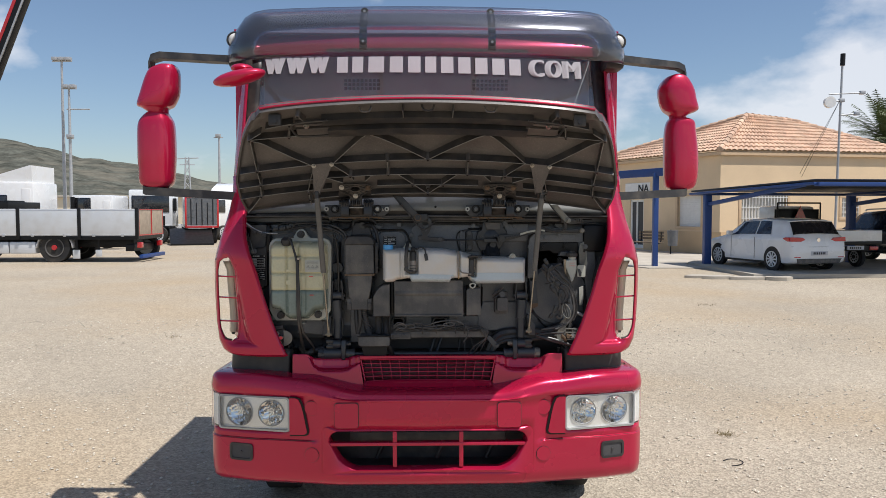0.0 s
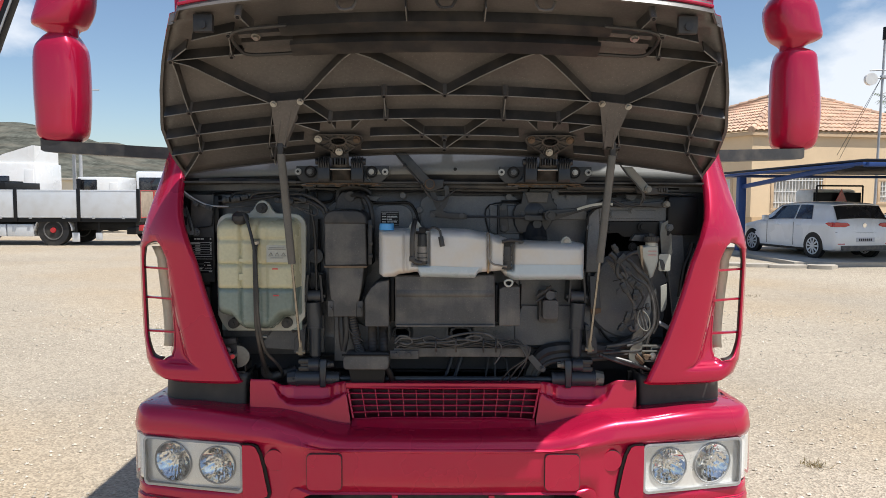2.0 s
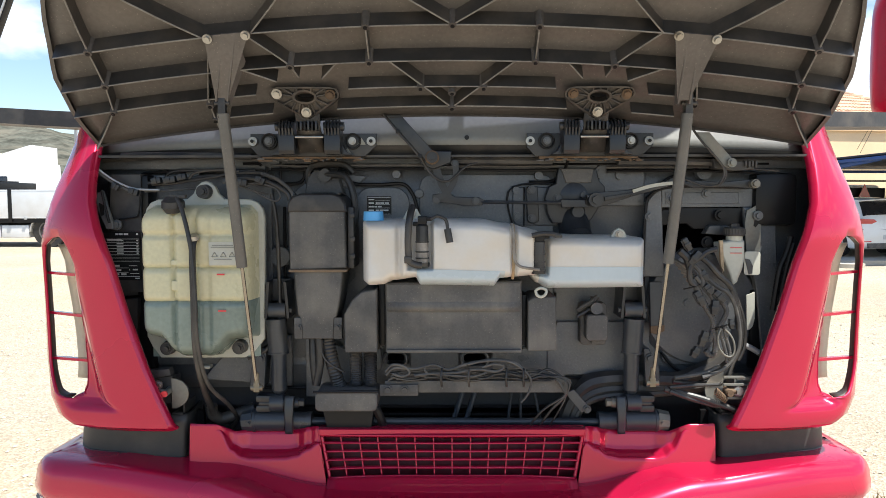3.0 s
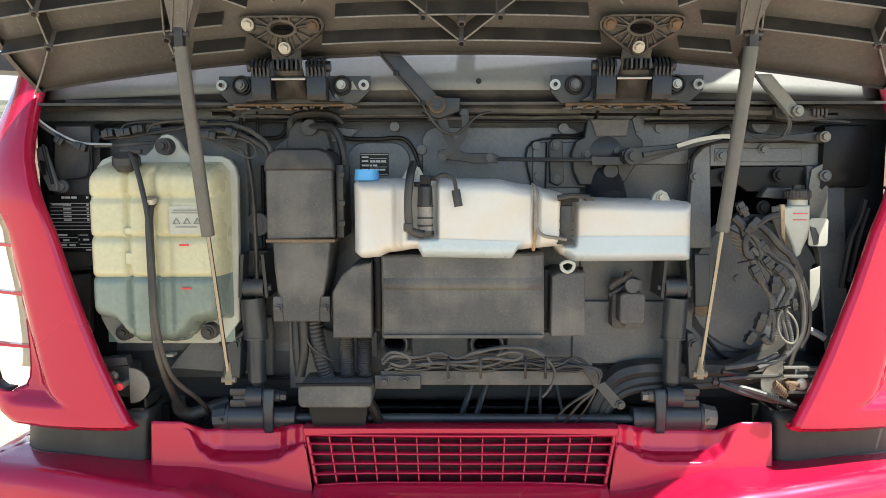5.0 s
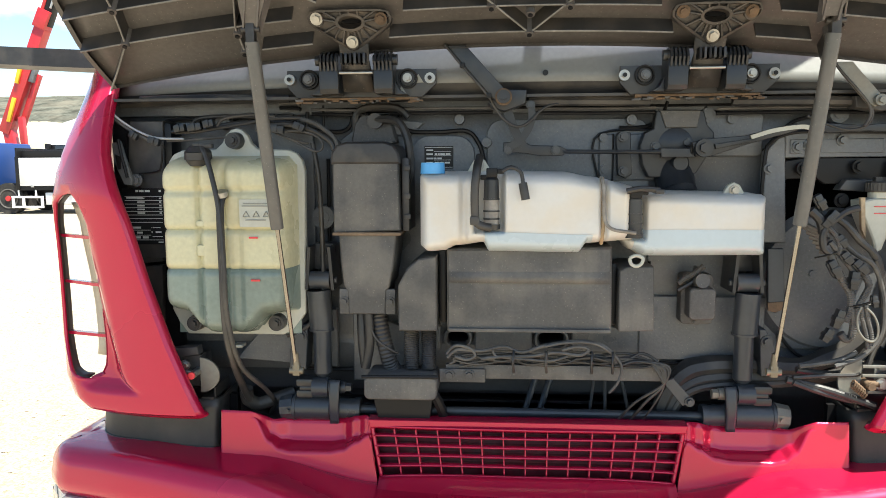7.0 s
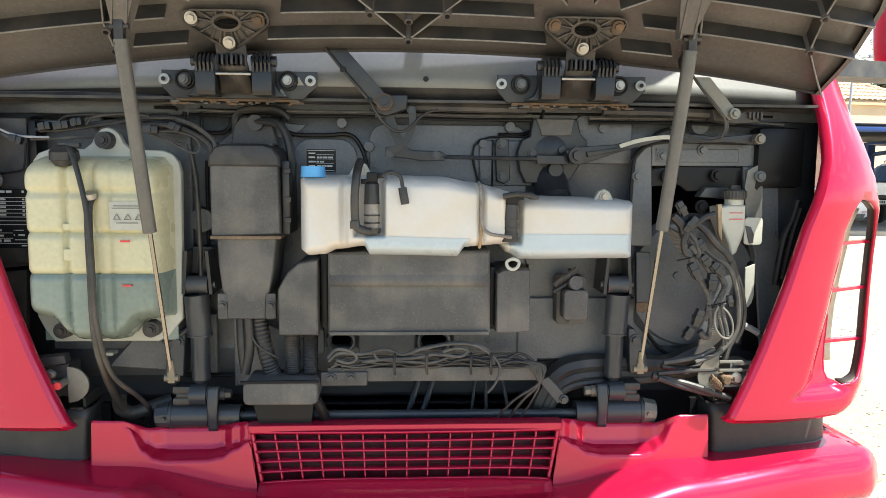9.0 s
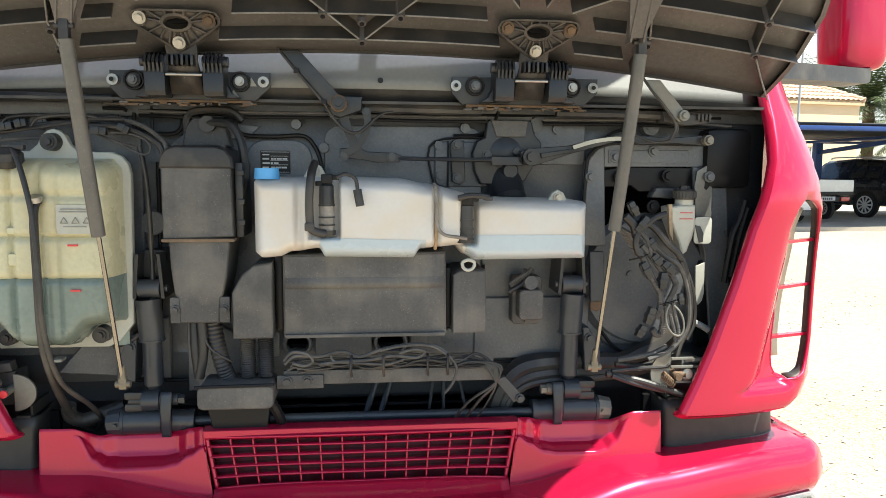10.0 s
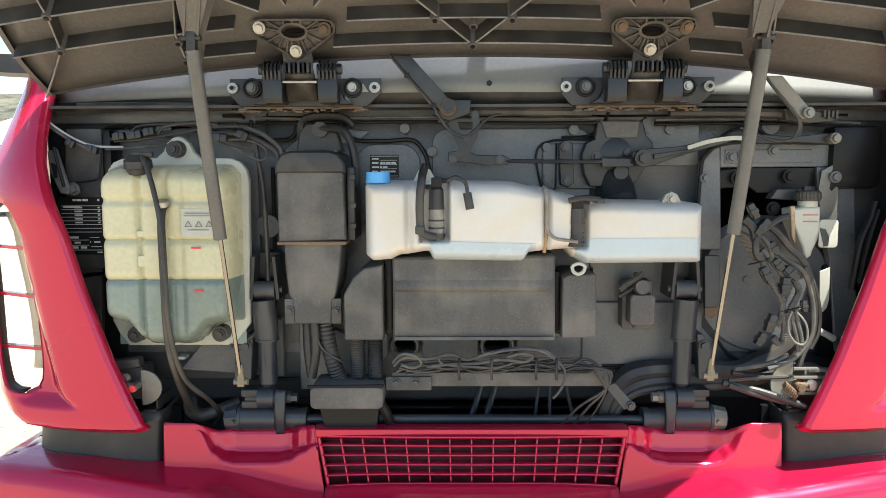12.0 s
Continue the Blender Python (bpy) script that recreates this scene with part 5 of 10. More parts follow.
    for s in (-1, 1):
        # cast clamp with a ribbed round top and a flared foot
        x0, x1 = sorted((xc + s * 0.042, xc + s * 0.088))
        bm = bm_new()
        side_slab(bm, [(0.262, 1.712), (0.200, 1.712), (0.192, 1.722), (0.190, 1.765), (0.196, 1.780), (0.212, 1.790), (0.262, 1.792)], x0, x1, 0.003)
        clamp = part("clamp", bm, LINK, hinge)
        for k in range(5):
            bm = bm_new()
            xx = x0 + 0.003 + k * 0.0092
            side_slab(bm, [(0.186, 1.764), (0.180, 1.784), (0.188, 1.802), (0.208, 1.810), (0.235, 1.806), (0.24, 1.785), (0.20, 1.765)], xx, xx + 0.0050, 0.001)
            part("finger", bm, LINK, clamp)
        bm = bm_new()
        rod(bm, (x0 - 0.002, 0.206, 1.790), (x1 + 0.010 if s > 0 else x1, 0.206, 1.790), 0.0125, seg=18)
        if s < 0:
            rod(bm, (x0 - 0.010, 0.206, 1.790), (x0, 0.206, 1.790), 0.0125, seg=18)
        part("barrel", bm, LINK, clamp)
        bm = bm_new()
        e = xc + s * 0.088
        slab(bm, [(e, 1.745), (e, 1.711), (e + s * 0.030, 1.711), (e + s * 0.012, 1.722)], 0.225, 0.262, 0.002)
        part("foot_flare", bm, LINK, clamp)
    # base plate with screws, rusty along its lower edge
    bm = bm_new()
    slab(bm, [(xc - 0.185, 1.775), (xc + 0.185, 1.775), (xc + 0.185, 1.74), (xc + 0.15, 1.708), (xc - 0.16, 1.708), (xc - 0.185, 1.735)], 0.262, 0.272, 0.002)
    bp_ = part("base_plate", bm, LINK, hinge)
    bm = bm_new()
    box(bm, (xc - 0.15, xc + 0.14), (0.255, 0.268), (1.702, 1.7075), 0.001)
    part("rust_edge", bm, RUST, bp_, "rust along the plate's lower edge")
    for x, mt, r in ((-0.176, STEEL, 0.013), (0.170, STEEL, 0.013), (-0.128, BLACK, 0.016), (0.116, BLACK, 0.016)):
        bm = bm_new()
        rod(bm, (xc + x, 0.262, 1.752), (xc + x, 0.252, 1.752), r, seg=20)
        rod(bm, (xc + x, 0.252, 1.752), (xc + x, 0.246, 1.752), r * 0.5, seg=6)
        part("screw", bm, mt, bp_)

# ---- cowl and front wall of the cab ----
COWL = paint("grey_cowl_plastic", (0.178, 0.184, 0.176), rough=0.5, vary=0.08, scale=3, dirt=(0.20, 0.17, 0.13), dirt_amount=0.3)
bm = bm_new()
grid(bm, lambda x, v: (x, 0.290 + 0.045 * v + 0.07 * (x / 1.05) ** 2, 1.742 + 0.11 * v - 0.018 * (x / 1.05) ** 2), spread(-1.075, 1.075, 30), spread(0, 1, 4))
cowl = part("cowl", bm, COWL, truck, "grey plastic cowl under the windscreen")
thicken(cowl, 0.006, 1)
bm = bm_new()
box(bm, (-1.07, 1.07), (0.284, 0.40), (1.707, 1.714))
part("cowl_ledge", bm, BLACK, cowl)
bm = bm_new()
grid(bm, lambda x, v: (x, 0.286 + 0.02 * v + 0.05 * (x / 1.05) ** 2, 1.715 + 0.028 * (1 - v) - 0.018 * (x / 1.05) ** 2), spread(-1.07, 1.07, 30), [0, 0.5, 1])
part("cowl_seal", bm, RUBBER, cowl)
bm = bm_new()
tube(bm, [(0.0, 0.288, 1.745), (0.0, 0.331, 1.85)], 0.003, seg=6)
part("cowl_joint", bm, STICKER, cowl)
bm = bm_new()
rod(bm, (0.045, 0.31, 1.765), (0.045, 0.288, 1.765), 0.007)
part("cowl_plug", bm, STICKER, cowl)

bm = bm_new()
OPENINGS = [(-0.208, -0.145, 1.060, 1.100), (0.035, 0.112, 1.058, 1.100), (0.645, 0.905, 1.29, 1.558)]
grid(bm, lambda x, z: (x, 0.40, z), sorted({-1.12, 1.12} | {v for o in OPENINGS for v in o[:2]}), sorted({0.985, 1.76} | {v for o in OPENINGS for v in o[2:]}),
     lambda x, z: not any(o[0] < x < o[1] and o[2] < z < o[3] for o in OPENINGS))
front_wall = part("front_wall", bm, GREY, truck, "dark grey painted sheet-metal front wall of the cab")
thicken(front_wall, 0.02, 1)
bm = bm_new()
box(bm, (-1.11, 1.11), (0.382, 0.397), (1.675, 1.715), 0.006)
part("top_rail", bm, GREY, front_wall)
# closed black boxes added behind the openings so that they stay dark
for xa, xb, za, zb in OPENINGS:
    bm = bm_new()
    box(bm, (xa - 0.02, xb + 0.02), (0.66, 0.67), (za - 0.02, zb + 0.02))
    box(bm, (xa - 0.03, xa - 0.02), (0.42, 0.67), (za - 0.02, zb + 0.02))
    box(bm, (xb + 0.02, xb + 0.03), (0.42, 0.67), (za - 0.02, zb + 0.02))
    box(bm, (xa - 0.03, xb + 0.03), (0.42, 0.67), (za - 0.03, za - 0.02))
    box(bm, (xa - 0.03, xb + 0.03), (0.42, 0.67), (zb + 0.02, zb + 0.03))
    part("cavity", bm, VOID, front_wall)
# pressed fields and edges on the wall
def field(poly, y, mt=GREY, name="pressing", bev=0.006, parent=None, d=0.02):
    bm = bm_new()
    slab(bm, poly, y, y + d, bev)
    return part(name, bm, mt, parent or front_wall)


field(rounded(-0.30, -0.13, 1.40, 1.62, 0.05), 0.388)
field([(-0.50, 1.19), (-0.42, 1.19), (-0.42, 1.62), (-0.30, 1.62), (-0.26, 1.655), (-0.41, 1.67), (-0.5, 1.60)], 0.391)
field(rounded(-0.10, 0.32, 1.18, 1.66, 0.04), 0.391)
field(rounded(0.32, 0.62, 1.04, 1.45, 0.03), 0.388)
field(rounded(0.19, 0.42, 1.50, 1.62, 0.025), 0.382)
field(rounded(0.36, 0.60, 1.56, 1.67, 0.012), 0.384)
field(rounded(0.66, 1.02, 1.06, 1.285, 0.03), 0.386)
field(rounded(-1.02, -0.56, 1.06, 1.66, 0.05), 0.390)
field([(-0.78, 1.02), (-0.5, 1.0), (-0.5, 1.16), (-0.66, 1.16)], 0.36, GREY)
field([(-0.46, 0.96), (-0.26, 0.96), (-0.26, 1.08), (-0.46, 1.17)], 0.375, GREY)
field([(0.30, 1.03), (0.62, 1.03), (0.62, 1.20), (0.33, 1.20), (0.30, 1.12)], 0.372, GREY)
for x, z, r in ((-0.535, 1.405, 0.034), (-0.36, 1.655, 0.013), (-0.17, 1.66, 0.014), (0.27, 1.655, 0.014), (0.37, 1.66, 0.014), (0.20, 1.61, 0.012), (0.245, 1.615, 0.010), (0.205, 1.53, 0.012), (0.46, 1.665, 0.02), (-0.80, 1.66, 0.022), (0.78, 1.665, 0.026), (0.52, 1.655, 0.014), (-0.10, 1.60, 0.014), (0.30, 1.55, 0.01), (0.66, 1.53, 0.012), (0.345, 1.165, 0.012), (0.345, 1.03, 0.012), (0.62, 1.50, 0.010), (0.72, 1.60, 0.013)):
    bm = bm_new()
    rod(bm, (x, 0.395, z), (x, 0.374, z), r, r * 0.9, seg=20)
    rod(bm, (x, 0.374, z), (x, 0.372, z), r * 0.5, seg=12)
    part("plug", bm, GREY, front_wall)
# black rubber seams along the pressings
for pts, r in (
    ([(-0.572, 1.684), (-0.573, 1.645), (-0.54, 1.634), (-0.482, 1.632), (-0.459, 1.647), (-0.45, 1.676), (-0.43, 1.684), (-0.353, 1.683), (-0.328, 1.676), (-0.320, 1.646), (-0.294, 1.630), (-0.22, 1.628), (-0.152, 1.63), (-0.122, 1.601), (-0.107, 1.557), (-0.104, 1.53)], 0.0058),
    ([(0.24, 1.635), (0.31, 1.638), (0.345, 1.665), (0.36, 1.70)], 0.005),
    ([(0.60, 1.19), (0.602, 1.40), (0.605, 1.54), (0.625, 1.60), (0.67, 1.645), (0.72, 1.66)], 0.0045),
    ([(0.44, 1.45), (0.40, 1.50), (0.39, 1.56)], 0.005),
    ([(-1.0, 1.30), (-1.0, 1.58), (-0.97, 1.655), (-0.90, 1.668), (-0.68, 1.67), (-0.62, 1.66)], 0.004),
    ([(-0.62, 1.08), (-0.56, 1.10), (-0.528, 1.16), (-0.522, 1.30), (-0.520, 1.56)], 0.005),
    ([(-0.62, 0.99), (-0.45, 0.99), (-0.44, 1.02)], 0.005),
    ([(-0.54, 1.69), (0.28, 1.688)], 0.004), ([(0.30, 1.69), (0.98, 1.69)], 0.004), ([(0.455, 1.58), (0.455, 1.69)], 0.004), ([(-0.53, 1.62), (-0.53, 1.70)], 0.004),
    ([(0.325, 1.29), (0.325, 1.05), (0.36, 1.02), (0.60, 1.02)], 0.004), ([(0.95, 1.20), (0.95, 1.60)], 0.005), ([(0.66, 1.10), (0.72, 1.04), (0.84, 1.03)], 0.005),
    ([(0.19, 1.50), (0.19, 1.62), (0.42, 1.625)], 0.003), ([(0.225, 1.50), (0.225, 1.62)], 0.003),
):
    bm = bm_new()
    tube(bm, [(x, 0.383, z) for x, z in pts], r, seg=8)
    part("seam", bm, STICKER, front_wall)
# holes low in the wall
for xa, xb, za, zb in OPENINGS[:2]:
    bm = bm_new()
    ring_strip(bm, [[(x, y, z) for x, z in rounded(xa - g, xb + g, za - g, zb + g, 0.018 + g)] for g, y in ((0.009, 0.392), (0.006, 0.378), (0.001, 0.376), (-0.004, 0.384), (-0.004, 0.412))])
    part("hole_collar", bm, GREY, front_wall)
for xa, xb, za, zb in ((-0.34, -0.222, 1.045, 1.115), (-0.13, 0.022, 1.045, 1.115), (0.126, 0.33, 1.045, 1.115)):
    field(rounded(xa, xb, za, zb, 0.008), 0.380, GREY)
# lower cross rail
bm = bm_new()
box(bm, (-0.20, 0.34), (0.245, 0.265), (1.008, 1.045), 0.004)
box(bm, (-0.215, -0.10), (0.238, 0.246), (1.0, 1.035), 0.003)
bolt(bm, (-0.19, 0.238, 1.02), 0.009)
bolt(bm, (-0.14, 0.238, 1.02), 0.009)
part("cross_rail", bm, DUCT, truck, "grey cross rail under the wall")
# dark space under the wall with the cooler behind
bm = bm_new()
box(bm, (-1.05, 1.05), (0.60, 0.62), (0.55, 1.0))
box(bm, (-1.05, 1.05), (0.22, 0.62), (0.66, 0.68))
rad = part("cooler", bm, CABINDARK, truck, "dark cooler behind the bumper")
for k in range(10):
    bm = bm_new()
    box(bm, (-0.6, 0.6), (0.575, 0.602), (0.69 + k * 0.03, 0.698 + k * 0.03))
    part("cooler_fin", bm, BLACK, rad)
for x0, x1 in ((-0.02, 0.03), (0.02, 0.07), (0.17, 0.18), (0.22, 0.205), (0.30, 0.24)):
    bm = bm_new()
    tube(bm, [(x0, 0.40, 0.80), ((x0 + x1) / 2 + 0.01, 0.42, 0.90), (x1 + 0.02, 0.46, 1.0)], 0.009 if x0 < 0.1 else 0.005)
    part("hose", bm, DAMP if x0 < 0.1 else RUBBER, rad)
# side walls of the bay
for s in (-1, 1):
    bm = bm_new()
    grid(bm, lambda y, z: (s * (lerp(IN_X, z) + 0.055 + y * 0.6), 0.27 + y, z), [0, 0.06, 0.14], [z for z in ZS if z < 1.54])
    thicken(part("bay_side", bm, VOID, truck, "black side of the bay"), 0.01, 0)
    bm = bm_new()
    grid(bm, lambda y, z: (s * (lerp(IN_X, z) + 0.016 + 0.62 * y), skin_y(lerp(IN_X, z), z) + 0.055 + y, z), [0, 0.08, 0.18], [z for z in ZS if 0.95 < z < 1.76])
    thicken(part("bay_lining", bm, VOID, truck, "black lining behind the corner panel"), 0.006, 0)
    bm = bm_new()
    grid(bm, lambda y, z: (s * (lerp(IN_X, z) + 0.018 + y * 0.65), skin_y(lerp(IN_X, z), z) + 0.035 + y, z), [0, 0.05, 0.13], [z for z in ZS if 1.47 < z < 1.75])
    thicken(part("bay_edge_panel", bm, BLACK, truck), 0.008, 0)
    # black boxes added to close the bay's corners and keep them dark
    bm = bm_new()
    box(bm, (min(s * 0.92, s * 1.05), max(s * 0.92, s * 1.05)), (0.33, 0.40), (1.50, 1.66), 0.02)
    part("bay_corner_box", bm, STICKER, truck)
    bm = bm_new()
    box(bm, (min(s * 0.93, s * 1.02), max(s * 0.93, s * 1.02)), (0.36, 0.40), (1.05, 1.30), 0.01)
    part("bay_corner_box", bm, STICKER, truck)

# ---- coolant tank ----
bm = bm_new()
slab(bm, [(-0.921, 1.530), (-0.914, 1.556), (-0.900, 1.574), (-0.878, 1.583), (-0.790, 1.585), (-0.772, 1.600), (-0.762, 1.621), (-0.748, 1.634), (-0.734, 1.638), (-0.720, 1.634), (-0.706, 1.621), (-0.696, 1.600), (-0.680, 1.585), (-0.600, 1.583), (-0.579, 1.574), (-0.565, 1.556), (-0.559, 1.530), (-0.566, 1.162), (-0.600, 1.118), (-0.627, 1.104), (-0.882, 1.104), (-0.905, 1.134), (-0.922, 1.170)], 0.29, 0.31, 0.006)
tank = part("coolant_tank", bm, FLANGE, truck, "yellowed translucent coolant tank, half full of green coolant")
LEVEL = 1.290


def tank_half(z0, z1, mt, name):
    """The front bulge of the tank between two heights, quilted by grooves."""
    bm = bm_new()

    def f(u, w):
        x, z = -0.905 + 0.327 * u, w
        e = min(1, min(u, 1 - u) / 0.08)
        rim_low = lerp([(-0.905, 1.182), (-0.840, 1.166), (-0.800, 1.116), (-0.700, 1.116), (-0.675, 1.135), (-0.650, 1.164), (-0.578, 1.176)], x)
        low = math.sqrt(max(0.0, 1 - (1 - max(0.0, min(1.0, (z - rim_low) / 0.045))) ** 2))
        corner = min(1, 0.327 * min(u, 1 - u) / 0.045)
        rim = 1.524 - 0.045 * (1 - math.sqrt(max(0.0, 1 - (1 - corner) ** 2)))
        top = math.sqrt(max(0.0, 1 - ((z - rim) / 0.044) ** 2)) if z > rim else 1
        d = 0.105 * math.sqrt(max(0, 1 - (1 - e) ** 2)) * low * max(0, top)
        for gx_ in (-0.800, -0.735, -0.700):
            d -= 0.014 * math.exp(-((x - gx_) / 0.007) ** 2) * (1 if gx_ != -0.700 else 0.4)
        for gz in (1.482, 1.387, 1.29):
            d -= 0.012 * math.exp(-((z - gz) / 0.006) ** 2)
        return (x, 0.292 - max(0.0, d), z)

    zs = spread(z0, z1, int((z1 - z0) / 0.007) + 1)
    grid(bm, f, spread(0, 1, 60), zs)
    return part(name, bm, mt, tank, smooth=80)


tank_half(LEVEL, 1.568, COOLANT, "tank_body")
tank_half(1.108, LEVEL, COOLANT_LOW, "tank_coolant_zone")
for x0, x1, z0, z1 in ((-0.806, -0.786, 1.322, 1.350), (-0.806, -0.786, 1.395, 1.41)):
    bm = bm_new()
    slab(bm, rounded(x0, x1, z0, z1, 0.005), 0.188, 0.2, 0.003)
    part("cross_link", bm, COOLANT, tank)
for x, z in ((-0.734, 1.606), (-0.853, 1.138), (-0.637, 1.140)):
    bm = bm_new()
    rod(bm, (x, 0.292, z), (x, 0.262, z), 0.022, 0.020, seg=20)
    bolt(bm, (x, 0.262, z), 0.009, 0.012)
    part("tank_mount", bm, RUBBER, tank, "black rubber mount with its bolt")
bm = bm_new()
rod(bm, (-0.802, 0.212, 1.545), (-0.802, 0.210, 1.560), 0.022, 0.031, seg=28)
rod(bm, (-0.802, 0.210, 1.560), (-0.802, 0.208, 1.578), 0.033, 0.032, seg=28)
rod(bm, (-0.802, 0.208, 1.578), (-0.802, 0.207, 1.591), 0.032, 0.019, seg=28)
rod(bm, (-0.802, 0.207, 1.591), (-0.802, 0.207, 1.596), 0.014, seg=18)
box(bm, (-0.795, -0.762), (0.196, 0.212), (1.586, 1.597), 0.003)
part("tank_cap", bm, RUBBER, tank, "black screw cap")
bm = bm_new()
slab(bm, rounded(-0.695, -0.602, 1.395, 1.462, 0.003), 0.184, 0.188)
lab = part("tank_label", bm, FLANGE, tank, "faded warning label with three triangles")
for x0, x1, z in ((-0.685, -0.625, 1.452), (-0.688, -0.62, 1.446), (-0.68, -0.63, 1.412)):
    bm = bm_new()
    box(bm, (x0, x1), (0.182, 0.1845), (z - 0.0012, z + 0.0012))
    part("print_bar", bm, PRINTDARK, lab)
for x in (-0.678, -0.653, -0.628):
    bm = bm_new()
    tube(bm, [(x, 0.182, 1.433), (x + 0.008, 0.182, 1.420), (x - 0.008, 0.182, 1.420), (x, 0.182, 1.433)], 0.0013, seg=5, n=1)
    part("print_triangle", bm, PRINTDARK, lab)
for x, z in ((-0.662, 1.369), (-0.660, 1.264)):
    bm = bm_new()
    box(bm, (x - 0.011, x + 0.011), (0.182, 0.185), (z - 0.0022, z + 0.0022))
    part("level_mark", bm, REDMARK, tank)
bm = bm_new()
tube(bm, [(-0.735, 0.195, 1.475), (-0.735, 0.165, 1.44), (-0.733, 0.16, 1.30), (-0.732, 0.165, 1.15), (-0.728, 0.20, 1.05), (-0.728, 0.27, 0.96), (-0.725, 0.33, 0.90), (-0.70, 0.37, 0.87)], 0.0095, seg=12)
part("hose", bm, RUBBER, tank, "black coolant hose down the tank")
bm = bm_new()
tube(bm, [(-0.802, 0.208, 1.590), (-0.776, 0.185, 1.574), (-0.752, 0.168, 1.51), (-0.734, 0.155, 1.43), (-0.726, 0.15, 1.31), (-0.724, 0.155, 1.18), (-0.708, 0.19, 1.05), (-0.672, 0.26, 0.97), (-0.668, 0.33, 0.91), (-0.69, 0.36, 0.87)], 0.0062, seg=10)
part("hose", bm, RUBBER, tank, "thin black overflow hose")
bm = bm_new()
rod(bm, (-0.735, 0.178, 1.47), (-0.735, 0.174, 1.482), 0.016)
part("hose_clip", bm, STEEL, tank)
bm = bm_new()
box(bm, (-0.718, -0.694), (0.17, 0.20), (1.098, 1.106), 0.003)
part("hose_clip", bm, ZINC, tank)
bm = bm_new()
tube(bm, [(-0.735, 0.30, 0.955), (-0.735, 0.31, 0.925), (-0.715, 0.33, 0.905), (-0.68, 0.34, 0.912), (-0.62, 0.36, 0.93)], 0.018, seg=12)
part("lower_hose", bm, RUBBER, tank, "thick black hose")

# ---- filter duct, relay box and heater boxes ----
def block(name, label, polys, mt, bev=0.008):
    ob = None
    for poly, y0, y1 in polys:
        bm = bm_new()
        slab(bm, poly, y0, y1, bev)
        if ob is None:
            ob = part(name, bm, mt, truck, label)
        else:
            part("section", bm, mt, ob)
    return ob


duct = block("air_duct", "dusty dark grey air intake duct with a rusty seam", [
    ([(-0.474, 1.575), (-0.462, 1.585), (-0.325, 1.585), (-0.312, 1.575), (-0.308, 1.382), (-0.474, 1.376)], 0.228, 0.39),
    ([(-0.462, 1.374), (-0.318, 1.376), (-0.328, 1.29), (-0.338, 1.24), (-0.345, 1.232), (-0.348, 1.172), (-0.442, 1.172), (-0.444, 1.232), (-0.452, 1.245), (-0.458, 1.31)], 0.232, 0.38)], DUCT)
bm = bm_new()
box(bm, (-0.476, -0.306), (0.221, 0.39), (1.371, 1.379), 0.003)
part("seam", bm, paint("rusty_dust", (0.17, 0.12, 0.08), rough=0.9, vary=0.2, scale=20), duct)
bm = bm_new()
slab(bm, [(-0.478, 1.545), (-0.476, 1.572), (-0.462, 1.592), (-0.44, 1.600), (-0.345, 1.600), (-0.322, 1.592), (-0.308, 1.572), (-0.305, 1.545)], 0.222, 0.39, 0.012)
part("duct_lid", bm, BLACK, duct, "black plastic lid")
bm = bm_new()
slab(bm, [(-0.45, 1.60), (-0.33, 1.60), (-0.345, 1.655), (-0.37, 1.672), (-0.42, 1.672), (-0.44, 1.65)], 0.345, 0.395, 0.008)
part("duct_top", bm, DUCT, duct)
for x in (-0.43, -0.345):
    bm = bm_new()
    rod(bm, (x, 0.31, 1.585), (x, 0.31, 1.603), 0.010)
    part("lug", bm, DUCT, duct)
for x in (-0.452, -0.336):
    bm = bm_new()
    box(bm, (x - 0.013, x + 0.013), (0.235, 0.25), (1.172, 1.236), 0.004)
    bolt(bm, (x, 0.235, 1.205), 0.008)
    part("foot", bm, DUCT, duct)
bm = bm_new()
box(bm, (-0.306, -0.288), (0.25, 0.38), (1.38, 1.56), 0.004)
for z in (1.41, 1.46, 1.53):
    box(bm, (-0.300, -0.284), (0.243, 0.26), (z, z + 0.012), 0.002)
part("side_flange", bm, BLACK, duct)
bm = bm_new()
rod(bm, (-0.383, 0.34, 1.655), (-0.383, 0.325, 1.655), 0.020)
tube(bm, [(-0.383, 0.335, 1.658), (-0.345, 0.325, 1.658), (-0.315, 0.31, 1.645), (-0.295, 0.30, 1.60), (-0.29, 0.30, 1.53), (-0.298, 0.29, 1.49)], 0.011)
part("cable", bm, RUBBER, duct)
bm = bm_new()
tube(bm, [(-0.44, 0.36, 1.63), (-0.435, 0.355, 1.675), (-0.40, 0.35, 1.69), (-0.33, 0.35, 1.688), (-0.30, 0.35, 1.665)], 0.010)
part("seal", bm, RUBBER, duct)
for pts, r, rid in (([(-0.415, 0.27, 1.18), (-0.412, 0.26, 1.10), (-0.405, 0.26, 1.03)], 0.013, 0.0), ([(-0.395, 0.25, 1.18), (-0.392, 0.25, 1.10), (-0.405, 0.255, 1.03)], 0.012, 0.0),
                    ([(-0.372, 0.27, 1.18), (-0.362, 0.26, 1.12), (-0.345, 0.26, 1.05), (-0.335, 0.27, 1.02)], 0.019, 0.12), ([(-0.395, 0.245, 1.16), (-0.375, 0.24, 1.11), (-0.335, 0.24, 1.08), (-0.32, 0.25, 1.07)], 0.003, 0.0)):
    bm = bm_new()
    tube(bm, pts, r, seg=12, n=14 if rid else 6, ridges=rid)
    part("pipe", bm, RUBBER, duct)

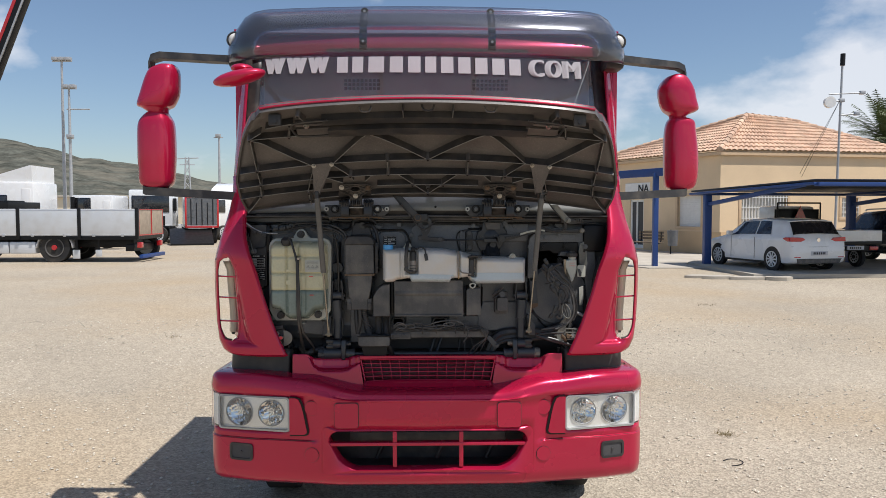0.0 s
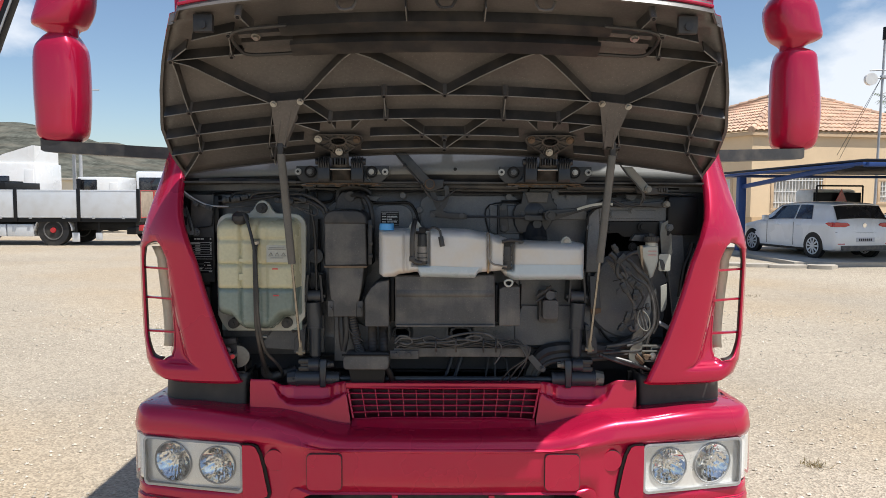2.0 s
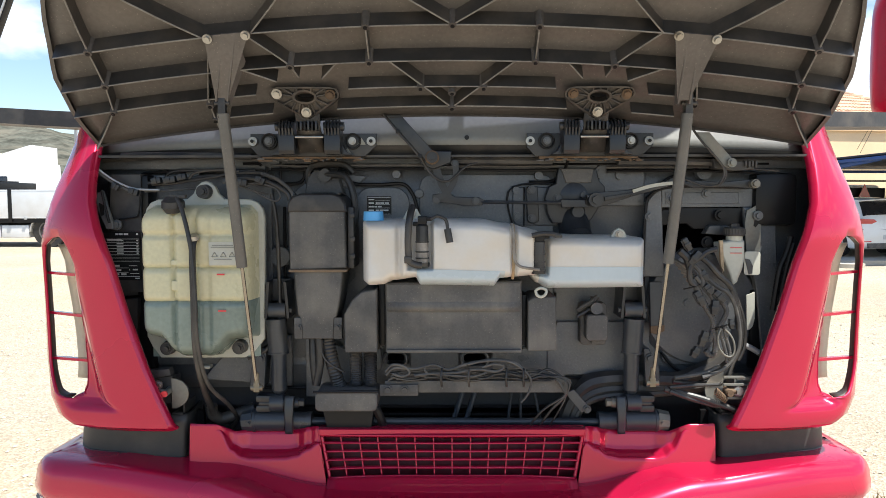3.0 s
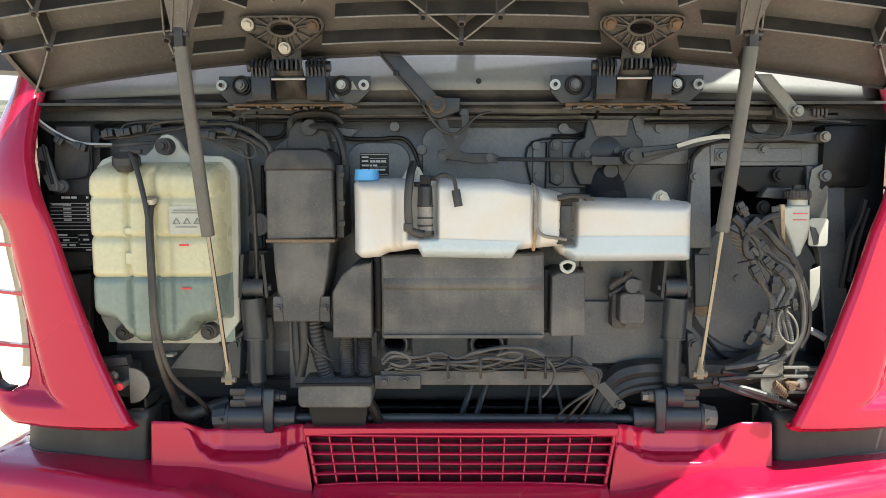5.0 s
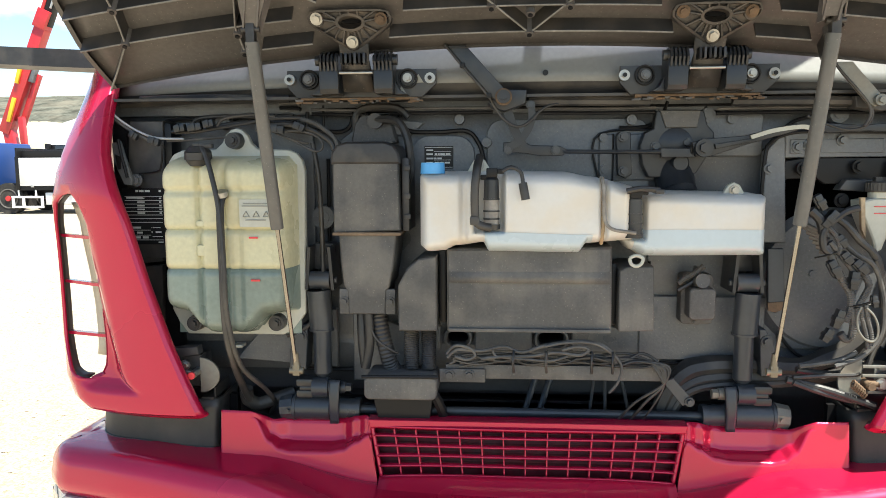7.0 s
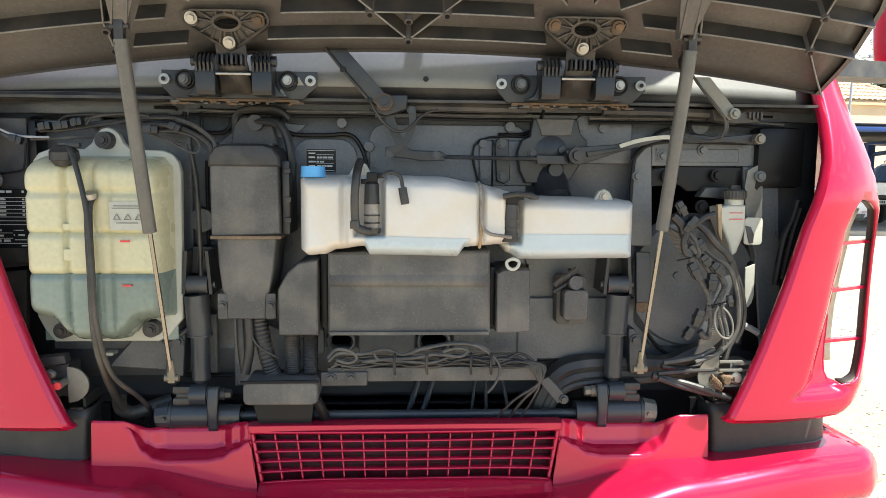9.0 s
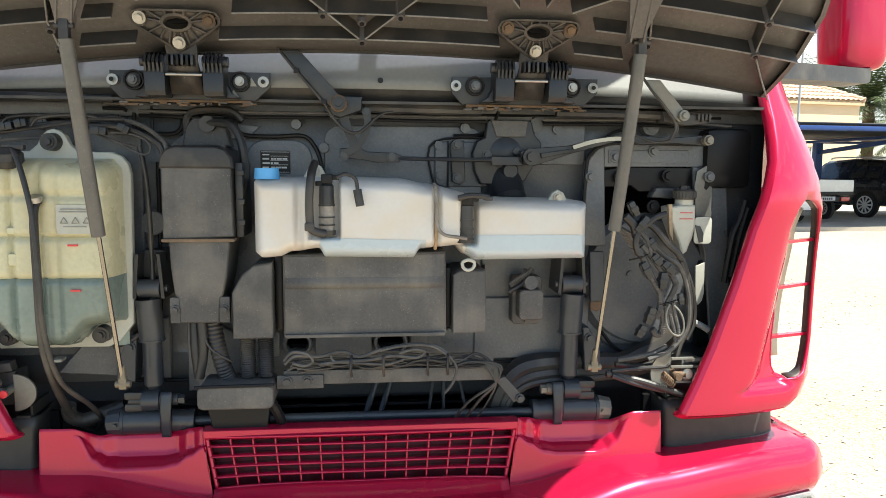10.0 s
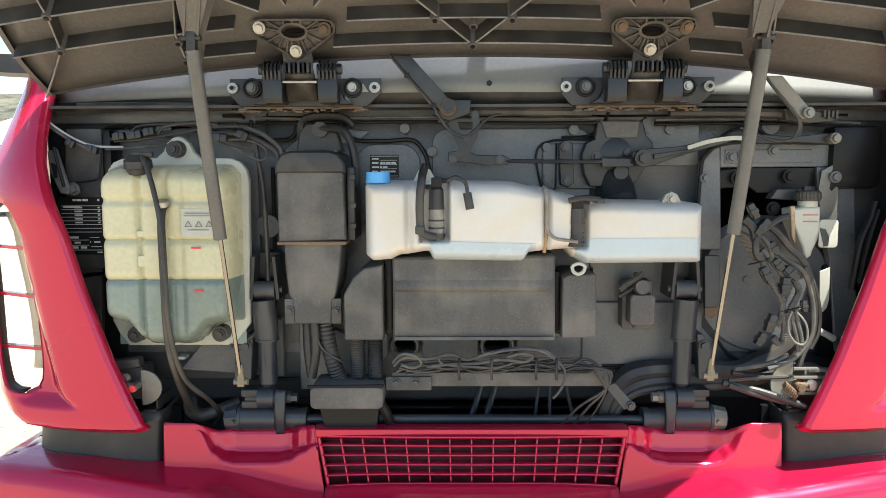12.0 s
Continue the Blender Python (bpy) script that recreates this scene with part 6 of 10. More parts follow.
heater = block("heater_intake", "dusty dark grey intake box with a sloped top", [
    ([(-0.313, 1.137), (-0.313, 1.25), (-0.290, 1.292), (-0.262, 1.316), (-0.218, 1.322), (-0.218, 1.137)], 0.205, 0.38)], DUCT)
for x in (-0.287, -0.243):
    bm = bm_new()
    tube(bm, [(x, 0.26, 1.14), (x, 0.26, 1.09), (x, 0.26, 1.03)], 0.0180, seg=14, n=24, ridges=0.09)
    part("pipe", bm, RUBBER, heater, "ribbed rubber pipe")
hb = block("heater_box", "long dusty dark grey plastic heater box", [
    ([(-0.194, 1.137), (-0.194, 1.34), (0.203, 1.345), (0.206, 1.140)], 0.212, 0.38)], DUCT, 0.012)
bm = bm_new()
grid(bm, lambda x, v: (x, 0.209 + 0.06 * v * v, 1.258 + 0.09 * v), spread(-0.188, 0.2, 8), spread(0, 1, 6))
thicken(part("upper_face", bm, DUCT, hb), 0.005, 0)
bm = bm_new()
box(bm, (-0.19, 0.202), (0.203, 0.215), (1.137, 1.146), 0.003)
part("bottom_lip", bm, DUCT, hb)
block("heater_side_box", "dusty dark grey plastic end box", [
    ([(0.222, 1.139), (0.222, 1.288), (0.24, 1.298), (0.303, 1.298), (0.306, 1.141)], 0.215, 0.38)], DUCT, 0.006)
bm = bm_new()
box(bm, (-0.215, -0.197), (0.25, 0.38), (1.15, 1.34), 0.004)
part("gap_filler", bm, STICKER, hb)
bm = bm_new()
box(bm, (0.207, 0.22), (0.25, 0.38), (1.15, 1.30), 0.004)
part("gap_filler", bm, STICKER, hb)
tr = block("wiring_tray", "dark grey sheet tray for pipes", [(rounded(-0.398, -0.218, 0.968, 1.026, 0.014), 0.185, 0.30)], DUCT, 0.008)
bm = bm_new()
tube(bm, [(-0.402, 0.183, 1.027), (-0.214, 0.183, 1.029)], 0.004, n=1)
slab(bm, [(-0.385, 0.968), (-0.23, 0.968), (-0.24, 0.90), (-0.37, 0.90)], 0.23, 0.30, 0.004)
tube(bm, [(-0.23, 0.23, 0.975), (-0.215, 0.24, 0.94), (-0.205, 0.26, 0.90)], 0.012, n=8, ridges=0.15)
part("lower_bin", bm, STICKER, tr)

# ---- washer tanks ----
STAIN = paint("brown_stain", (0.36, 0.27, 0.17), rough=0.6, vary=0.3, scale=25)
def dent(x, z, marks):
    """Share of a tank's depth left where folds and pump recesses press it in."""
    k = 1.0
    for xc, half, soft, z0, amount in marks:
        k -= amount * ease([(0, 1), (half, 1), (half + soft, 0)], abs(x - xc)) * ease([(z0 - 0.012, 0), (z0, 1)], z)
    return max(0.2, k)


W1_MARKS = ((-0.090, 0.030, 0.010, 1.392, 0.50), (-0.150, 0.002, 0.012, 1.30, 0.16), (0.176, 0.004, 0.008, 1.30, 0.30))
W2_MARKS = ((0.245, 0.026, 0.010, 1.372, 0.55),)


def bulge(bm, poly_fn, xs, y0, depth, marks, edge=0.03):
    """A rounded cushion between a lower and an upper edge given over x."""
    n = 30
    rows = []
    x0, x1 = xs[0], xs[-1]
    for x in xs:
        lo, hi = poly_fn(x)
        row = []
        for k in range(n + 1):
            t = k / n
            e = min(min(t, 1 - t) * (hi - lo), x - x0 + 0.001, x1 - x + 0.001) / edge
            e = min(1, e)
            row.append((x, y0 - depth * math.sqrt(max(0, 1 - (1 - e) ** 2)) * dent(x, lo + (hi - lo) * t, marks), lo + (hi - lo) * t))
        rows.append(row)
    vv = [[bm.verts.new(p) for p in r] for r in rows]
    for a, b in zip(vv, vv[1:]):
        for k in range(n):
            bm.faces.new((a[k], a[k + 1], b[k + 1], b[k]))
    # flat back
    back = [bm.verts.new((r[0].co.x, y0 + 0.06, r[0].co.z)) for r in vv] + [bm.verts.new((r[-1].co.x, y0 + 0.06, r[-1].co.z)) for r in vv[::-1]]
    bm.faces.new(back)
    m = len(vv)
    for i in range(m - 1):
        bm.faces.new((vv[i][0], vv[i + 1][0], back[i + 1], back[i]))
        bm.faces.new((vv[i][-1], vv[i + 1][-1], back[2 * m - 2 - i], back[2 * m - 1 - i]))


def w1(x):
    lo = ease([(-0.258, 1.345), (-0.235, 1.330), (-0.20, 1.333), (-0.17, 1.345), (-0.105, 1.353), (-0.09, 1.333), (0.12, 1.330), (0.14, 1.352), (0.25, 1.36)], x)
    hi = ease([(-0.258, 1.52), (-0.245, 1.527), (-0.12, 1.527), (-0.06, 1.528), (0.08, 1.525), (0.16, 1.512), (0.18, 1.508), (0.22, 1.498), (0.25, 1.49)], x)
    return lo, hi


def w2(x):
    lo = ease([(0.225, 1.362), (0.25, 1.335), (0.28, 1.320), (0.55, 1.322), (0.562, 1.326)], x)
    hi = ease([(0.225, 1.45), (0.25, 1.455), (0.27, 1.472), (0.29, 1.478), (0.52, 1.474), (0.562, 1.468)], x)
    return lo, hi


wt = tagged(new("washer_tank"), "milky white two-part washer tank with some blue fluid")
wt.parent = truck
bm = bm_new()
bulge(bm, w1, spread(-0.258, 0.25, 130), 0.25, 0.085, W1_MARKS)
part("tank_body", bm, WHITEP, wt, smooth=80)
bm = bm_new()
bulge(bm, w2, spread(0.225, 0.562, 80), 0.27, 0.075, W2_MARKS)
part("tank_body", bm, WHITEP, wt, smooth=80)


def fluid_sheet(fn, x0, x1, a, b, y0, depth, level, marks):
    """A skin just in front of a tank's wall, up to the fluid's level."""
    def f(u, t):
        lo, hi = fn(u)
        z = lo + 0.003 + (level(u) - lo - 0.003) * t
        e = min(1.0, min(z - lo, hi - z, u - x0 + 0.001, x1 - u + 0.001) / 0.03)
        return (u, y0 - depth * math.sqrt(max(0, 1 - (1 - e) ** 2)) * dent(u, z, marks) - 0.0014, z)

    bm = bm_new()
    grid(bm, f, spread(a, b, 90), spread(0, 1, 12))
    part("fluid_zone", bm, WASH, wt, "pale blue fluid showing through", smooth=80)


fluid_sheet(w1, -0.258, 0.25, -0.10, 0.150, 0.25, 0.085, lambda x: 1.383 - 0.004 * math.sin(x * 9), W1_MARKS)
fluid_sheet(w2, 0.225, 0.562, 0.250, 0.554, 0.27, 0.075, lambda x: 1.388, W2_MARKS)
bm = bm_new()
lo, hi = w1(0.176)
tube(bm, [(0.176, 0.215, hi), (0.176, 0.190, hi - 0.025), (0.176, 0.187, (lo + hi) / 2), (0.176, 0.190, lo + 0.03), (0.176, 0.215, lo)], 0.0045, seg=8)
part("moulded_seam", bm, STAIN, wt, "brown-stained seam")
bm = bm_new()
rod(bm, (-0.226, 0.215, 1.522), (-0.226, 0.215, 1.548), 0.030, 0.028, seg=28)
part("filler_cap", bm, BLUECAP, wt, "blue filler cap")
for xc, zc in ((-0.115, 1.545), (0.49, 1.483)):
    bm = bm_new()
    slab(bm, [(xc - 0.035, zc - 0.03), (xc - 0.014, zc + 0.008), (xc, zc + 0.015), (xc + 0.014, zc + 0.008), (xc + 0.035, zc - 0.03)], 0.245, 0.26, 0.004)
    part("ear", bm, FLANGE, wt)
    bm = bm_new()
    bolt(bm, (xc, 0.245, zc - 0.004), 0.008)
    part("bolt", bm, STEEL, wt)
bm = bm_new()
tube(bm, [(0.240, 0.19, 1.322), (0.243, 0.188, 1.309), (0.255, 0.188, 1.303), (0.267, 0.188, 1.309), (0.270, 0.19, 1.322), (0.255, 0.19, 1.328), (0.240, 0.19, 1.322)], 0.0042)
part("drain_loop", bm, FLANGE, wt)
# pumps
PUMP = paint("dirty_pump_plastic", (0.27, 0.25, 0.225), rough=0.5, vary=0.25, scale=30, dirt=(0.10, 0.08, 0.06), dirt_amount=0.6, dirt_scale=22)
for xc, z0, z1, mt in ((-0.085, 1.395, 1.525, PUMP), (0.247, 1.375, 1.475, LINK)):
    h = z1 - z0
    bm = bm_new()
    rod(bm, (xc, 0.182, z0 + 0.50 * h), (xc, 0.182, z0 + 0.86 * h), 0.0185, 0.017, seg=20)
    rod(bm, (xc, 0.182, z0 + 0.86 * h), (xc, 0.182, z0 + 0.93 * h), 0.017, 0.011, seg=20)
    pump = part("washer_pump", bm, LINK, wt, "small black washer pump")
    bm = bm_new()
    rod(bm, (xc, 0.182, z0 + 0.05 * h), (xc, 0.182, z0 + 0.52 * h), 0.0178, seg=20)
    part("pump_body", bm, mt, pump)
    for f in (0.16, 0.30, 0.515):
        bm = bm_new()
        rod(bm, (xc, 0.182, z0 + f * h - 0.002), (xc, 0.182, z0 + f * h + 0.002), 0.0194, seg=20)
        part("band", bm, LINK if mt is PUMP else BLACK, pump)
    bm = bm_new()
    rod(bm, (xc, 0.182, z0 - 0.004), (xc, 0.182, z0 + 0.06 * h), 0.0205, 0.0215, seg=20)
    part("pump_foot", bm, LINK, pump)
    bm = bm_new()
    box(bm, (xc - 0.012, xc + 0.014), (0.166, 0.196), (z1 - 0.012, z1 + 0.010), 0.003)
    box(bm, (xc + 0.010, xc + 0.030), (0.172, 0.190), (z1 - 0.004, z1 + 0.008), 0.003)
    box(bm, (xc - 0.026, xc - 0.008), (0.174, 0.190), (z1 - 0.018, z1 - 0.006), 0.003)
    part("pump_plug", bm, STICKER, pump)
bm = bm_new()
tube(bm, [(-0.113, 0.20, 1.56), (-0.118, 0.155, 1.535), (-0.123, 0.145, 1.48), (-0.122, 0.145, 1.425), (-0.118, 0.142, 1.408), (-0.100, 0.14, 1.400), (-0.085, 0.14, 1.398)], 0.0098, seg=12)
box(bm, (-0.134, -0.112), (0.132, 0.156), (1.404, 1.424), 0.004)
part("pump_hose", bm, RUBBER, wt)
bm = bm_new()
tube(bm, [(0.17, 0.19, 1.512), (0.172, 0.158, 1.49), (0.175, 0.155, 1.42), (0.19, 0.15, 1.395), (0.225, 0.145, 1.388), (0.245, 0.145, 1.385)], 0.0042, seg=8)
part("pump_hose", bm, PUMP, wt, "brown-stained clear hose")
bm = bm_new()
tube(bm, [(-0.06, 0.15, 1.527), (-0.04, 0.15, 1.536), (-0.018, 0.15, 1.525), (-0.012, 0.148, 1.50), (-0.008, 0.145, 1.478)], 0.0045, seg=8)
rod(bm, (-0.013, 0.147, 1.50), (-0.006, 0.143, 1.462), 0.010)
part("loose_plug", bm, RUBBER, wt, "loose black electrical plug")
bm = bm_new()
tube(bm, [(0.225, 0.16, 1.48), (0.26, 0.16, 1.486), (0.30, 0.17, 1.482)], 0.007)
box(bm, (0.29, 0.31), (0.16, 0.2), (1.474, 1.484), 0.002)
part("plug", bm, RUBBER, wt)

# ---- cab dampers with their lower mounts, and the torsion bar ----
DY = 0.30
for s, xc in ((-1, -0.527), (1, 0.546)):
    dm = tagged(new("cab_damper"), "blue-grey cab shock absorber with bushed mounts")
    dm.parent = truck
    bm = bm_new()
    rod(bm, (xc, DY, 1.118), (xc + s * 0.006, DY, 1.222), 0.0305, seg=28)
    rod(bm, (xc, DY, 1.116), (xc, DY, 1.121), 0.0325, seg=28)
    part("upper_tube", bm, DAMP, dm)
    bm = bm_new()
    rod(bm, (xc - s * 0.001, DY, 1.004), (xc, DY, 1.117), 0.0235, seg=28)
    rod(bm, (xc - s * 0.001, DY, 0.992), (xc - s * 0.001, DY, 1.004), 0.014, 0.0235, seg=28)
    part("lower_tube", bm, DAMP, dm)
    bm = bm_new()
    rod(bm, (xc - 0.026, DY, 1.248), (xc + 0.026, DY, 1.248), 0.023, seg=24)
    rod(bm, (xc - 0.043, DY, 1.248), (xc + 0.043, DY, 1.248), 0.009, seg=6)
    part("bush", bm, DAMP, dm)
    bm = bm_new()
    for d in (-0.034, 0.034):
        slab(bm, [(xc + d - 0.004, 1.225), (xc + d + 0.004, 1.225), (xc + d * 0.75 + 0.004, 1.335), (xc + d * 0.75 - 0.004, 1.335)], 0.285, 0.385)
    slab(bm, rounded(xc - 0.032, xc + 0.032, 1.27, 1.34, 0.012), 0.34, 0.385, 0.003)
    bolt(bm, (xc, 0.34, 1.32), 0.010)
    part("upper_bracket", bm, LINK, dm)
    # pivot at the damper's foot: bolt head, eye and a split outer sleeve
    bm = bm_new()
    rod(bm, (xc - s * 0.018, DY - 0.01, 0.966), (xc + s * 0.024, DY - 0.01, 0.966), 0.0265, seg=24)
    rod(bm, (xc - s * 0.032, DY - 0.01, 0.966), (xc - s * 0.018, DY - 0.01, 0.966), 0.021, seg=24)
    part("pivot_eye", bm, DAMP, dm)
    bm = bm_new()
    rod(bm, (xc - s * 0.078, DY - 0.01, 0.966), (xc - s * 0.062, DY - 0.01, 0.966), 0.0125, seg=6)
    rod(bm, (xc - s * 0.062, DY - 0.01, 0.966), (xc - s * 0.03, DY - 0.01, 0.966), 0.015, seg=18)
    part("pivot_bolt", bm, DAMP if s < 0 else ZINC, dm)
    bm = bm_new()
    for h in (-1, 1):
        box(bm, (min(xc + s * 0.020, xc + s * 0.066), max(xc + s * 0.020, xc + s * 0.066)), (DY - 0.028, DY + 0.02), (0.966 + h * 0.015 - 0.0105, 0.966 + h * 0.015 + 0.0105), 0.007)
    rod(bm, (xc + s * 0.02, DY - 0.012, 0.966), (xc + s * 0.056, DY - 0.012, 0.966), 0.014, seg=14)
    part("pivot_sleeve", bm, LINK, dm)
    # lever clamped round the torsion bush
    bm = bm_new()
    grid(bm, lambda k, v: (xc - s * (0.052 - 0.028 * k - 0.006 * v * (1 - k)), DY - 0.034 - 0.010 * math.sin(math.pi * min(1, v * 1.05)), 0.992 - 0.116 * v), [0, 0.25, 0.5, 0.75, 1], spread(0, 1, 12))
    thicken(part("link_arm", bm, DAMP, dm, smooth=50), 0.012, -1)
    bm = bm_new()
    rod(bm, (xc - s * 0.020, DY, 0.909), (xc + s * 0.074, DY, 0.909), 0.0335, seg=32)
    rod(bm, (xc - s * 0.084, DY, 0.906), (xc - s * 0.02, DY, 0.909), 0.026, 0.0305, seg=32)
    rod(bm, (xc - s * 0.100, DY, 0.906), (xc - s * 0.084, DY, 0.906), 0.0285, seg=32)
    rod(bm, (xc + s * 0.070, DY, 0.909), (xc + s * 0.078, DY, 0.909), 0.0355, seg=32)
    part("torsion_bush", bm, DAMP, dm)
    bm = bm_new()
    rod(bm, (xc + s * 0.078, DY, 0.909), (xc + s * 0.112, DY, 0.906), 0.0345, 0.030, seg=10)
    bolt(bm, (xc + s * 0.088, DY - 0.027, 0.909), 0.005)
    part("end_cap", bm, DAMP if s < 0 else ZINC, dm, "" if s < 0 else "dusty zinc end cap")
    # strut foot beside the damper
    bm = bm_new()
    slab(bm, [(xc + s * 0.036, 1.13), (xc + s * 0.052, 1.13), (xc + s * 0.085, 1.07), (xc + s * 0.09, 1.01), (xc + s * 0.045, 1.01)], 0.30, 0.385, 0.004)
    bolt(bm, (xc + s * 0.055, 0.30, 1.10), 0.010)
    part("foot", bm, DAMP, dm)
bm = bm_new()
rod(bm, (-0.45, DY, 0.905), (0.46, DY, 0.903), 0.0120, seg=18)
part("torsion_bar", bm, DAMP, truck, "blue-grey torsion bar above the grille")

# ---- wiper linkage ----
wl = tagged(new("wiper_linkage"), "grey wiper linkage across the wall")
wl.parent = truck
# ---- plates and stickers ----
bm = bm_new()
slab(bm, [(-1.06, 1.30), (-0.94, 1.30), (-0.94, 1.66), (-1.03, 1.66)], 0.322, 0.36, 0.004)
part("plate_carrier", bm, BLACK, truck, "black panel carrying the type plate")

# ---- cab locks at both lower corners ----
for s, x in ((-1, -0.83), (1, 0.80)):
    lk = tagged(new("hood_lock"), "zinc-plated lock plate with a red-tipped pin")
    lk.parent = truck
    bm = bm_new()
    n = 18
    pts = [(x + 0.050 * math.cos(a), 1.01 + 0.045 * math.sin(a)) for a in [(-0.5 + k / n) * math.pi for k in range(n + 1)]] if s < 0 else [(x - 0.053 * math.cos(a), 1.02 + 0.055 * math.sin(a)) for a in [(-0.5 + k / n) * math.pi for k in range(n + 1)]]
    slab(bm, pts if s > 0 else pts[::-1], 0.232, 0.238)
    part("plate", bm, ZINC, lk)
    bm = bm_new()
    rod(bm, (x + s * 0.008, 0.20, 1.018), (x + s * 0.008, 0.26, 1.02), 0.010)
    rod(bm, (x + s * 0.005, 0.215, 1.02), (x + s * 0.03, 0.215, 1.02), 0.008)
    part("pin", bm, RUST if s > 0 else STEEL, lk)
    bm = bm_new()
    rod(bm, (x + s * 0.008, 0.199, 1.018), (x + s * 0.008, 0.193, 1.018), 0.009)
    part("tip", bm, REDMARK if s < 0 else RUST, lk)
    bm = bm_new()
    if s < 0:
        box(bm, (-0.94, -0.835), (0.255, 0.33), (0.975, 1.055), 0.01)
        bolt(bm, (-0.90, 0.255, 1.015), 0.010)
    else:
        box(bm, (0.835, 0.89), (0.22, 0.235), (1.052, 1.06))
        box(bm, (0.835, 0.885), (0.22, 0.235), (1.035, 1.041))
        bolt(bm, (0.86, 0.23, 1.015), 0.010)
        box(bm, (0.84, 0.90), (0.255, 0.33), (0.99, 1.05), 0.01)
    part("carrier", bm, BLACK if s < 0 else ZINC, lk)

# ---- clutch fluid reservoir and corner wiring ----
res = tagged(new("fluid_reservoir"), "cloudy plastic fluid reservoir with a black cap")
res.parent = truck
bm = bm_new()
slab(bm, [(0.797, 1.452), (0.826, 1.458), (0.868, 1.458), (0.870, 1.405), (0.862, 1.375), (0.850, 1.335), (0.836, 1.325), (0.826, 1.36), (0.80, 1.42)], 0.27, 0.33, 0.009)
rod(bm, (0.846, 0.295, 1.458), (0.846, 0.295, 1.472), 0.024, seg=24)
part("reservoir_body", bm, FLANGE, res)
bm = bm_new()
rod(bm, (0.846, 0.295, 1.472), (0.846, 0.295, 1.476), 0.0285, 0.030, seg=28)
rod(bm, (0.846, 0.295, 1.476), (0.846, 0.295, 1.494), 0.030, 0.0295, seg=28)
rod(bm, (0.846, 0.295, 1.494), (0.846, 0.295, 1.498), 0.0295, 0.025, seg=28)
rod(bm, (0.846, 0.295, 1.498), (0.846, 0.295, 1.508), 0.015, 0.014, seg=6)
for k in range(24):
    a = k * math.pi / 12
    rod(bm, (0.846 + 0.030 * math.cos(a), 0.295 + 0.030 * math.sin(a), 1.477), (0.846 + 0.0295 * math.cos(a), 0.295 + 0.0295 * math.sin(a), 1.493), 0.0016, seg=5)
part("reservoir_cap", bm, RUBBER, res)
for z in (1.438, 1.422):
    bm = bm_new()
    box(bm, (0.825, 0.86), (0.268, 0.272), (z - 0.001, z + 0.001))
    part("level_mark", bm, REDMARK, res)
for tag, pts, r, mt in (
    ("cable", [(0.66, 0.26, 1.04), (0.74, 0.26, 1.03), (0.80, 0.25, 1.045), (0.83, 0.25, 1.07)], 0.008, RUBBER),
    ("cable", [(0.63, 0.24, 1.02), (0.72, 0.23, 1.0), (0.80, 0.22, 0.975), (0.83, 0.22, 0.965)], 0.009, RUBBER),
    ("cable", [(-0.96, 0.34, 1.63), (-0.90, 0.34, 1.635), (-0.84, 0.34, 1.64), (-0.74, 0.35, 1.655), (-0.62, 0.35, 1.655), (-0.54, 0.35, 1.63)], 0.006, RUBBER),
    ("cable", [(-0.88, 0.35, 1.64), (-0.86, 0.35, 1.665), (-0.80, 0.35, 1.672), (-0.70, 0.35, 1.67), (-0.60, 0.35, 1.672)], 0.005, RUBBER),
    ("cable", [(-0.66, 0.33, 1.65), (-0.60, 0.32, 1.635), (-0.53, 0.31, 1.625), (-0.48, 0.32, 1.60), (-0.47, 0.33, 1.57)], 0.008, RUBBER),
    ("cable", [(-0.54, 0.30, 1.60), (-0.525, 0.30, 1.50), (-0.52, 0.30, 1.30), (-0.525, 0.30, 1.20), (-0.56, 0.30, 1.13), (-0.62, 0.30, 1.10)], 0.006, RUBBER),
):
    bm = bm_new()
    tube(bm, pts, r, seg=10)
    part(tag, bm, mt, truck, "pale clear cable" if mt is FLANGE else "")
# cable loom lying on the cross rail
rng = random.Random(5)
for k in range(10):
    bm = bm_new()
    z0 = 1.048 + 0.018 * rng.random()
    pts = []
    x = -0.20 + 0.06 * rng.random()
    while x < 0.30:
        pts.append((x, 0.228 + 0.02 * rng.random(), z0 + 0.008 * math.sin(x * (13 + 3 * k) + k) + 0.010 * rng.random()))
        x += 0.05
    pts += [(0.31 + 0.004 * k, 0.225, 1.052), (0.335, 0.222, 1.01), (0.325 - 0.008 * k, 0.23, 0.96), (0.30 - 0.010 * k, 0.26, 0.90)][: 4 if k % 3 == 1 else 2]
    tube(bm, pts, 0.0024 + 0.0022 * rng.random(), seg=7, n=5)
    part("loom_cable", bm, RUBBER, truck)
for x in (-0.03, 0.05, 0.16, 0.21):
    bm = bm_new()
    tube(bm, [(x, 0.215, 1.035), (x - 0.002, 0.205, 1.06), (x, 0.215, 1.085), (x, 0.24, 1.08)], 0.0035, seg=6)
    part("cable_tie", bm, RUBBER, truck)
bm = bm_new()
slab(bm, [(0.335, 1.01), (0.36, 1.02), (0.41, 0.965), (0.385, 0.95)], 0.235, 0.245, 0.002)
bolt(bm, (0.40, 0.235, 0.962), 0.008)
part("cable_bracket", bm, DAMP, truck)
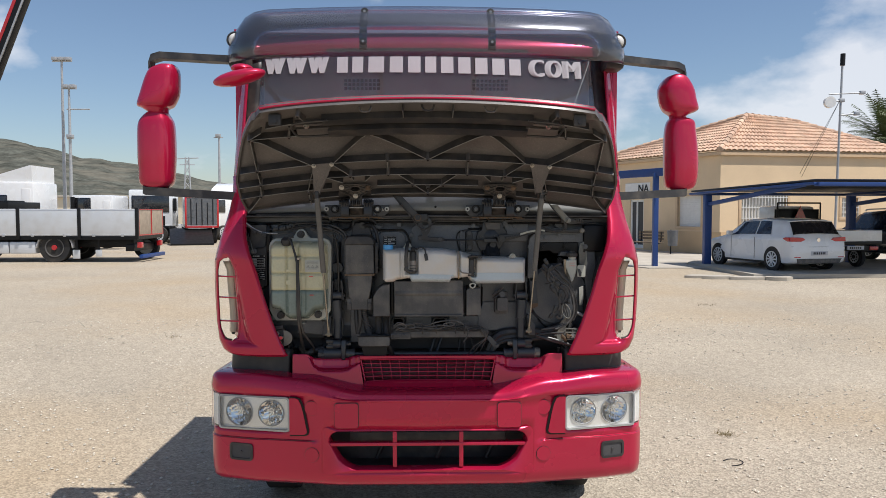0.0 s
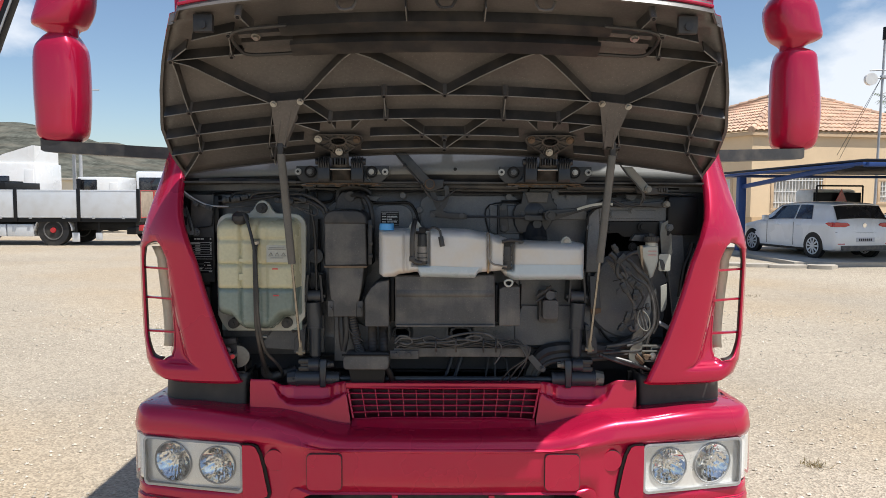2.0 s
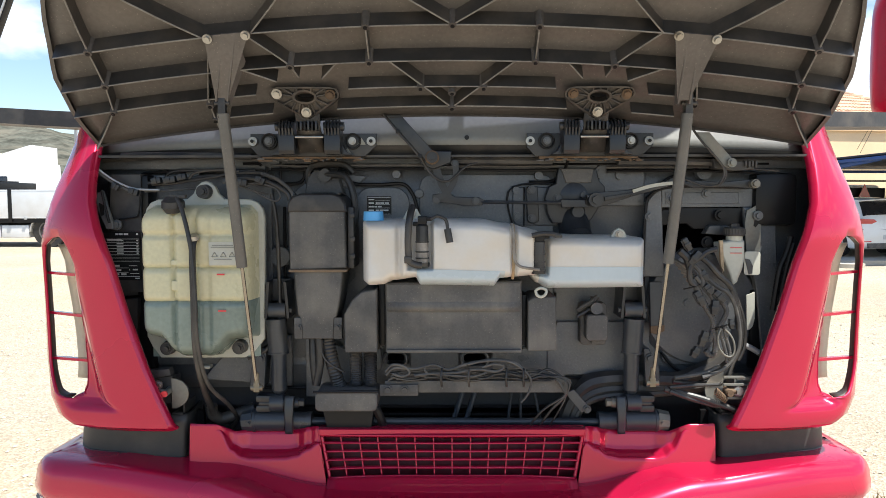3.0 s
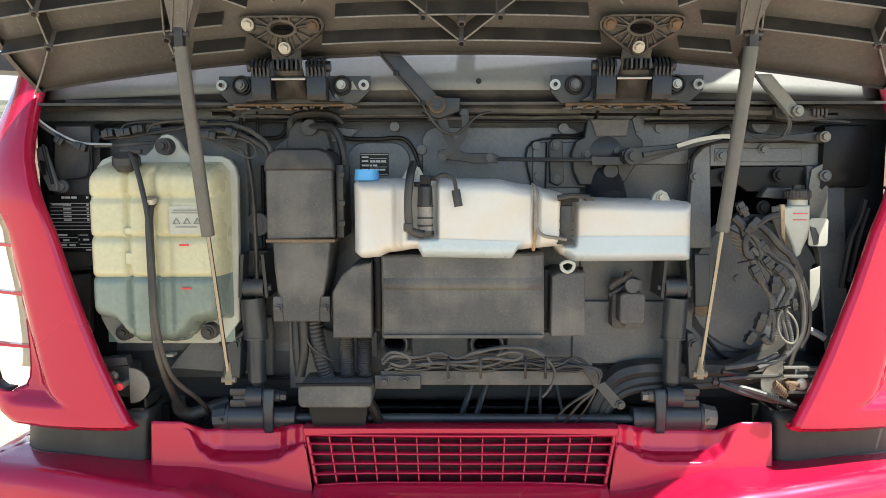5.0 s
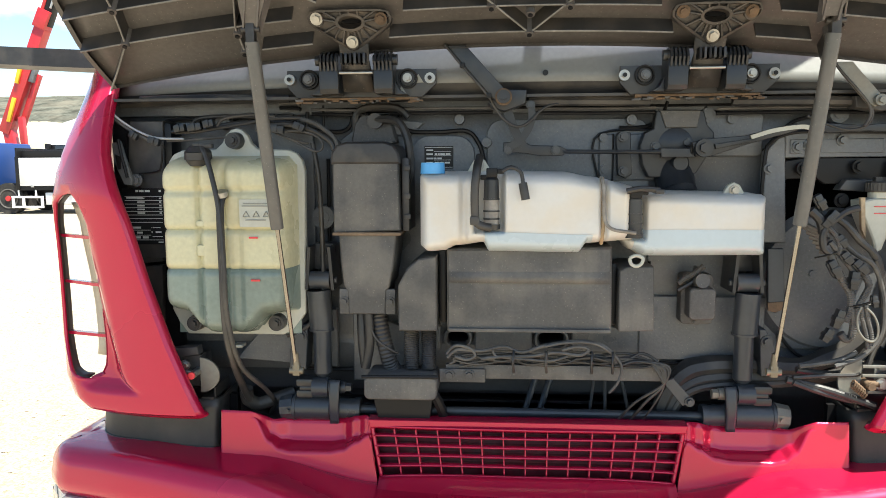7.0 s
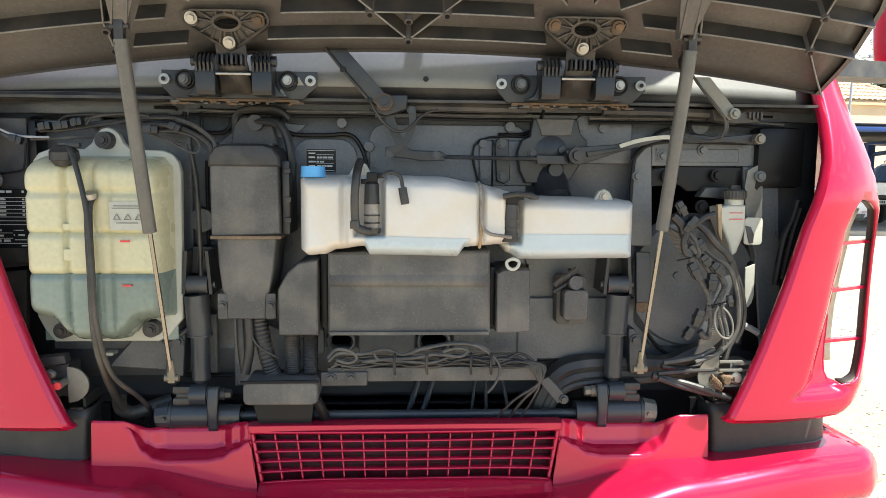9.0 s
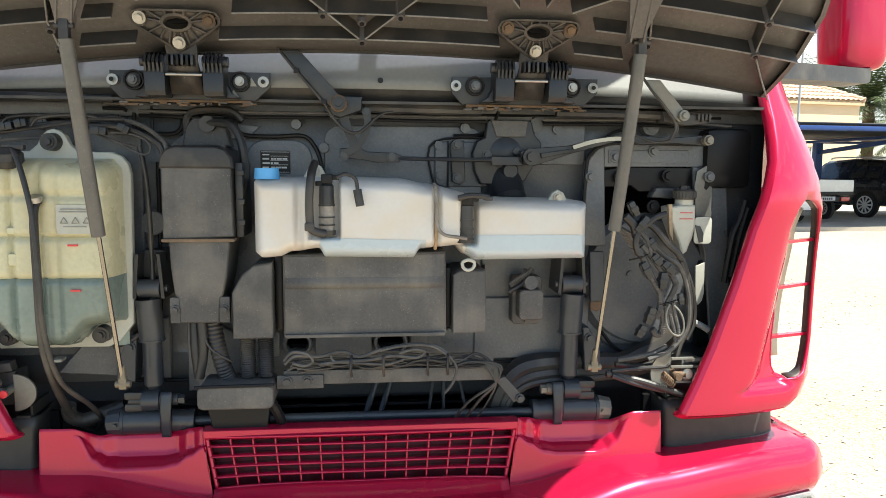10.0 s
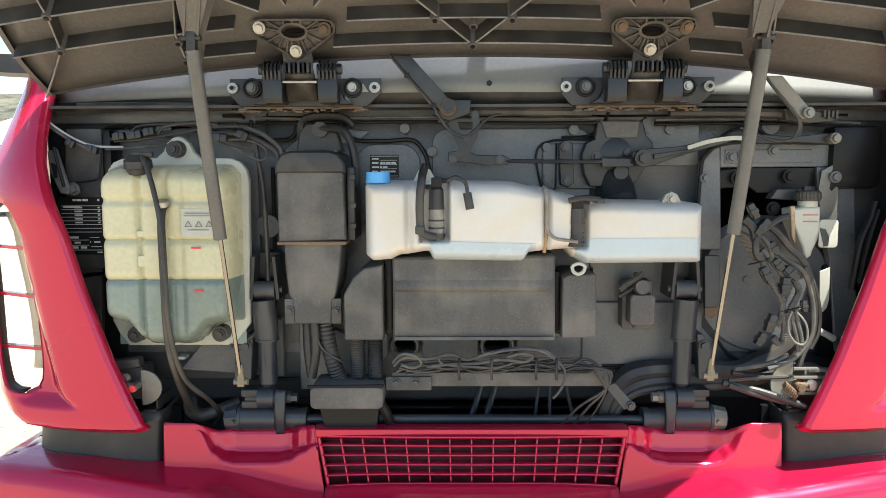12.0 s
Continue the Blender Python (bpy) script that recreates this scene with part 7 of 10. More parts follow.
# actuator cover at the right of the wall
bm = bm_new()
slab(bm, rounded(0.395, 0.475, 1.135, 1.265, 0.012), 0.33, 0.372, 0.004)
slab(bm, rounded(0.405, 0.470, 1.155, 1.235, 0.012), 0.285, 0.335, 0.006)
rod(bm, (0.435, 0.33, 1.245), (0.435, 0.28, 1.255), 0.018)
bolt(bm, (0.455, 0.33, 1.25), 0.008)
bolt(bm, (0.435, 0.33, 1.146), 0.008)
part("actuator_cover", bm, DUCT, truck, "dusty grey actuator cover")
# wheel-arch drum shape and hoses at the right
bm = bm_new()
rod(bm, (0.78, 0.40, 1.24), (0.78, 0.378, 1.24), 0.19, 0.172, seg=48)
rod(bm, (0.735, 0.38, 1.26), (0.735, 0.370, 1.26), 0.010)
part("round_cover", bm, GREY, truck, "round dusty grey cover")
bm = bm_new()
for k in range(7):
    tube(bm, [(0.665 + 0.008 * k, 0.29, 1.40 - 0.012 * k), (0.69 + 0.008 * k, 0.27, 1.385 - 0.010 * k), (0.715 + 0.006 * k, 0.28, 1.375 - 0.008 * k)], 0.006, seg=6)
part("coiled_spring", bm, DUCT, truck, "dusty coiled spring")


# ---- ground and distance ----
bm = bm_new()
axis = [-4000, -1500, -600, -250, -120, -60, -30, -15, -8, -4, 0, 4, 6, 8, 9.5, 11, 12.5, 14, 16, 20, 30, 60, 120, 250, 600, 1500, 4000]


def ground_z(x, y):
    d = math.hypot(x, y - 1)
    # the yard falls gently towards the red truck
    fall = -0.25 * (1 - max(0.0, min(1.0, (y - 5) / 10)))
    return fall if d < 9 else fall + 0.03 * noise.noise(Vector((x * 0.12, y * 0.12, 0))) * min(1, (d - 9) / 10) if d < 100 else -0.02


grid(bm, lambda x, y: (x, y, ground_z(x, y)), axis, axis)
solid("ground", bm, GRAVEL, "pale beige gravel yard with worn earthy patches", kind="structure", smooth=60)

# ridge of hills
bm = bm_new()
SKYLINE = [(-1.853, 0.0833), (-1.153, 0.0882), (-0.673, 0.098), (-0.583, 0.0951), (-0.566, 0.096), (-0.534, 0.0921), (-0.502, 0.0833), (-0.464, 0.0735), (-0.432, 0.0701), (-0.416, 0.0637), (-0.394, 0.0637), (-0.353, 0.0568), (-0.321, 0.05), (-0.29, 0.0421), (-0.257, 0.0372), (-0.203, 0.0245), (-0.1, 0.0118), (0.2, 0.0078), (0.5, 0.0078), (1.2, 0.0118)]


def hill(u, v):
    d = 1500 + 1500 * v
    x = u * d
    n = noise.fractal(Vector((u * 14, v * 3, 2.0)), 0.9, 2.1, 6)
    h = lerp(SKYLINE, u) * 3000 * (ease([(0, 0.0), (1, 1)], v)) + n * 14 * v + 7 * noise.noise(Vector((u * 70, v * 12, 0))) * v
    return (x, d - 4, max(-1.0, h))


grid(bm, hill, spread(-1.9, 1.2, 220), spread(0, 1, 16))
solid("hills", bm, HILL, "dry grey-green scrub hills on the horizon", kind="structure", smooth=80)

# long warehouse behind the yard
wh = thing("warehouse", "long low cream warehouse behind the yard", "building", (-26.3, 78, 0))
bm = bm_new()
box(bm, (-32, 26), (0, 18), (0, 3.4))
part("wall", bm, CREAM, wh)
bm = bm_new()
box(bm, (-32.3, 26.3), (-0.3, 18.3), (3.4, 3.65), 0.05)
part("roof", bm, CONCRETE, wh)
for k in range(9):
    bm = bm_new()
    box(bm, (-29 + k * 6, -27.4 + k * 6), (-0.04, 0.05), (1.9, 2.7))
    part("window", bm, CABINDARK, wh)

wh2 = thing("far_house", "distant cream flat-roofed house", "building", (-80, 120, 0))
bm = bm_new()
box(bm, (-14, 9), (0, 10), (0, 7.2))
box(bm, (-3, 3), (0, 6), (7.2, 8.8))
for k in range(4):
    box(bm, (-3 + 1.65 * k, -2 + 1.65 * k), (0, 6), (8.8, 9.4))
part("wall", bm, CREAM, wh2)
for k in range(5):
    bm = bm_new()
    box(bm, (-7.5 + k * 2.7, -6.5 + k * 2.7), (-0.06, 0.1), (2.2, 3.4))
    part("window", bm, CABINDARK, wh2)


# ---- light masts ----
def mast(at, h, arms, label, lean=0.0):
    ob = thing("light_mast", label, "mast", at)
    bm = bm_new()
    rod(bm, (0, 0, 0), (lean, 0, h), 0.16, 0.08, seg=12)
    part("pole", bm, GALV, ob)
    for z, x0, x1, lamps in arms:
        bm = bm_new()
        rod(bm, (x0, 0, z), (x1, 0, z), 0.05, seg=8)
        part("arm", bm, GALV, ob)
        for k in range(lamps):
            x = x0 + (x1 - x0) * (k + 0.5) / lamps
            bm = bm_new()
            box(bm, (x - 0.22, x + 0.22), (-0.25, 0.2), (z + 0.05, z + 0.32), 0.04)
            part("floodlight", bm, GALV, ob)
    return ob


mast((-29.0, 56, 0), 14.0, [(13.8, -0.75, 0.8, 3)], "tall grey floodlight mast")
mast((-28.1, 55.2, 0), 11.6, [(11.5, -0.5, 0.6, 2), (9.9, -0.2, 1.6, 0), (7.6, -0.25, 0.3, 1)], "grey floodlight mast with a cross arm")
mast((-19.4, 66, 0), 8.9, [(8.8, -0.5, 0.35, 1)], "grey street lamp pole")
py = thing("lattice_pylon", "grey lattice power pylon", "pylon", (-32.0, 96, 0))
for sx in (-0.6, 0.6):
    bm = bm_new()
    rod(bm, (sx, 0, 0), (sx * 0.35, 0, 9.2), 0.09, seg=8)
    part("leg", bm, GALV, py)
for k in range(9):
    bm = bm_new()
    z = k * 1.0
    w = 0.6 - 0.39 * z / 9.2
    rod(bm, (-w, 0, z), (w, 0, z + 1.0), 0.045, seg=6)
    rod(bm, (w, 0, z), (-w, 0, z + 1.0), 0.045, seg=6)
    part("brace", bm, GALV, py)
bm = bm_new()
rod(bm, (-1.3, 0, 9.0), (1.5, 0, 9.1), 0.07, seg=8)
rod(bm, (-1.0, 0, 8.2), (1.0, 0, 8.2), 0.06, seg=8)
part("arm", bm, GALV, py)


# ---- vehicles ----
def road_wheel(parent, x, y, r, w, mt=SILVER, hub=None, alloy=False):
    bm = bm_new()
    rod(bm, (x - w / 2, y, r), (x + w / 2, y, r), r, seg=36)
    es = [e for e in bm.edges if abs(e.verts[0].co.x - e.verts[1].co.x) < 1e-5 and (e.verts[0].co - Vector((e.verts[0].co.x, y, r))).length > r * 0.9]
    bmesh.ops.bevel(bm, geom=es, offset=min(0.04, w * 0.2), segments=2, affect="EDGES")
    tyre = part("wheel", bm, TYRE, parent)
    for s in (-1, 1):
        f = x + s * (w * 0.5 + 0.004)
        if alloy:
            bm = bm_new()
            rod(bm, (f - s * 0.012, y, r), (f, y, r), r * 0.68, seg=30)
            part("rim_well", bm, STICKER, tyre)
            bm = bm_new()
            ring_strip(bm, [[(f + s * dx, y + r * q * math.cos(2 * math.pi * k / 36), r + r * q * math.sin(2 * math.pi * k / 36)) for k in range(36)] for q, dx in ((0.72, 0.0), (0.71, 0.008), (0.63, 0.008), (0.61, -0.004))])
            for k in range(10):
                a = 2 * math.pi * k / 10
                c, d = Vector((0, math.cos(a), math.sin(a))), Vector((0, -math.sin(a), math.cos(a)))
                o = Vector((f + s * 0.004, y, r))
                p = [o + c * r * 0.10 + d * r * 0.05, o + c * r * 0.66 + d * r * 0.075, o + c * r * 0.66 - d * r * 0.075, o + c * r * 0.10 - d * r * 0.05]
                lo, hi = [bm.verts.new(q) for q in p], [bm.verts.new(q + Vector((s * 0.012, 0, 0))) for q in p]
                bm.faces.new(hi)
                for i in range(4):
                    bm.faces.new((lo[i], lo[(i + 1) % 4], hi[(i + 1) % 4], hi[i]))
            rod(bm, (f, y, r), (f + s * 0.022, y, r), r * 0.16, seg=18)
            part("rim", bm, mt, tyre)
            continue
        bm = bm_new()
        rod(bm, (x + s * w * 0.46, y, r), (x + s * (w * 0.5 + 0.006), y, r), r * 0.62, seg=28)
        part("rim", bm, mt, tyre)
        bm = bm_new()
        for k in range(10):
            a = 2 * math.pi * k / 10
            rod(bm, (f, y + r * 0.40 * math.cos(a), r + r * 0.40 * math.sin(a)), (f + s * 0.006, y + r * 0.40 * math.cos(a), r + r * 0.40 * math.sin(a)), r * 0.085, seg=8)
        rod(bm, (x + s * (w * 0.5), y, r), (x + s * (w * 0.5 + 0.03), y, r), r * 0.2, seg=14)
        part("rim_hole", bm, hub or STICKER, tyre)
    return tyre


def lofted_car(label, at, turn, stations, paint_mt, wheels, side_glass, rear_glass, front_glass, wr=0.32, group=""):
    """stations: (y, half width, low, belt, roof half width, roof height), rear to front."""
    ob = thing("car", label, "car", at, turn, group)

    def ring(st):
        y, hw, zl, zb, rw, zr = st
        h = zb - zl
        half = [(hw * 0.86, zl), (hw * 0.96, zl + 0.05 * h), (hw * 0.985, zl + 0.16 * h), (hw, zl + 0.45 * h), (hw * 0.992, zl + 0.72 * h), (hw * 0.998, zl + 0.82 * h), (hw * 0.985, zb - 0.03), (hw * 0.955, zb),
                (hw * 0.955 + (rw - hw * 0.955) * 0.5, zb + (zr - 0.03 - zb) * 0.52), (rw, zr - 0.03), (rw * 0.94, zr - 0.008), (rw * 0.82, zr + 0.006), (rw * 0.4, zr + 0.02)]
        return [(x, y, z) for x, z in half] + [(-x, y, z) for x, z in half[::-1]]

    bm = bm_new()
    rows = [ring(st) for st in stations]
    vv = [[bm.verts.new(p) for p in r] for r in rows]
    n = len(rows[0])
    for a, b in zip(vv, vv[1:]):
        for k in range(n):
            bm.faces.new((a[k], a[(k + 1) % n], b[(k + 1) % n], b[k]))
    bm.faces.new(vv[0]), bm.faces.new(vv[-1][::-1])
    part("body", bm, paint_mt, ob, smooth=40)

    def st_at(y):
        for a, b in zip(stations, stations[1:]):
            if a[0] <= y <= b[0]:
                f = (y - a[0]) / (b[0] - a[0])
                return [p + (q - p) * f for p, q in zip(a, b)]

    def side_at(s, y, k, out):
        _, hw, zl, zb, rw, zr = st_at(y)
        return (s * (hw * 0.955 + (rw - hw * 0.955) * k + out), y, zb + (zr - 0.03 - zb) * k + out * 0.3)

    for s in (-1, 1):
        for y0, y1, y0t, y1t in side_glass:
            bm = bm_new()
            grid(bm, lambda f, k: side_at(s, (y0 + (y0t - y0) * k) * (1 - f) + (y1 + (y1t - y1) * k) * f, 0.10 + 0.80 * k, 0.012), spread(0, 1, 8), spread(0, 1, 4))
            part("side_window", bm, BLACKCAR, ob, "dark tinted window")
    for y0, y1 in (rear_glass, front_glass):
        back = -1 if y0 < 1.5 else 1
        bm = bm_new()

        def glass_at(u, y):
            _, hw, zl, zb, rw, zr = st_at(y)
            x = u * rw * 1.02
            drop = 0.0 if abs(u) < 0.86 else 0.03 * (abs(u) - 0.86) / 0.14
            return (x, y + back * 0.016, zr + 0.02 * max(0, 1 - abs(x) / (rw * 0.88)) - drop + 0.016)

        grid(bm, glass_at, spread(-0.97, 0.97, 12), spread(y0, y1, 8))
        part("rear_window" if y0 < 1.5 else "windscreen", bm, BLACKCAR, ob, "dark glass")
    for y in wheels:
        for s in (-1, 1):
            hw = st_at(y)[1]
            bm = bm_new()
            rod(bm, (s * (hw - 0.10), y, wr + 0.01), (s * (hw + 0.003), y, wr + 0.01), wr * 1.10, seg=36)
            part("wheel_arch", bm, STICKER, ob)
            road_wheel(ob, s * (hw - 0.095), y, wr, 0.2, alloy=True)
    return ob, st_at


hatch = [(0.0, 0.78, 0.34, 0.58, 0.70, 0.62), (0.04, 0.86, 0.27, 0.72, 0.76, 0.78), (0.08, 0.885, 0.24, 0.88, 0.78, 0.93), (0.14, 0.893, 0.22, 0.955, 0.76, 1.01), (0.26, 0.897, 0.20, 0.975, 0.72, 1.21), (0.38, 0.898, 0.20, 0.98, 0.695, 1.395), (0.52, 0.899, 0.20, 0.98, 0.69, 1.435),
         (1.3, 0.90, 0.19, 0.97, 0.695, 1.475), (2.0, 0.90, 0.19, 0.955, 0.675, 1.45), (2.35, 0.90, 0.19, 0.945, 0.66, 1.405), (3.05, 0.89, 0.19, 0.925, 0.72, 1.0), (3.3, 0.885, 0.19, 0.90, 0.72, 0.95), (3.8, 0.86, 0.2, 0.82, 0.68, 0.86), (4.05, 0.80, 0.24, 0.68, 0.60, 0.74), (4.16, 0.70, 0.33, 0.55, 0.52, 0.58)]
car1, _ = lofted_car("white five-door hatchback parked under the blue carport", (10.88, 16.09, 0.10), 12.0, hatch, WHITE, (0.80, 3.40), [(0.92, 1.56, 1.04, 1.52), (1.62, 2.78, 1.58, 2.32)], (0.15, 0.37), (2.38, 3.0))
for s in (-1, 1):
    # wedge lamps that wrap round the rear corners
    bm = bm_new()
    slab(bm, [(s * 0.42, 0.885), (s * 0.50, 0.945), (s * 0.84, 0.962), (s * 0.885, 0.955), (s * 0.895, 0.84), (s * 0.56, 0.835)], 0.045, 0.20, 0.012)
    side_slab(bm, [(0.10, 0.845), (0.10, 0.955), (0.26, 0.955), (0.37, 0.925), (0.24, 0.86)], min(s * 0.87, s * 0.906), max(s * 0.87, s * 0.906), 0.006)
    part("tail_lamp", bm, TAIL, car1, "dark red wrap-round tail lamp")
    bm = bm_new()
    box(bm, (min(s * 0.60, s * 0.80), max(s * 0.60, s * 0.80)), (-0.002, 0.03), (0.395, 0.42), 0.004)
    part("reflector", bm, TAIL, car1)
bm = bm_new()
box(bm, (-0.27, 0.27), (-0.012, 0.02), (0.455, 0.57), 0.005)
plate_ = part("number_plate", bm, LETTER, car1)
for k in range(7):
    bm = bm_new()
    box(bm, (-0.20 + k * 0.058, -0.165 + k * 0.058), (-0.016, -0.011), (0.48, 0.545))
    part("plate_bar", bm, STICKER, plate_)
bm = bm_new()
slab(bm, [(-0.74, 0.37), (0.74, 0.37), (0.66, 0.24), (-0.66, 0.24)], -0.006, 0.20, 0.02)
part("bumper_insert", bm, DUCT, car1, "grey lower bumper insert")
bm = bm_new()
rod(bm, (0, 0.09, 0.885), (0, 0.035, 0.88), 0.055, seg=24)
part("badge", bm, CHROME, car1)
bm = bm_new()
grid(bm, lambda u, v: (u * 0.68, 0.30 + 0.26 * v + 0.05 * u * u, 1.418 + 0.020 * v - 0.03 * u * u), spread(-1, 1, 12), spread(0, 1, 3))
thicken(part("roof_spoiler", bm, WHITE, car1), 0.025, 0)
for p, q in (((-0.86, 0.072), (0.86, 0.072)),):
    bm = bm_new()
    tube(bm, [(p[0], 0.040, 0.70), (0, 0.012, 0.69), (q[0], 0.040, 0.70)], 0.005, seg=6)
    part("tailgate_gap", bm, STICKER, car1)
for s in (-1, 1):
    bm = bm_new()
    box(bm, (min(s * 0.90, s * 1.06), max(s * 0.90, s * 1.06)), (2.62, 2.74), (0.96, 1.09), 0.03)
    part("door_mirror", bm, WHITE, car1)
    for z, y0, y1 in ((0.86, 1.30, 1.46), (0.85, 2.20, 2.36)):
        bm = bm_new()
        box(bm, (min(s * 0.893, s * 0.918), max(s * 0.893, s * 0.918)), (y0, y1), (z - 0.03, z - 0.005), 0.005)
        part("door_handle", bm, WHITE, car1)
    for y in (1.58, 2.70):
        bm = bm_new()
        box(bm, (min(s * 0.897, s * 0.9035), max(s * 0.897, s * 0.9035)), (y, y + 0.008), (0.30, 0.93))
        part("door_gap", bm, STICKER, car1)
    bm = bm_new()
    box(bm, (min(s * 0.85, s * 0.885), max(s * 0.85, s * 0.885)), (1.16, 3.04), (0.19, 0.25), 0.008)
    part("sill", bm, STICKER, car1)

suv = [(0.0, 0.80, 0.50, 0.80, 0.70, 0.84), (0.05, 0.90, 0.40, 1.0, 0.74, 1.05), (0.15, 0.93, 0.36, 1.08, 0.72, 1.2), (0.45, 0.94, 0.34, 1.10, 0.68, 1.66), (1.6, 0.95, 0.32, 1.08, 0.68, 1.72), (2.6, 0.95, 0.32, 1.05, 0.64, 1.66), (3.35, 0.94, 0.32, 1.04, 0.70, 1.12), (4.2, 0.92, 0.34, 0.98, 0.66, 1.03), (4.55, 0.86, 0.4, 0.8, 0.6, 0.85), (4.65, 0.75, 0.5, 0.66, 0.5, 0.7)]
car2, _ = lofted_car("black sport utility vehicle parked under the blue carport", (15.87, 17.94, 0.10), 14, suv, BLACKCAR, (0.95, 3.75), [(0.55, 1.05, 0.66, 1.05), (1.12, 1.95, 1.12, 1.95), (2.02, 3.05, 2.02, 2.7)], (0.17, 0.42), (2.7, 3.3), wr=0.37)
for s in (-1, 1):
    bm = bm_new()
    box(bm, (min(s * 0.70, s * 0.945), max(s * 0.70, s * 0.945)), (0.03, 0.28), (0.86, 1.0), 0.03)
    part("tail_lamp", bm, TAIL, car2, "red tail lamp")
    bm = bm_new()
    tube(bm, [(s * 0.66, 0.6, 1.70), (s * 0.66, 0.7, 1.76), (s * 0.66, 2.3, 1.75), (s * 0.66, 2.45, 1.68)], 0.02)
    part("roof_rail", bm, SILVER, car2)

# small white dropside pick-up
pk = thing("pickup_truck", "small white dropside pick-up parked under the blue carport", "truck", (12.49, 17.09, 0.10), 10)
for z0, z1, mt in ((0.80, 1.12, WHITE), (0.70, 0.80, STICKER)):
    bm = bm_new()
    box(bm, (-0.88, 0.88), (0, 2.6), (z0, z1), 0.02)
    part("load_bed", bm, mt, pk)
bm = bm_new()
box(bm, (-0.80, 0.80), (2.65, 4.4), (0.45, 1.15), 0.08)
box(bm, (-0.72, 0.72), (2.68, 3.6), (1.15, 1.85), 0.12)
part("cab", bm, WHITE, pk)
bm = bm_new()
box(bm, (-0.60, 0.60), (2.655, 2.70), (1.22, 1.72), 0.03)
part("rear_window", bm, BLACKCAR, pk)
bm = bm_new()
box(bm, (-0.80, 0.80), (2.58, 2.63), (1.12, 1.75), 0.01)
part("headboard", bm, STICKER, pk)
bm = bm_new()
for x in (-0.78, 0.78):
    rod(bm, (x, 2.5, 1.1), (x, 2.5, 1.95), 0.025)
rod(bm, (-0.78, 2.5, 1.95), (0.78, 2.5, 1.95), 0.025)
part("load_rack", bm, STICKER, pk)
bm = bm_new()
slab(bm, [(-0.20, 1.45), (0.22, 1.45), (0.01, 1.86)], 2.44, 2.46)
part("warning_triangle", bm, TAIL, pk, "red warning triangle")
bm = bm_new()
box(bm, (-0.75, 0.75), (0.05, 0.12), (0.52, 0.66), 0.01)
part("rear_beam", bm, STICKER, pk)
for s in (-1, 1):
    bm = bm_new()
    box(bm, (min(s * 0.50, s * 0.78), max(s * 0.50, s * 0.78)), (0.02, 0.08), (0.54, 0.65), 0.01)
    part("tail_lamp", bm, TAIL, pk)
    for y in (0.8, 3.7):
        road_wheel(pk, s * 0.72, y, 0.30, 0.18)
bm = bm_new()
box(bm, (-0.28, 0.28), (0.0, 0.03), (0.56, 0.67), 0.004)
plate_ = part("number_plate", bm, LETTER, pk)
for k in range(6):
    bm = bm_new()
    box(bm, (-0.20 + k * 0.068, -0.16 + k * 0.068), (-0.004, 0.001), (0.585, 0.645))
    part("plate_bar", bm, STICKER, plate_)

# flatbed truck with a loading crane, side on
fb = thing("flatbed_truck", "long silver dropside flatbed truck with red-hubbed wheels", "truck", (-10.07, 21.92, 0.0))
xs = [-5.95, -4.09, -1.99, 0.0]
for a, b in zip(xs, xs[1:]):
    bm = bm_new()
    box(bm, (a + 0.06, b - 0.06), (-0.03, 0.03), (0.94, 1.87), 0.012)
    pnl = part("dropside", bm, SILVER, fb, "plain silver dropside panel")
    for z in (0.965, 1.84):
        bm = bm_new()
        box(bm, (a + 0.08, b - 0.08), (-0.037, -0.02), (z - 0.006, z + 0.006))
        part("rib", bm, SILVER, pnl)
    for x in (a + 0.5, b - 0.5):
        bm = bm_new()
        box(bm, (x - 0.05, x + 0.05), (-0.06, -0.02), (0.90, 0.99), 0.01)
        part("latch", bm, GALV, pnl)
for x in xs:
    bm = bm_new()
    box(bm, (x - 0.055, x + 0.055), (-0.05, 0.05), (0.82, 1.91), 0.01)
    part("stake", bm, STICKER, fb)
bm = bm_new()
box(bm, (-6.0, 0.0), (0.0, 2.45), (0.80, 0.92))
part("bed_floor", bm, STICKER, fb)
bm = bm_new()
box(bm, (-5.95, 0), (2.40, 2.46), (0.92, 1.86))
part("dropside", bm, SILVER, fb)
for y0, y1 in ((0.05, 1.2), (1.25, 2.4)):
    bm = bm_new()
    box(bm, (-0.02, 0.04), (y0, y1), (0.97, 1.84), 0.01)
    tb = part("tail_board", bm, WOODBOARD, fb, "brown tail board in a red frame")
    for a, b in ((y0, y0 + 0.035), (y1 - 0.035, y1)):
        bm = bm_new()
        box(bm, (-0.025, 0.05), (a, b), (0.97, 1.84))
        part("frame_post", bm, TAIL, tb)
    for z0, z1, a, b in ((0.93, 0.97, y0, y1), (1.84, 1.87, y0, y1)):
        bm = bm_new()
        box(bm, (-0.025, 0.05), (a, b), (z0, z1))
        part("frame_rail", bm, TAIL, tb)
bm = bm_new()
box(bm, (-7.6, -0.4), (0.7, 1.7), (0.50, 0.80), 0.02)
box(bm, (-0.5, -0.2), (0.2, 2.3), (0.38, 0.62), 0.02)
part("chassis", bm, STICKER, fb)
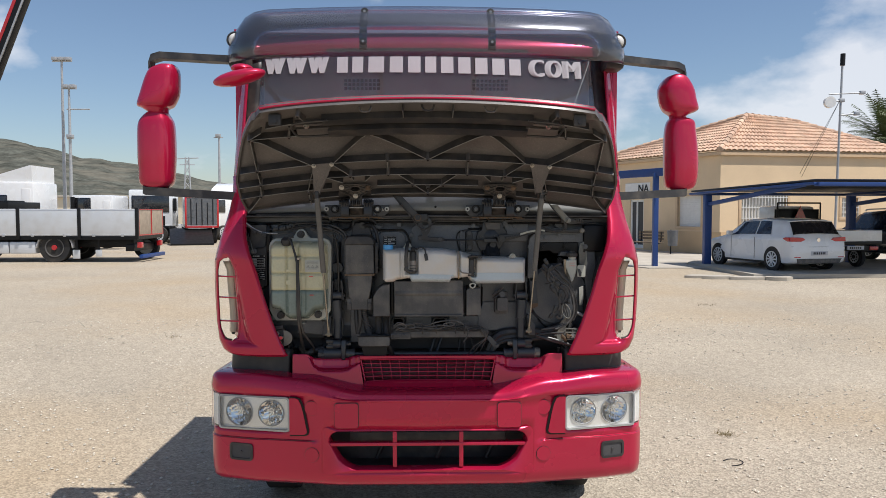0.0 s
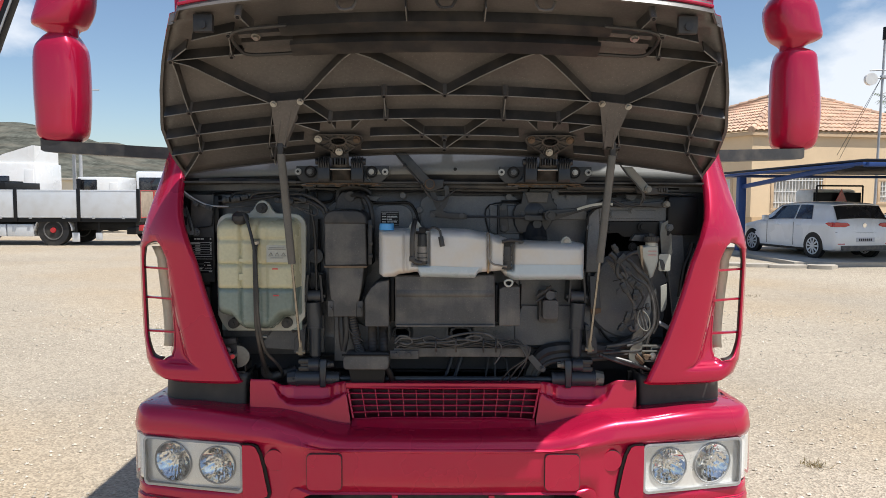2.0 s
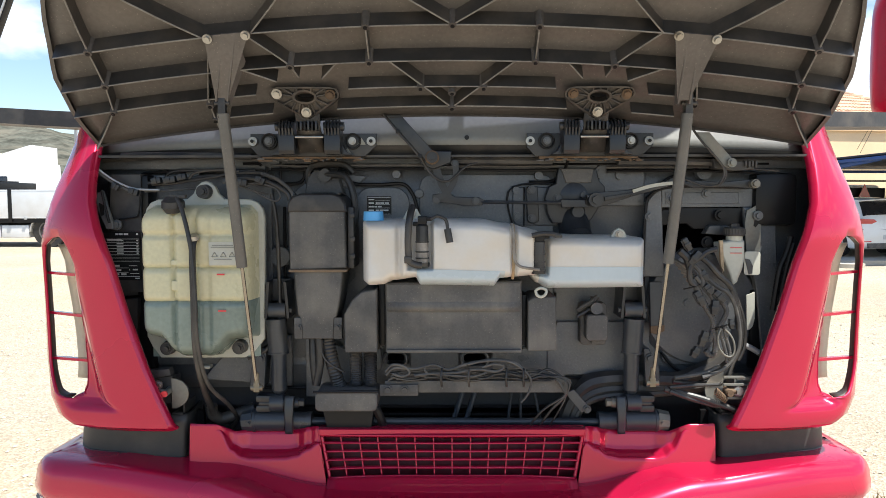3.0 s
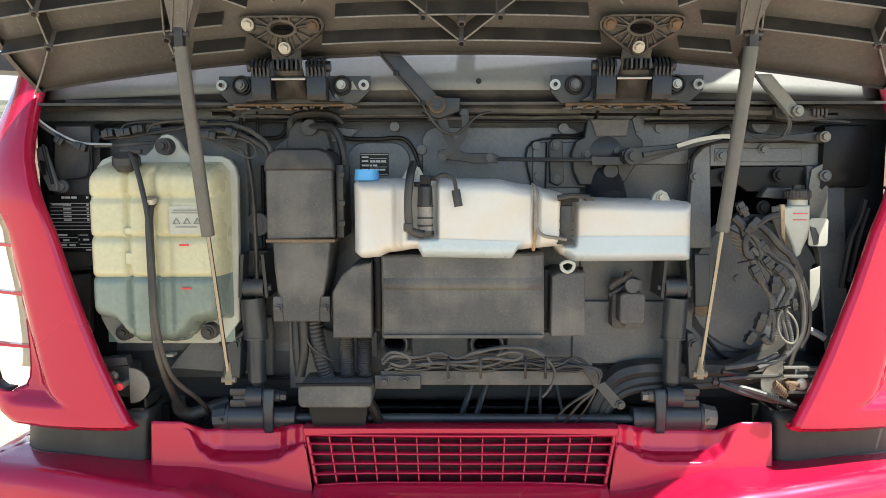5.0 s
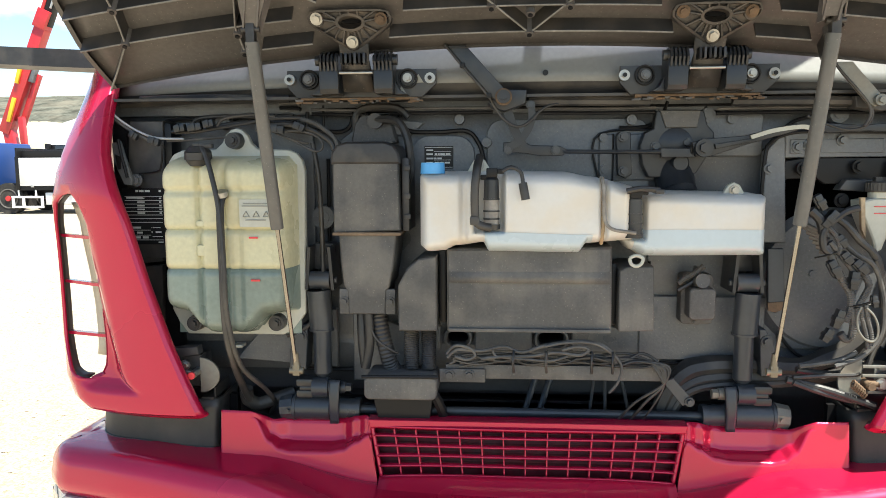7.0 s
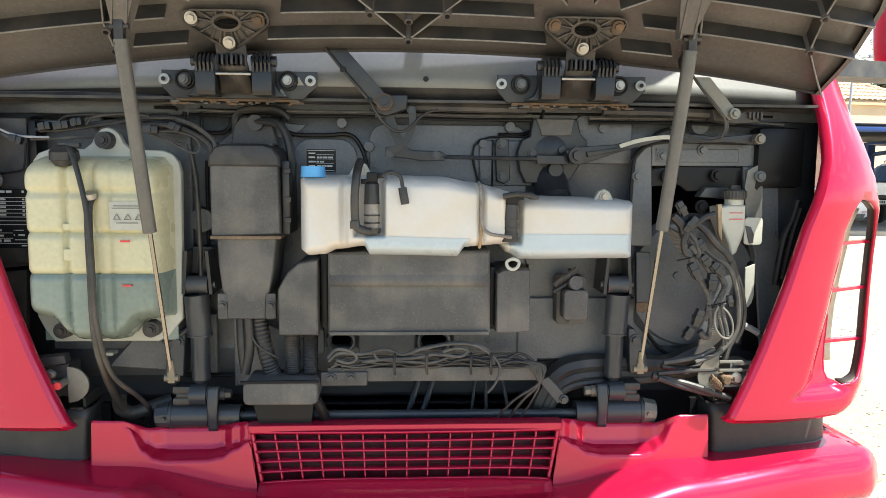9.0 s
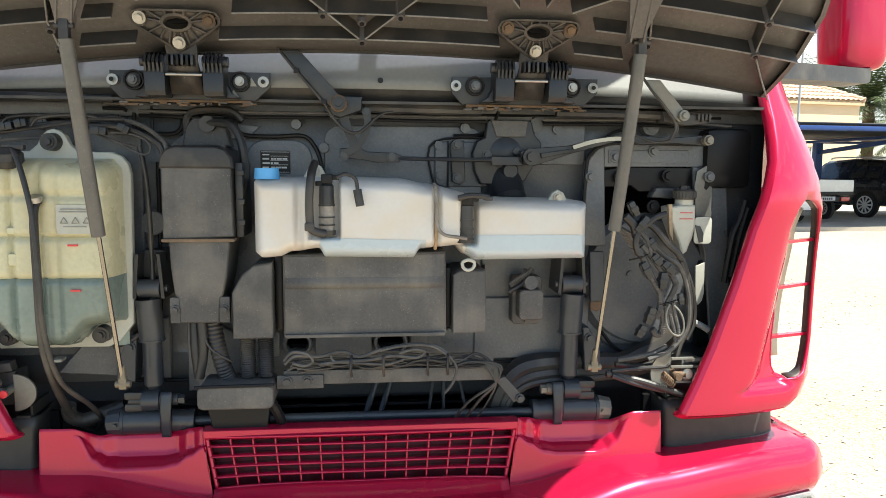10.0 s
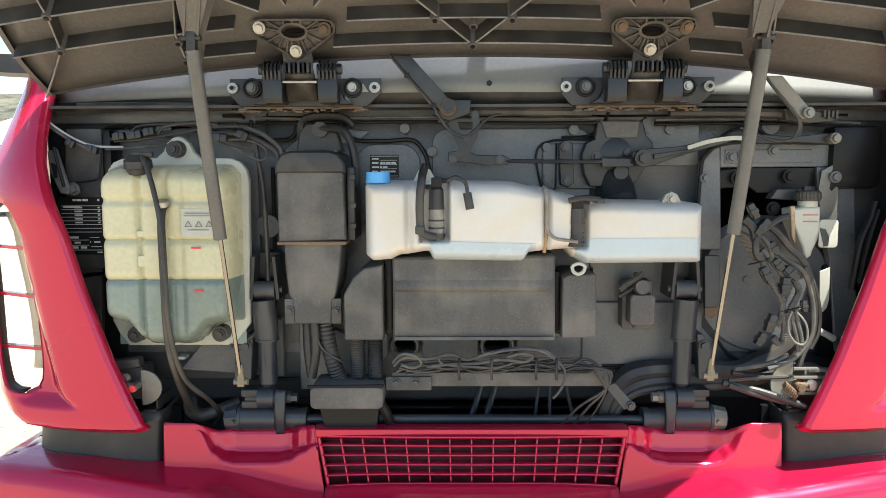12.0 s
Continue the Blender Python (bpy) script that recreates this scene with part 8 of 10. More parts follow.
for x, hub in ((-2.9, TAIL), (-6.39, TAIL)):
    for y in (0.22, 2.2):
        bm = bm_new()
        rod(bm, (x, y - 0.15, 0.52), (x, y + 0.15, 0.52), 0.52, seg=36)
        wl_ = part("wheel", bm, TYRE, fb, "truck tyre with a red hub")
        bm = bm_new()
        ring_strip(bm, [[(x + q * math.cos(2 * math.pi * k / 32), y + dy, 0.52 + q * math.sin(2 * math.pi * k / 32)) for k in range(32)] for q, dy in ((0.33, -0.152), (0.33, -0.165), (0.295, -0.165), (0.27, -0.10), (0.20, -0.09), (0.10, -0.09))])
        part("rim", bm, STRUTGREY, wl_, "dusty steel rim")
        bm = bm_new()
        rod(bm, (x, y - 0.19, 0.52), (x, y - 0.08, 0.52), 0.085, 0.11, seg=18)
        for k in range(10):
            c, d = x + 0.155 * math.cos(k * math.pi / 5), 0.52 + 0.155 * math.sin(k * math.pi / 5)
            rod(bm, (c, y - 0.125, d), (c, y - 0.09, d), 0.018, seg=6)
        part("hub", bm, CRANE, wl_, "dull red hub with wheel nuts")
bm = bm_new()
grid(bm, lambda k, y: (-2.9 + 0.62 * math.cos(math.pi * k / 16), y, 0.50 + 0.58 * math.sin(math.pi * k / 16)), range(17), [0.04, 0.40])
thicken(part("mudguard", bm, SILVER, fb, "bare aluminium mudguard"), 0.02, 0)
for x0, x1, z0, z1 in ((-2.29, -2.04, 0.13, 0.44), (-1.50, -1.28, 0.20, 0.44)):
    bm = bm_new()
    box(bm, (x0, x1), (0.10, 0.125), (z0, z1), 0.004)
    part("mud_flap", bm, SILVER, fb)
    bm = bm_new()
    box(bm, (x0 + 0.08, x1 - 0.08), (0.11, 0.14), (z1 - 0.02, 0.82))
    part("flap_stay", bm, STICKER, fb)
bm = bm_new()
rod(bm, (-0.55, 2.2, 0.46), (-0.55, 2.45, 0.46), 0.46, seg=32)
wl_ = part("wheel", bm, TYRE, fb, "far rear tyre")
bm = bm_new()
rod(bm, (-0.55, 2.18, 0.46), (-0.55, 2.25, 0.46), 0.28, seg=24)
part("rim", bm, GALV, wl_)
for x0, x1 in ((-4.44, -3.55), (-5.08, -4.48)):
    bm = bm_new()
    box(bm, (x0, x1), (0.05, 0.6), (0.31, 0.72), 0.03)
    part("tool_box", bm, SILVER, fb, "brushed steel tool box")
bm = bm_new()
box(bm, (0.0, 0.12), (0.15, 2.35), (0.13, 0.26), 0.01)
part("under_run_bar", bm, BLUE, fb)
for y in (0.2, 2.1):
    bm = bm_new()
    box(bm, (-0.1, 0.06), (y, y + 0.2), (0.50, 0.70), 0.02)
    part("tail_lamp", bm, TAIL, fb)
bm = bm_new()
for z0, z1 in ((0.21, 0.28), (0.54, 0.61)):
    box(bm, (-6.2, -5.1), (-0.05, 0.0), (z0, z1), 0.008)
for x0 in (-6.2, -5.84, -5.19):
    box(bm, (x0, x0 + 0.09), (-0.045, -0.003), (0.28, 0.54), 0.008)
for x0 in (-6.0, -5.4):
    box(bm, (x0, x0 + 0.05), (0.0, 0.04), (0.55, 0.85), 0.006)
part("side_guard", bm, LAMPBODY, fb, "white rectangular side guard")
bm = bm_new()
box(bm, (-5.9, -4.5), (0.15, 2.3), (1.87, 2.12), 0.02)
for x0 in (-5.6, -5.2, -4.85):
    box(bm, (x0, x0 + 0.2), (0.5, 1.5), (2.12, 2.17), 0.01)
part("load", bm, STICKER, fb)
bm = bm_new()
box(bm, (-6.01, -5.95), (0.0, 2.45), (0.92, 2.2), 0.01)
part("headboard", bm, STICKER, fb)

cr = thing("loading_crane", "red folding loading crane behind the flatbed's cab", "crane", (-18.97, 26.0, 0.0))
def beam(bm, a, b, w, d):
    a, b = Vector(a), Vector(b)
    q = (b - a).to_track_quat("Z", "Y").to_matrix().to_4x4()
    box(bm, (-w / 2, w / 2), (-d / 2, d / 2), (-(b - a).length / 2, (b - a).length / 2), 0.02, Matrix.Translation((a + b) / 2) @ q)


for a, b, w, mt, nm in (((0.35, 0, 0.6), (-0.05, 0, 3.1), 0.36, CRANE, "column"), ((-0.15, 0, 2.9), (1.72, 0, 7.15), 0.44, CRANE, "boom"), ((1.72, 0, 6.9), (3.95, 0, 12.4), 0.34, STICKER, "boom"),
                        ((1.50, -0.12, 7.0), (3.55, -0.12, 12.0), 0.13, CRANE, "ram"), ((2.05, -0.2, 7.5), (3.9, -0.2, 12.0), 0.07, GALV, "ram"), ((0.12, -0.24, 3.3), (0.42, -0.24, 4.2), 0.14, YELLOW, "decal"),
                        ((0.55, -0.24, 4.75), (0.75, -0.24, 5.4), 0.14, YELLOW, "decal"), ((0.62, -0.1, 2.0), (0.55, -0.1, 3.5), 0.20, CRANE, "ram"), ((0.45, 0.1, 3.2), (1.25, 0.1, 5.1), 0.20, CRANE, "ram"), ((1.02, -0.05, 4.8), (1.2, -0.05, 5.35), 0.22, GREY, "ram")):
    bm = bm_new()
    beam(bm, a, b, w, w)
    part(nm, bm, mt, cr)
bm = bm_new()
beam(bm, (1.55, -0.05, 6.8), (1.85, -0.05, 7.45), 0.5, 0.5)
part("collar", bm, CRANE, cr)
bm = bm_new()
box(bm, (-0.4, 1.0), (-0.9, 0.9), (0.0, 1.0), 0.05)
part("crane_base", bm, STICKER, cr)
cb = thing("blue_truck_cab", "blue truck cab behind the crane", "truck", (-19.3, 22.0, 0.0))
bm = bm_new()
box(bm, (0, 2.2), (0.1, 2.4), (0.75, 2.4), 0.12)
part("cab", bm, BLUE, cb)
bm = bm_new()
rod(bm, (1.0, 0.1, 0.46), (1.0, 0.4, 0.46), 0.46, seg=32)
part("wheel", bm, TYRE, cb)


def tractor(at, turn, label, h=3.4, roof=True, body=WHITE):
    """A parked cab-over tractor unit; local +y is ahead."""
    ob = thing("tractor_unit", label, "truck", at, turn, "parked tractor units")
    bm = bm_new()
    box(bm, (-1.22, 1.22), (0.0, 2.2), (0.85, h), 0.12)
    part("cab", bm, body, ob)
    bm = bm_new()
    box(bm, (-1.05, 1.05), (2.17, 2.215), (1.75, min(2.75, h - 0.25)), 0.05)
    part("windscreen", bm, BLACKCAR, ob)
    for s in (-1, 1):
        bm = bm_new()
        box(bm, (min(s * 1.20, s * 1.235), max(s * 1.20, s * 1.235)), (1.15, 2.0), (1.75, 2.55), 0.05)
        part("side_window", bm, BLACKCAR, ob)
        bm = bm_new()
        box(bm, (min(s * 1.20, s * 1.24), max(s * 1.20, s * 1.24)), (0.1, 0.5), (0.9, h - 0.3), 0.02)
        part("side_fairing", bm, body, ob)
        for y in (1.3, -2.4):
            road_wheel(ob, s * 1.05, y, 0.5, 0.32)
        bm = bm_new()
        box(bm, (min(s * 1.26, s * 1.44), max(s * 1.26, s * 1.44)), (1.95, 2.15), (1.85, 2.6), 0.04)
        part("mirror", bm, body if s > 0 else STICKER, ob)
        bm = bm_new()
        box(bm, (min(s * 0.7, s * 1.2), max(s * 0.7, s * 1.2)), (-1.6, -0.3), (0.45, 1.0), 0.08)
        part("fuel_tank", bm, SILVER, ob)
    if roof:
        bm = bm_new()
        vs = side_slab(bm, [(0.1, h - 0.03), (2.0, h - 0.03), (1.5, h + 0.35), (0.2, h + 0.75), (0.1, h + 0.75)], -1.1, 1.1)
        part("roof_deflector", bm, body, ob)
    bm = bm_new()
    box(bm, (-1.2, 1.2), (2.1, 2.3), (0.35, 0.95), 0.08)
    part("bumper", bm, body, ob)
    bm = bm_new()
    box(bm, (-0.8, 0.8), (2.2, 2.24), (0.95, 1.55), 0.03)
    part("grille", bm, STICKER, ob)
    bm = bm_new()
    box(bm, (-0.45, 0.45), (-3.6, 0.5), (0.6, 0.85), 0.02)
    box(bm, (-0.6, 0.6), (-2.8, -1.9), (0.85, 1.0), 0.02)
    part("chassis", bm, STICKER, ob)
    return ob


tractor((-17.95, 31.3, 0), 92, "white tractor unit with its roof deflector tilted up", 3.15)
tractor((-17.2, 38, 0), 92, "white tractor unit seen from behind a flatbed", 2.7, False)
tractor((-16.6, 42, 0), 190, "white tractor unit parked in a row", 3.1, False)
tractor((-13.3, 45, 0), 150, "white tractor unit with open chassis", 2.8, False)
tractor((-27.3, 36, 0), 200, "white tractor unit with a high roof deflector", 3.4)
tractor((-14.0, 50, 0), 180, "white tractor unit in a far row", 3.1, True)

# red-framed box truck with an open grey tailgate
bt = thing("box_truck", "red-framed truck body with a grey rear wall", "truck", (-13.2, 37.0, 0.0), 20)
bm = bm_new()
box(bm, (-0.1, 1.7), (0, 5), (0.9, 2.65), 0.02)
part("cargo_box", bm, WHITE, bt, "white cargo box")
bm = bm_new()
for a in ((-0.10, 0.0), (1.60, 1.70)):
    box(bm, a, (-0.05, 0.02), (0.9, 2.65), 0.01)
box(bm, (-0.1, 1.7), (-0.05, 0.02), (2.57, 2.65), 0.01)
box(bm, (-0.1, 1.7), (-0.05, 0.02), (0.9, 1.0), 0.01)
part("rear_frame", bm, TAIL, bt, "red rear frame")
bm = bm_new()
box(bm, (0.02, 1.58), (-0.03, 0.02), (1.05, 2.55))
tg = part("rear_wall", bm, GREY, bt, "dark grey rear wall behind a lattice")
for k in range(5):
    bm = bm_new()
    box(bm, (0.20 + k * 0.29, 0.25 + k * 0.29), (-0.06, -0.02), (1.05, 2.5 - 0.2 * (k % 2)), 0.01)
    part("rung", bm, STICKER, tg)
for y in (0.8, 4.0):
    for x in (0.1, 1.5):
        road_wheel(bt, x, y, 0.42, 0.26)
bm = bm_new()
side_slab(bm, [(-1.8, 0.1), (-0.1, 0.75), (0.4, 0.85), (0.4, 0.45), (-1.8, 0.02)], -0.9, 1.3)
part("loading_ramp", bm, STICKER, bt)

# ---- house with a hipped clay roof ----
hs = thing("house", "single-storey ochre office house with a hipped clay-tile roof", "building")
C, R, B, L2 = Vector((11.87, 25.5, 0)), Vector((20.25, 26.95, 0)), Vector((21.5, 35.4, 0)), Vector((8.4, 33.8, 0))
A1, A2, EAVE = Vector((14.35, 28.9, 6.05)), Vector((17.3, 30.7, 6.05)), 4.22


def wall_between(a, b, z0, z1, mt, name, t=0.25, openings=()):
    """A wall from a to b with openings (s0, s1, z0, z1) along its length."""
    d = (b - a)
    ln = d.length
    d.normalize()
    nrm = Vector((d.y, -d.x, 0))
    bm = bm_new()
    ss = sorted({0, ln, *[o for op in openings for o in op[:2]]})
    zs = sorted({z0, z1, *[min(max(o, z0), z1) for op in openings for o in op[2:]]})
    for s0, s1 in zip(ss, ss[1:]):
        for q0, q1 in zip(zs, zs[1:]):
            if any(op[0] <= (s0 + s1) / 2 <= op[1] and op[2] <= (q0 + q1) / 2 <= op[3] for op in openings):
                continue
            pts = [a + d * s0, a + d * s1, a + d * s1 - nrm * t, a + d * s0 - nrm * t]
            lo = [bm.verts.new((p.x, p.y, q0)) for p in pts]
            hi = [bm.verts.new((p.x, p.y, q1)) for p in pts]
            bm.faces.new(lo), bm.faces.new(hi)
            for i in range(4):
                bm.faces.new((lo[i], lo[(i + 1) % 4], hi[(i + 1) % 4], hi[i]))
    bmesh.ops.remove_doubles(bm, verts=bm.verts, dist=1e-4)
    return part(name, bm, mt, hs, smooth=0), d, nrm


def on_wall(a, d, nrm, s0, s1, z0, z1, out, depth, mt, name, parent, bev=0.0):
    bm = bm_new()
    p = a + d * s0
    ang = math.degrees(math.atan2(d.y, d.x))
    box(bm, (0, s1 - s0), (-out, -out + depth), (z0, z1), bev, pose(p.x, p.y, 0, 0, 0, ang))
    return part(name, bm, mt, parent)


fo = [(0.95, 3.05, 1.30, 2.55), (5.6, 6.4, 1.55, 2.35)]
_, d1, n1 = wall_between(C, R, 0, EAVE + 0.1, STUCCO, "wall", openings=fo)
lo_ = [(1.35, 2.75, 1.15, 2.45), (5.0, 6.0, 0.1, 2.35)]
_, d2, n2 = wall_between(L2, C, 0, EAVE + 0.1, STUCCO, "wall", openings=[(9.3 - b, 9.3 - a, c, e) for a, b, c, e in lo_])
wall_between(R, B, 0, EAVE + 0.1, STUCCO, "wall")
wall_between(B, L2, 0, EAVE + 0.1, STUCCO, "wall")
for a, b, d, n in ((C, R, d1, n1), (L2, C, d2, n2)):
    on_wall(a, d, n, 0, 0.94 if a is C else 9.2 - 6.0, 0, 0.95, 0.02, 0.03, STUCCO_LOW, "plinth", hs)
    if a is C:
        on_wall(a, d, n, 0.94, (b - a).length, 0, 0.95, 0.02, 0.03, STUCCO_LOW, "plinth", hs)
    else:
        on_wall(a, d, n, 9.3 - 4.95, 9.1, 0, 0.95, 0.02, 0.03, STUCCO_LOW, "plinth", hs)


def window_at(a, d, n, s0, s1, z0, z1, bars, shutter):
    w = tagged(new("window"), "white roller-shuttered window with bars" if bars else "white roller-shuttered window")
    w.parent = hs
    on_wall(a, d, n, s0, s1, z0, z1, -0.14, 0.02, SHUTTER if shutter else BLIND, "pane", w)
    for k in range(int((z1 - z0) / 0.08)):
        on_wall(a, d, n, s0, s1, z0 + k * 0.08, z0 + k * 0.08 + 0.06, -0.125, 0.02, SHUTTER, "shutter_slat", w, 0.004) if shutter else None
    for u0, u1, v0, v1 in ((s0 - 0.12, s1 + 0.12, z1, z1 + 0.12), (s0 - 0.12, s1 + 0.12, z0 - 0.12, z0), (s0 - 0.12, s0, z0, z1), (s1, s1 + 0.12, z0, z1)):
        on_wall(a, d, n, u0, u1, v0, v1, 0.03, 0.10, FRAME, "frame", w, 0.01)
    if bars:
        k = s0 + 0.08
        while k < s1:
            on_wall(a, d, n, k, k + 0.025, z0, z1, 0.02, 0.025, SHUTTER, "bar", w)
            k += 0.14
        for z in (z0 + 0.2, (z0 + z1) / 2, z1 - 0.2):
            on_wall(a, d, n, s0, s1, z, z + 0.03, 0.03, 0.02, SHUTTER, "bar", w)


window_at(C, d1, n1, *fo[0], True, False)
window_at(C, d1, n1, *fo[1], True, False)
window_at(L2, d2, n2, 9.3 - 2.75, 9.3 - 1.35, 1.15, 2.45, False, True)
dr = tagged(new("door"), "white glazed office door")
dr.parent = hs
on_wall(L2, d2, n2, 9.3 - 6.0, 9.3 - 5.0, 0.1, 2.35, -0.10, 0.03, CABINDARK, "glazing", dr)
for u0, u1, v0, v1 in ((3.3, 3.4, 0.1, 2.35), (4.2, 4.3, 0.1, 2.35), (3.3, 4.3, 2.25, 2.35), (3.72, 3.80, 0.1, 2.3), (3.3, 4.3, 0.1, 0.25)):
    on_wall(L2, d2, n2, u0, u1, v0, v1, -0.06, 0.05, SHUTTER, "door_frame", dr)
on_wall(L2, d2, n2, 3.0, 4.75, 2.62, 3.12, 0.04, 0.04, SHUTTER, "sign_board", hs)
# the letters left in view on the sign board
fc = bpy.data.curves.new("sign_text", "FONT")
fc.body, fc.size, fc.extrude = "NA", 0.52, 0.01
tx = new("sign_text", fc)
dg = bpy.context.evaluated_depsgraph_get()
me = bpy.data.meshes.new_from_object(tx.evaluated_get(dg))
bpy.data.objects.remove(tx)
me.materials.append(STICKER)
sg = new("sign_text", me)
sg.parent = hs
p = L2 + d2 * 3.95 + n2 * 0.06
sg.matrix_basis = pose(p.x, p.y, 2.68, 90, 0, math.degrees(math.atan2(d2.y, d2.x)))


def roof_slope(bm, e0, e1, t0, t1, over=0.45):
    """Barrel tiles between an eave line and a ridge line: rows of half-round courses."""
    n = max(8, int((e1 - e0).length / 0.25))
    rows = max(6, int(((t0 + t1) / 2 - (e0 + e1) / 2).length / 0.38))
    nrm = (e1 - e0).cross(t0 - e0).normalized()
    if nrm.z < 0:
        nrm = -nrm
    per = 4
    vv = []
    for j in range(rows):
        for q in (0, 1):
            t = (j + q * 0.999) / rows
            a, b = e0 + (t0 - e0) * t, e1 + (t1 - e1) * t
            row = []
            for i in range(n * per + 1):
                f = i / (n * per)
                c = 0.055 * abs(math.sin(math.pi * i / per)) + (0.045 if q == 0 else 0.0) + 0.012 * noise.noise(Vector((i // per * 3.1, j * 2.7, 0)))
                row.append(bm.verts.new(a + (b - a) * f + nrm * c))
            vv.append(row)
    for r0, r1 in zip(vv, vv[1:]):
        for i in range(n * per):
            bm.faces.new((r0[i], r0[i + 1], r1[i + 1], r1[i]))


ce = (C + R + B + L2) / 4
E = [Vector((p.x + (p.x - ce.x) * 0.03, p.y + (p.y - ce.y) * 0.03, EAVE)) for p in (C, R, B, L2)]
for e0, e1, t0, t1 in ((E[0], E[1], A1, A2), (E[3], E[0], A1 + Vector((-0.01, 0, 0)), A1), (E[1], E[2], A2, A2 + Vector((0.01, 0, 0))), (E[2], E[3], A2, A1)):
    bm = bm_new()
    roof_slope(bm, e0, e1, t0, t1)
    part("roof_tiles", bm, CLAY, hs, "weathered clay barrel tiles", smooth=50)
for a, b in ((E[0], A1), (E[1], A2), (A1, A2), (E[3], A1)):
    n = int((b - a).length / 0.4)
    for k in range(n):
        p, q = a + (b - a) * (k / n), a + (b - a) * ((k + 1.1) / n)
        bm = bm_new()
        rod(bm, p + Vector((0, 0, 0.05)), q + Vector((0, 0, 0.03)), 0.13, 0.11, seg=10)
        part("ridge_tile", bm, CLAY, hs)
for a, b in zip(E, E[1:] + E[:1]):
    bm = bm_new()
    d = b - a
    box(bm, (0, d.length), (-0.0, 0.12), (-0.16, -0.01), 0.0, pose(a.x, a.y, EAVE, 0, 0, math.degrees(math.atan2(d.y, d.x))))
    part("eave", bm, FRAME, hs)
bm = bm_new()
vs = [bm.verts.new((p.x, p.y, EAVE - 0.02)) for p in E]
bm.faces.new(vs)
thicken(part("soffit", bm, STUCCO, hs), 0.05, 0)

# porch: blue posts and beam, with a paved strip
pc = thing("porch_frame", "blue steel porch frame beside the house", "porch")
for x, y in ((7.3, 19.3), (5.3, 23.8)):
    bm = bm_new()
    box(bm, (x - 0.08, x + 0.08), (y - 0.08, y + 0.08), (0, 3.0), 0.01)
    part("post", bm, BLUE, pc)
for a, b, w in (((7.7, 18.5, 3.02), (4.95, 24.6, 3.02), 0.16),):
    bm = bm_new()
    beam(bm, a, b, w, w * 1.6)
    part("beam", bm, BLUE, pc)
bm = bm_new()
plan_slab(bm, [(6.9, 18.6), (8.65, 18.6), (8.65, 20.3), (11.8, 25.4), (8.4, 33.9), (4.0, 33), (4.1, 25)], -0.06, 0.035)
solid("paved_strip", bm, CONCRETE, "pale concrete paving strip beside the house", kind="structure")
bm = bm_new()
plan_slab(bm, [(8.7, 15.3), (25, 15.3), (25, 26.9), (12.0, 25.4), (8.7, 20.2)], -0.06, 0.10)
solid("parking_slab", bm, CONCRETE, "grey concrete slab under the carport", kind="structure")

# bench and litter bin by the wall
bn = thing("bench", "dark wooden slatted bench against the ochre wall", "bench", (9.55, 27.6, 0.035), -64)
for k in range(4):
    bm = bm_new()
    box(bm, (-0.75, 0.75), (-0.25 + k * 0.12, -0.16 + k * 0.12), (0.42, 0.45), 0.005)
    part("seat_slat", bm, BARK, bn)
for k in range(3):
    bm = bm_new()
    box(bm, (-0.75, 0.75), (0.24, 0.27), (0.55 + k * 0.13, 0.64 + k * 0.13), 0.005)
    part("back_slat", bm, BARK, bn)
for x in (-0.6, 0.6):
    bm = bm_new()
    tube(bm, [(x, -0.24, 0), (x, -0.22, 0.42), (x, 0.2, 0.42), (x, 0.25, 0.9)], 0.03, n=3)
    part("leg", bm, STICKER, bn)
bi = thing("litter_bin", "grey metal litter bin on a post", "bin", (10.1, 25.9, 0.035))
bm = bm_new()
rod(bm, (0, 0, 0.35), (0, 0, 0.98), 0.19, 0.22, seg=24)
part("drum", bm, GREY, bi)
bm = bm_new()
rod(bm, (0.0, 0.24, 0), (0.0, 0.24, 1.0), 0.03)
rod(bm, (0.0, 0.24, 0.9), (0.0, 0.1, 0.9), 0.02)
part("post", bm, STICKER, bi)

# carport
cp = thing("carport", "blue steel carport with a thin sheet roof", "carport")
K0, K1 = Vector((9.90, 14.50, 2.57)), Vector((8.75, 20.15, 2.44))
ex = Vector((0.995, 0.1, 0))
K2, K3 = K0 + ex * 17, K1 + ex * 17
bm = bm_new()
lo = [bm.verts.new(p) for p in (K0, K2, K3, K1)]
bm.faces.new(lo)
thicken(part("roof_sheet", bm, paint("dark_roof_sheet", (0.022, 0.024, 0.03), rough=0.6, vary=0.15), cp, "dark sheet roof"), 0.05, 0)
for a, b, w in ((K0 - Vector((0, 0, 0.02)), K2 - Vector((0, 0, 0.02)), 0.17), (K1, K3, 0.14), (K0, K1, 0.12), (K0 + ex * 5.5, K1 + ex * 5.5, 0.14), (K0 + ex * 11, K1 + ex * 11, 0.14)):
    bm = bm_new()
    beam(bm, a - Vector((0, 0, 0.09)), b - Vector((0, 0, 0.09)), w * 1.3, w * 0.6)
    part("beam", bm, BLUE, cp)
for s in (0.12, 5.1, 9.8):
    p = K1 + ex * s + (K0 - K1) * 0.13
    bm = bm_new()
    box(bm, (p.x - 0.11, p.x + 0.11), (p.y - 0.11, p.y + 0.11), (0, 2.3), 0.015)
    part("post", bm, BLUE, cp)
    bm = bm_new()
    q = K1 + ex * s + (K0 - K1) * 0.9
    beam(bm, (p.x, p.y, 2.0), (q.x, q.y, 2.48), 0.12, 0.12)
    part("cantilever_arm", bm, BLUE, cp)

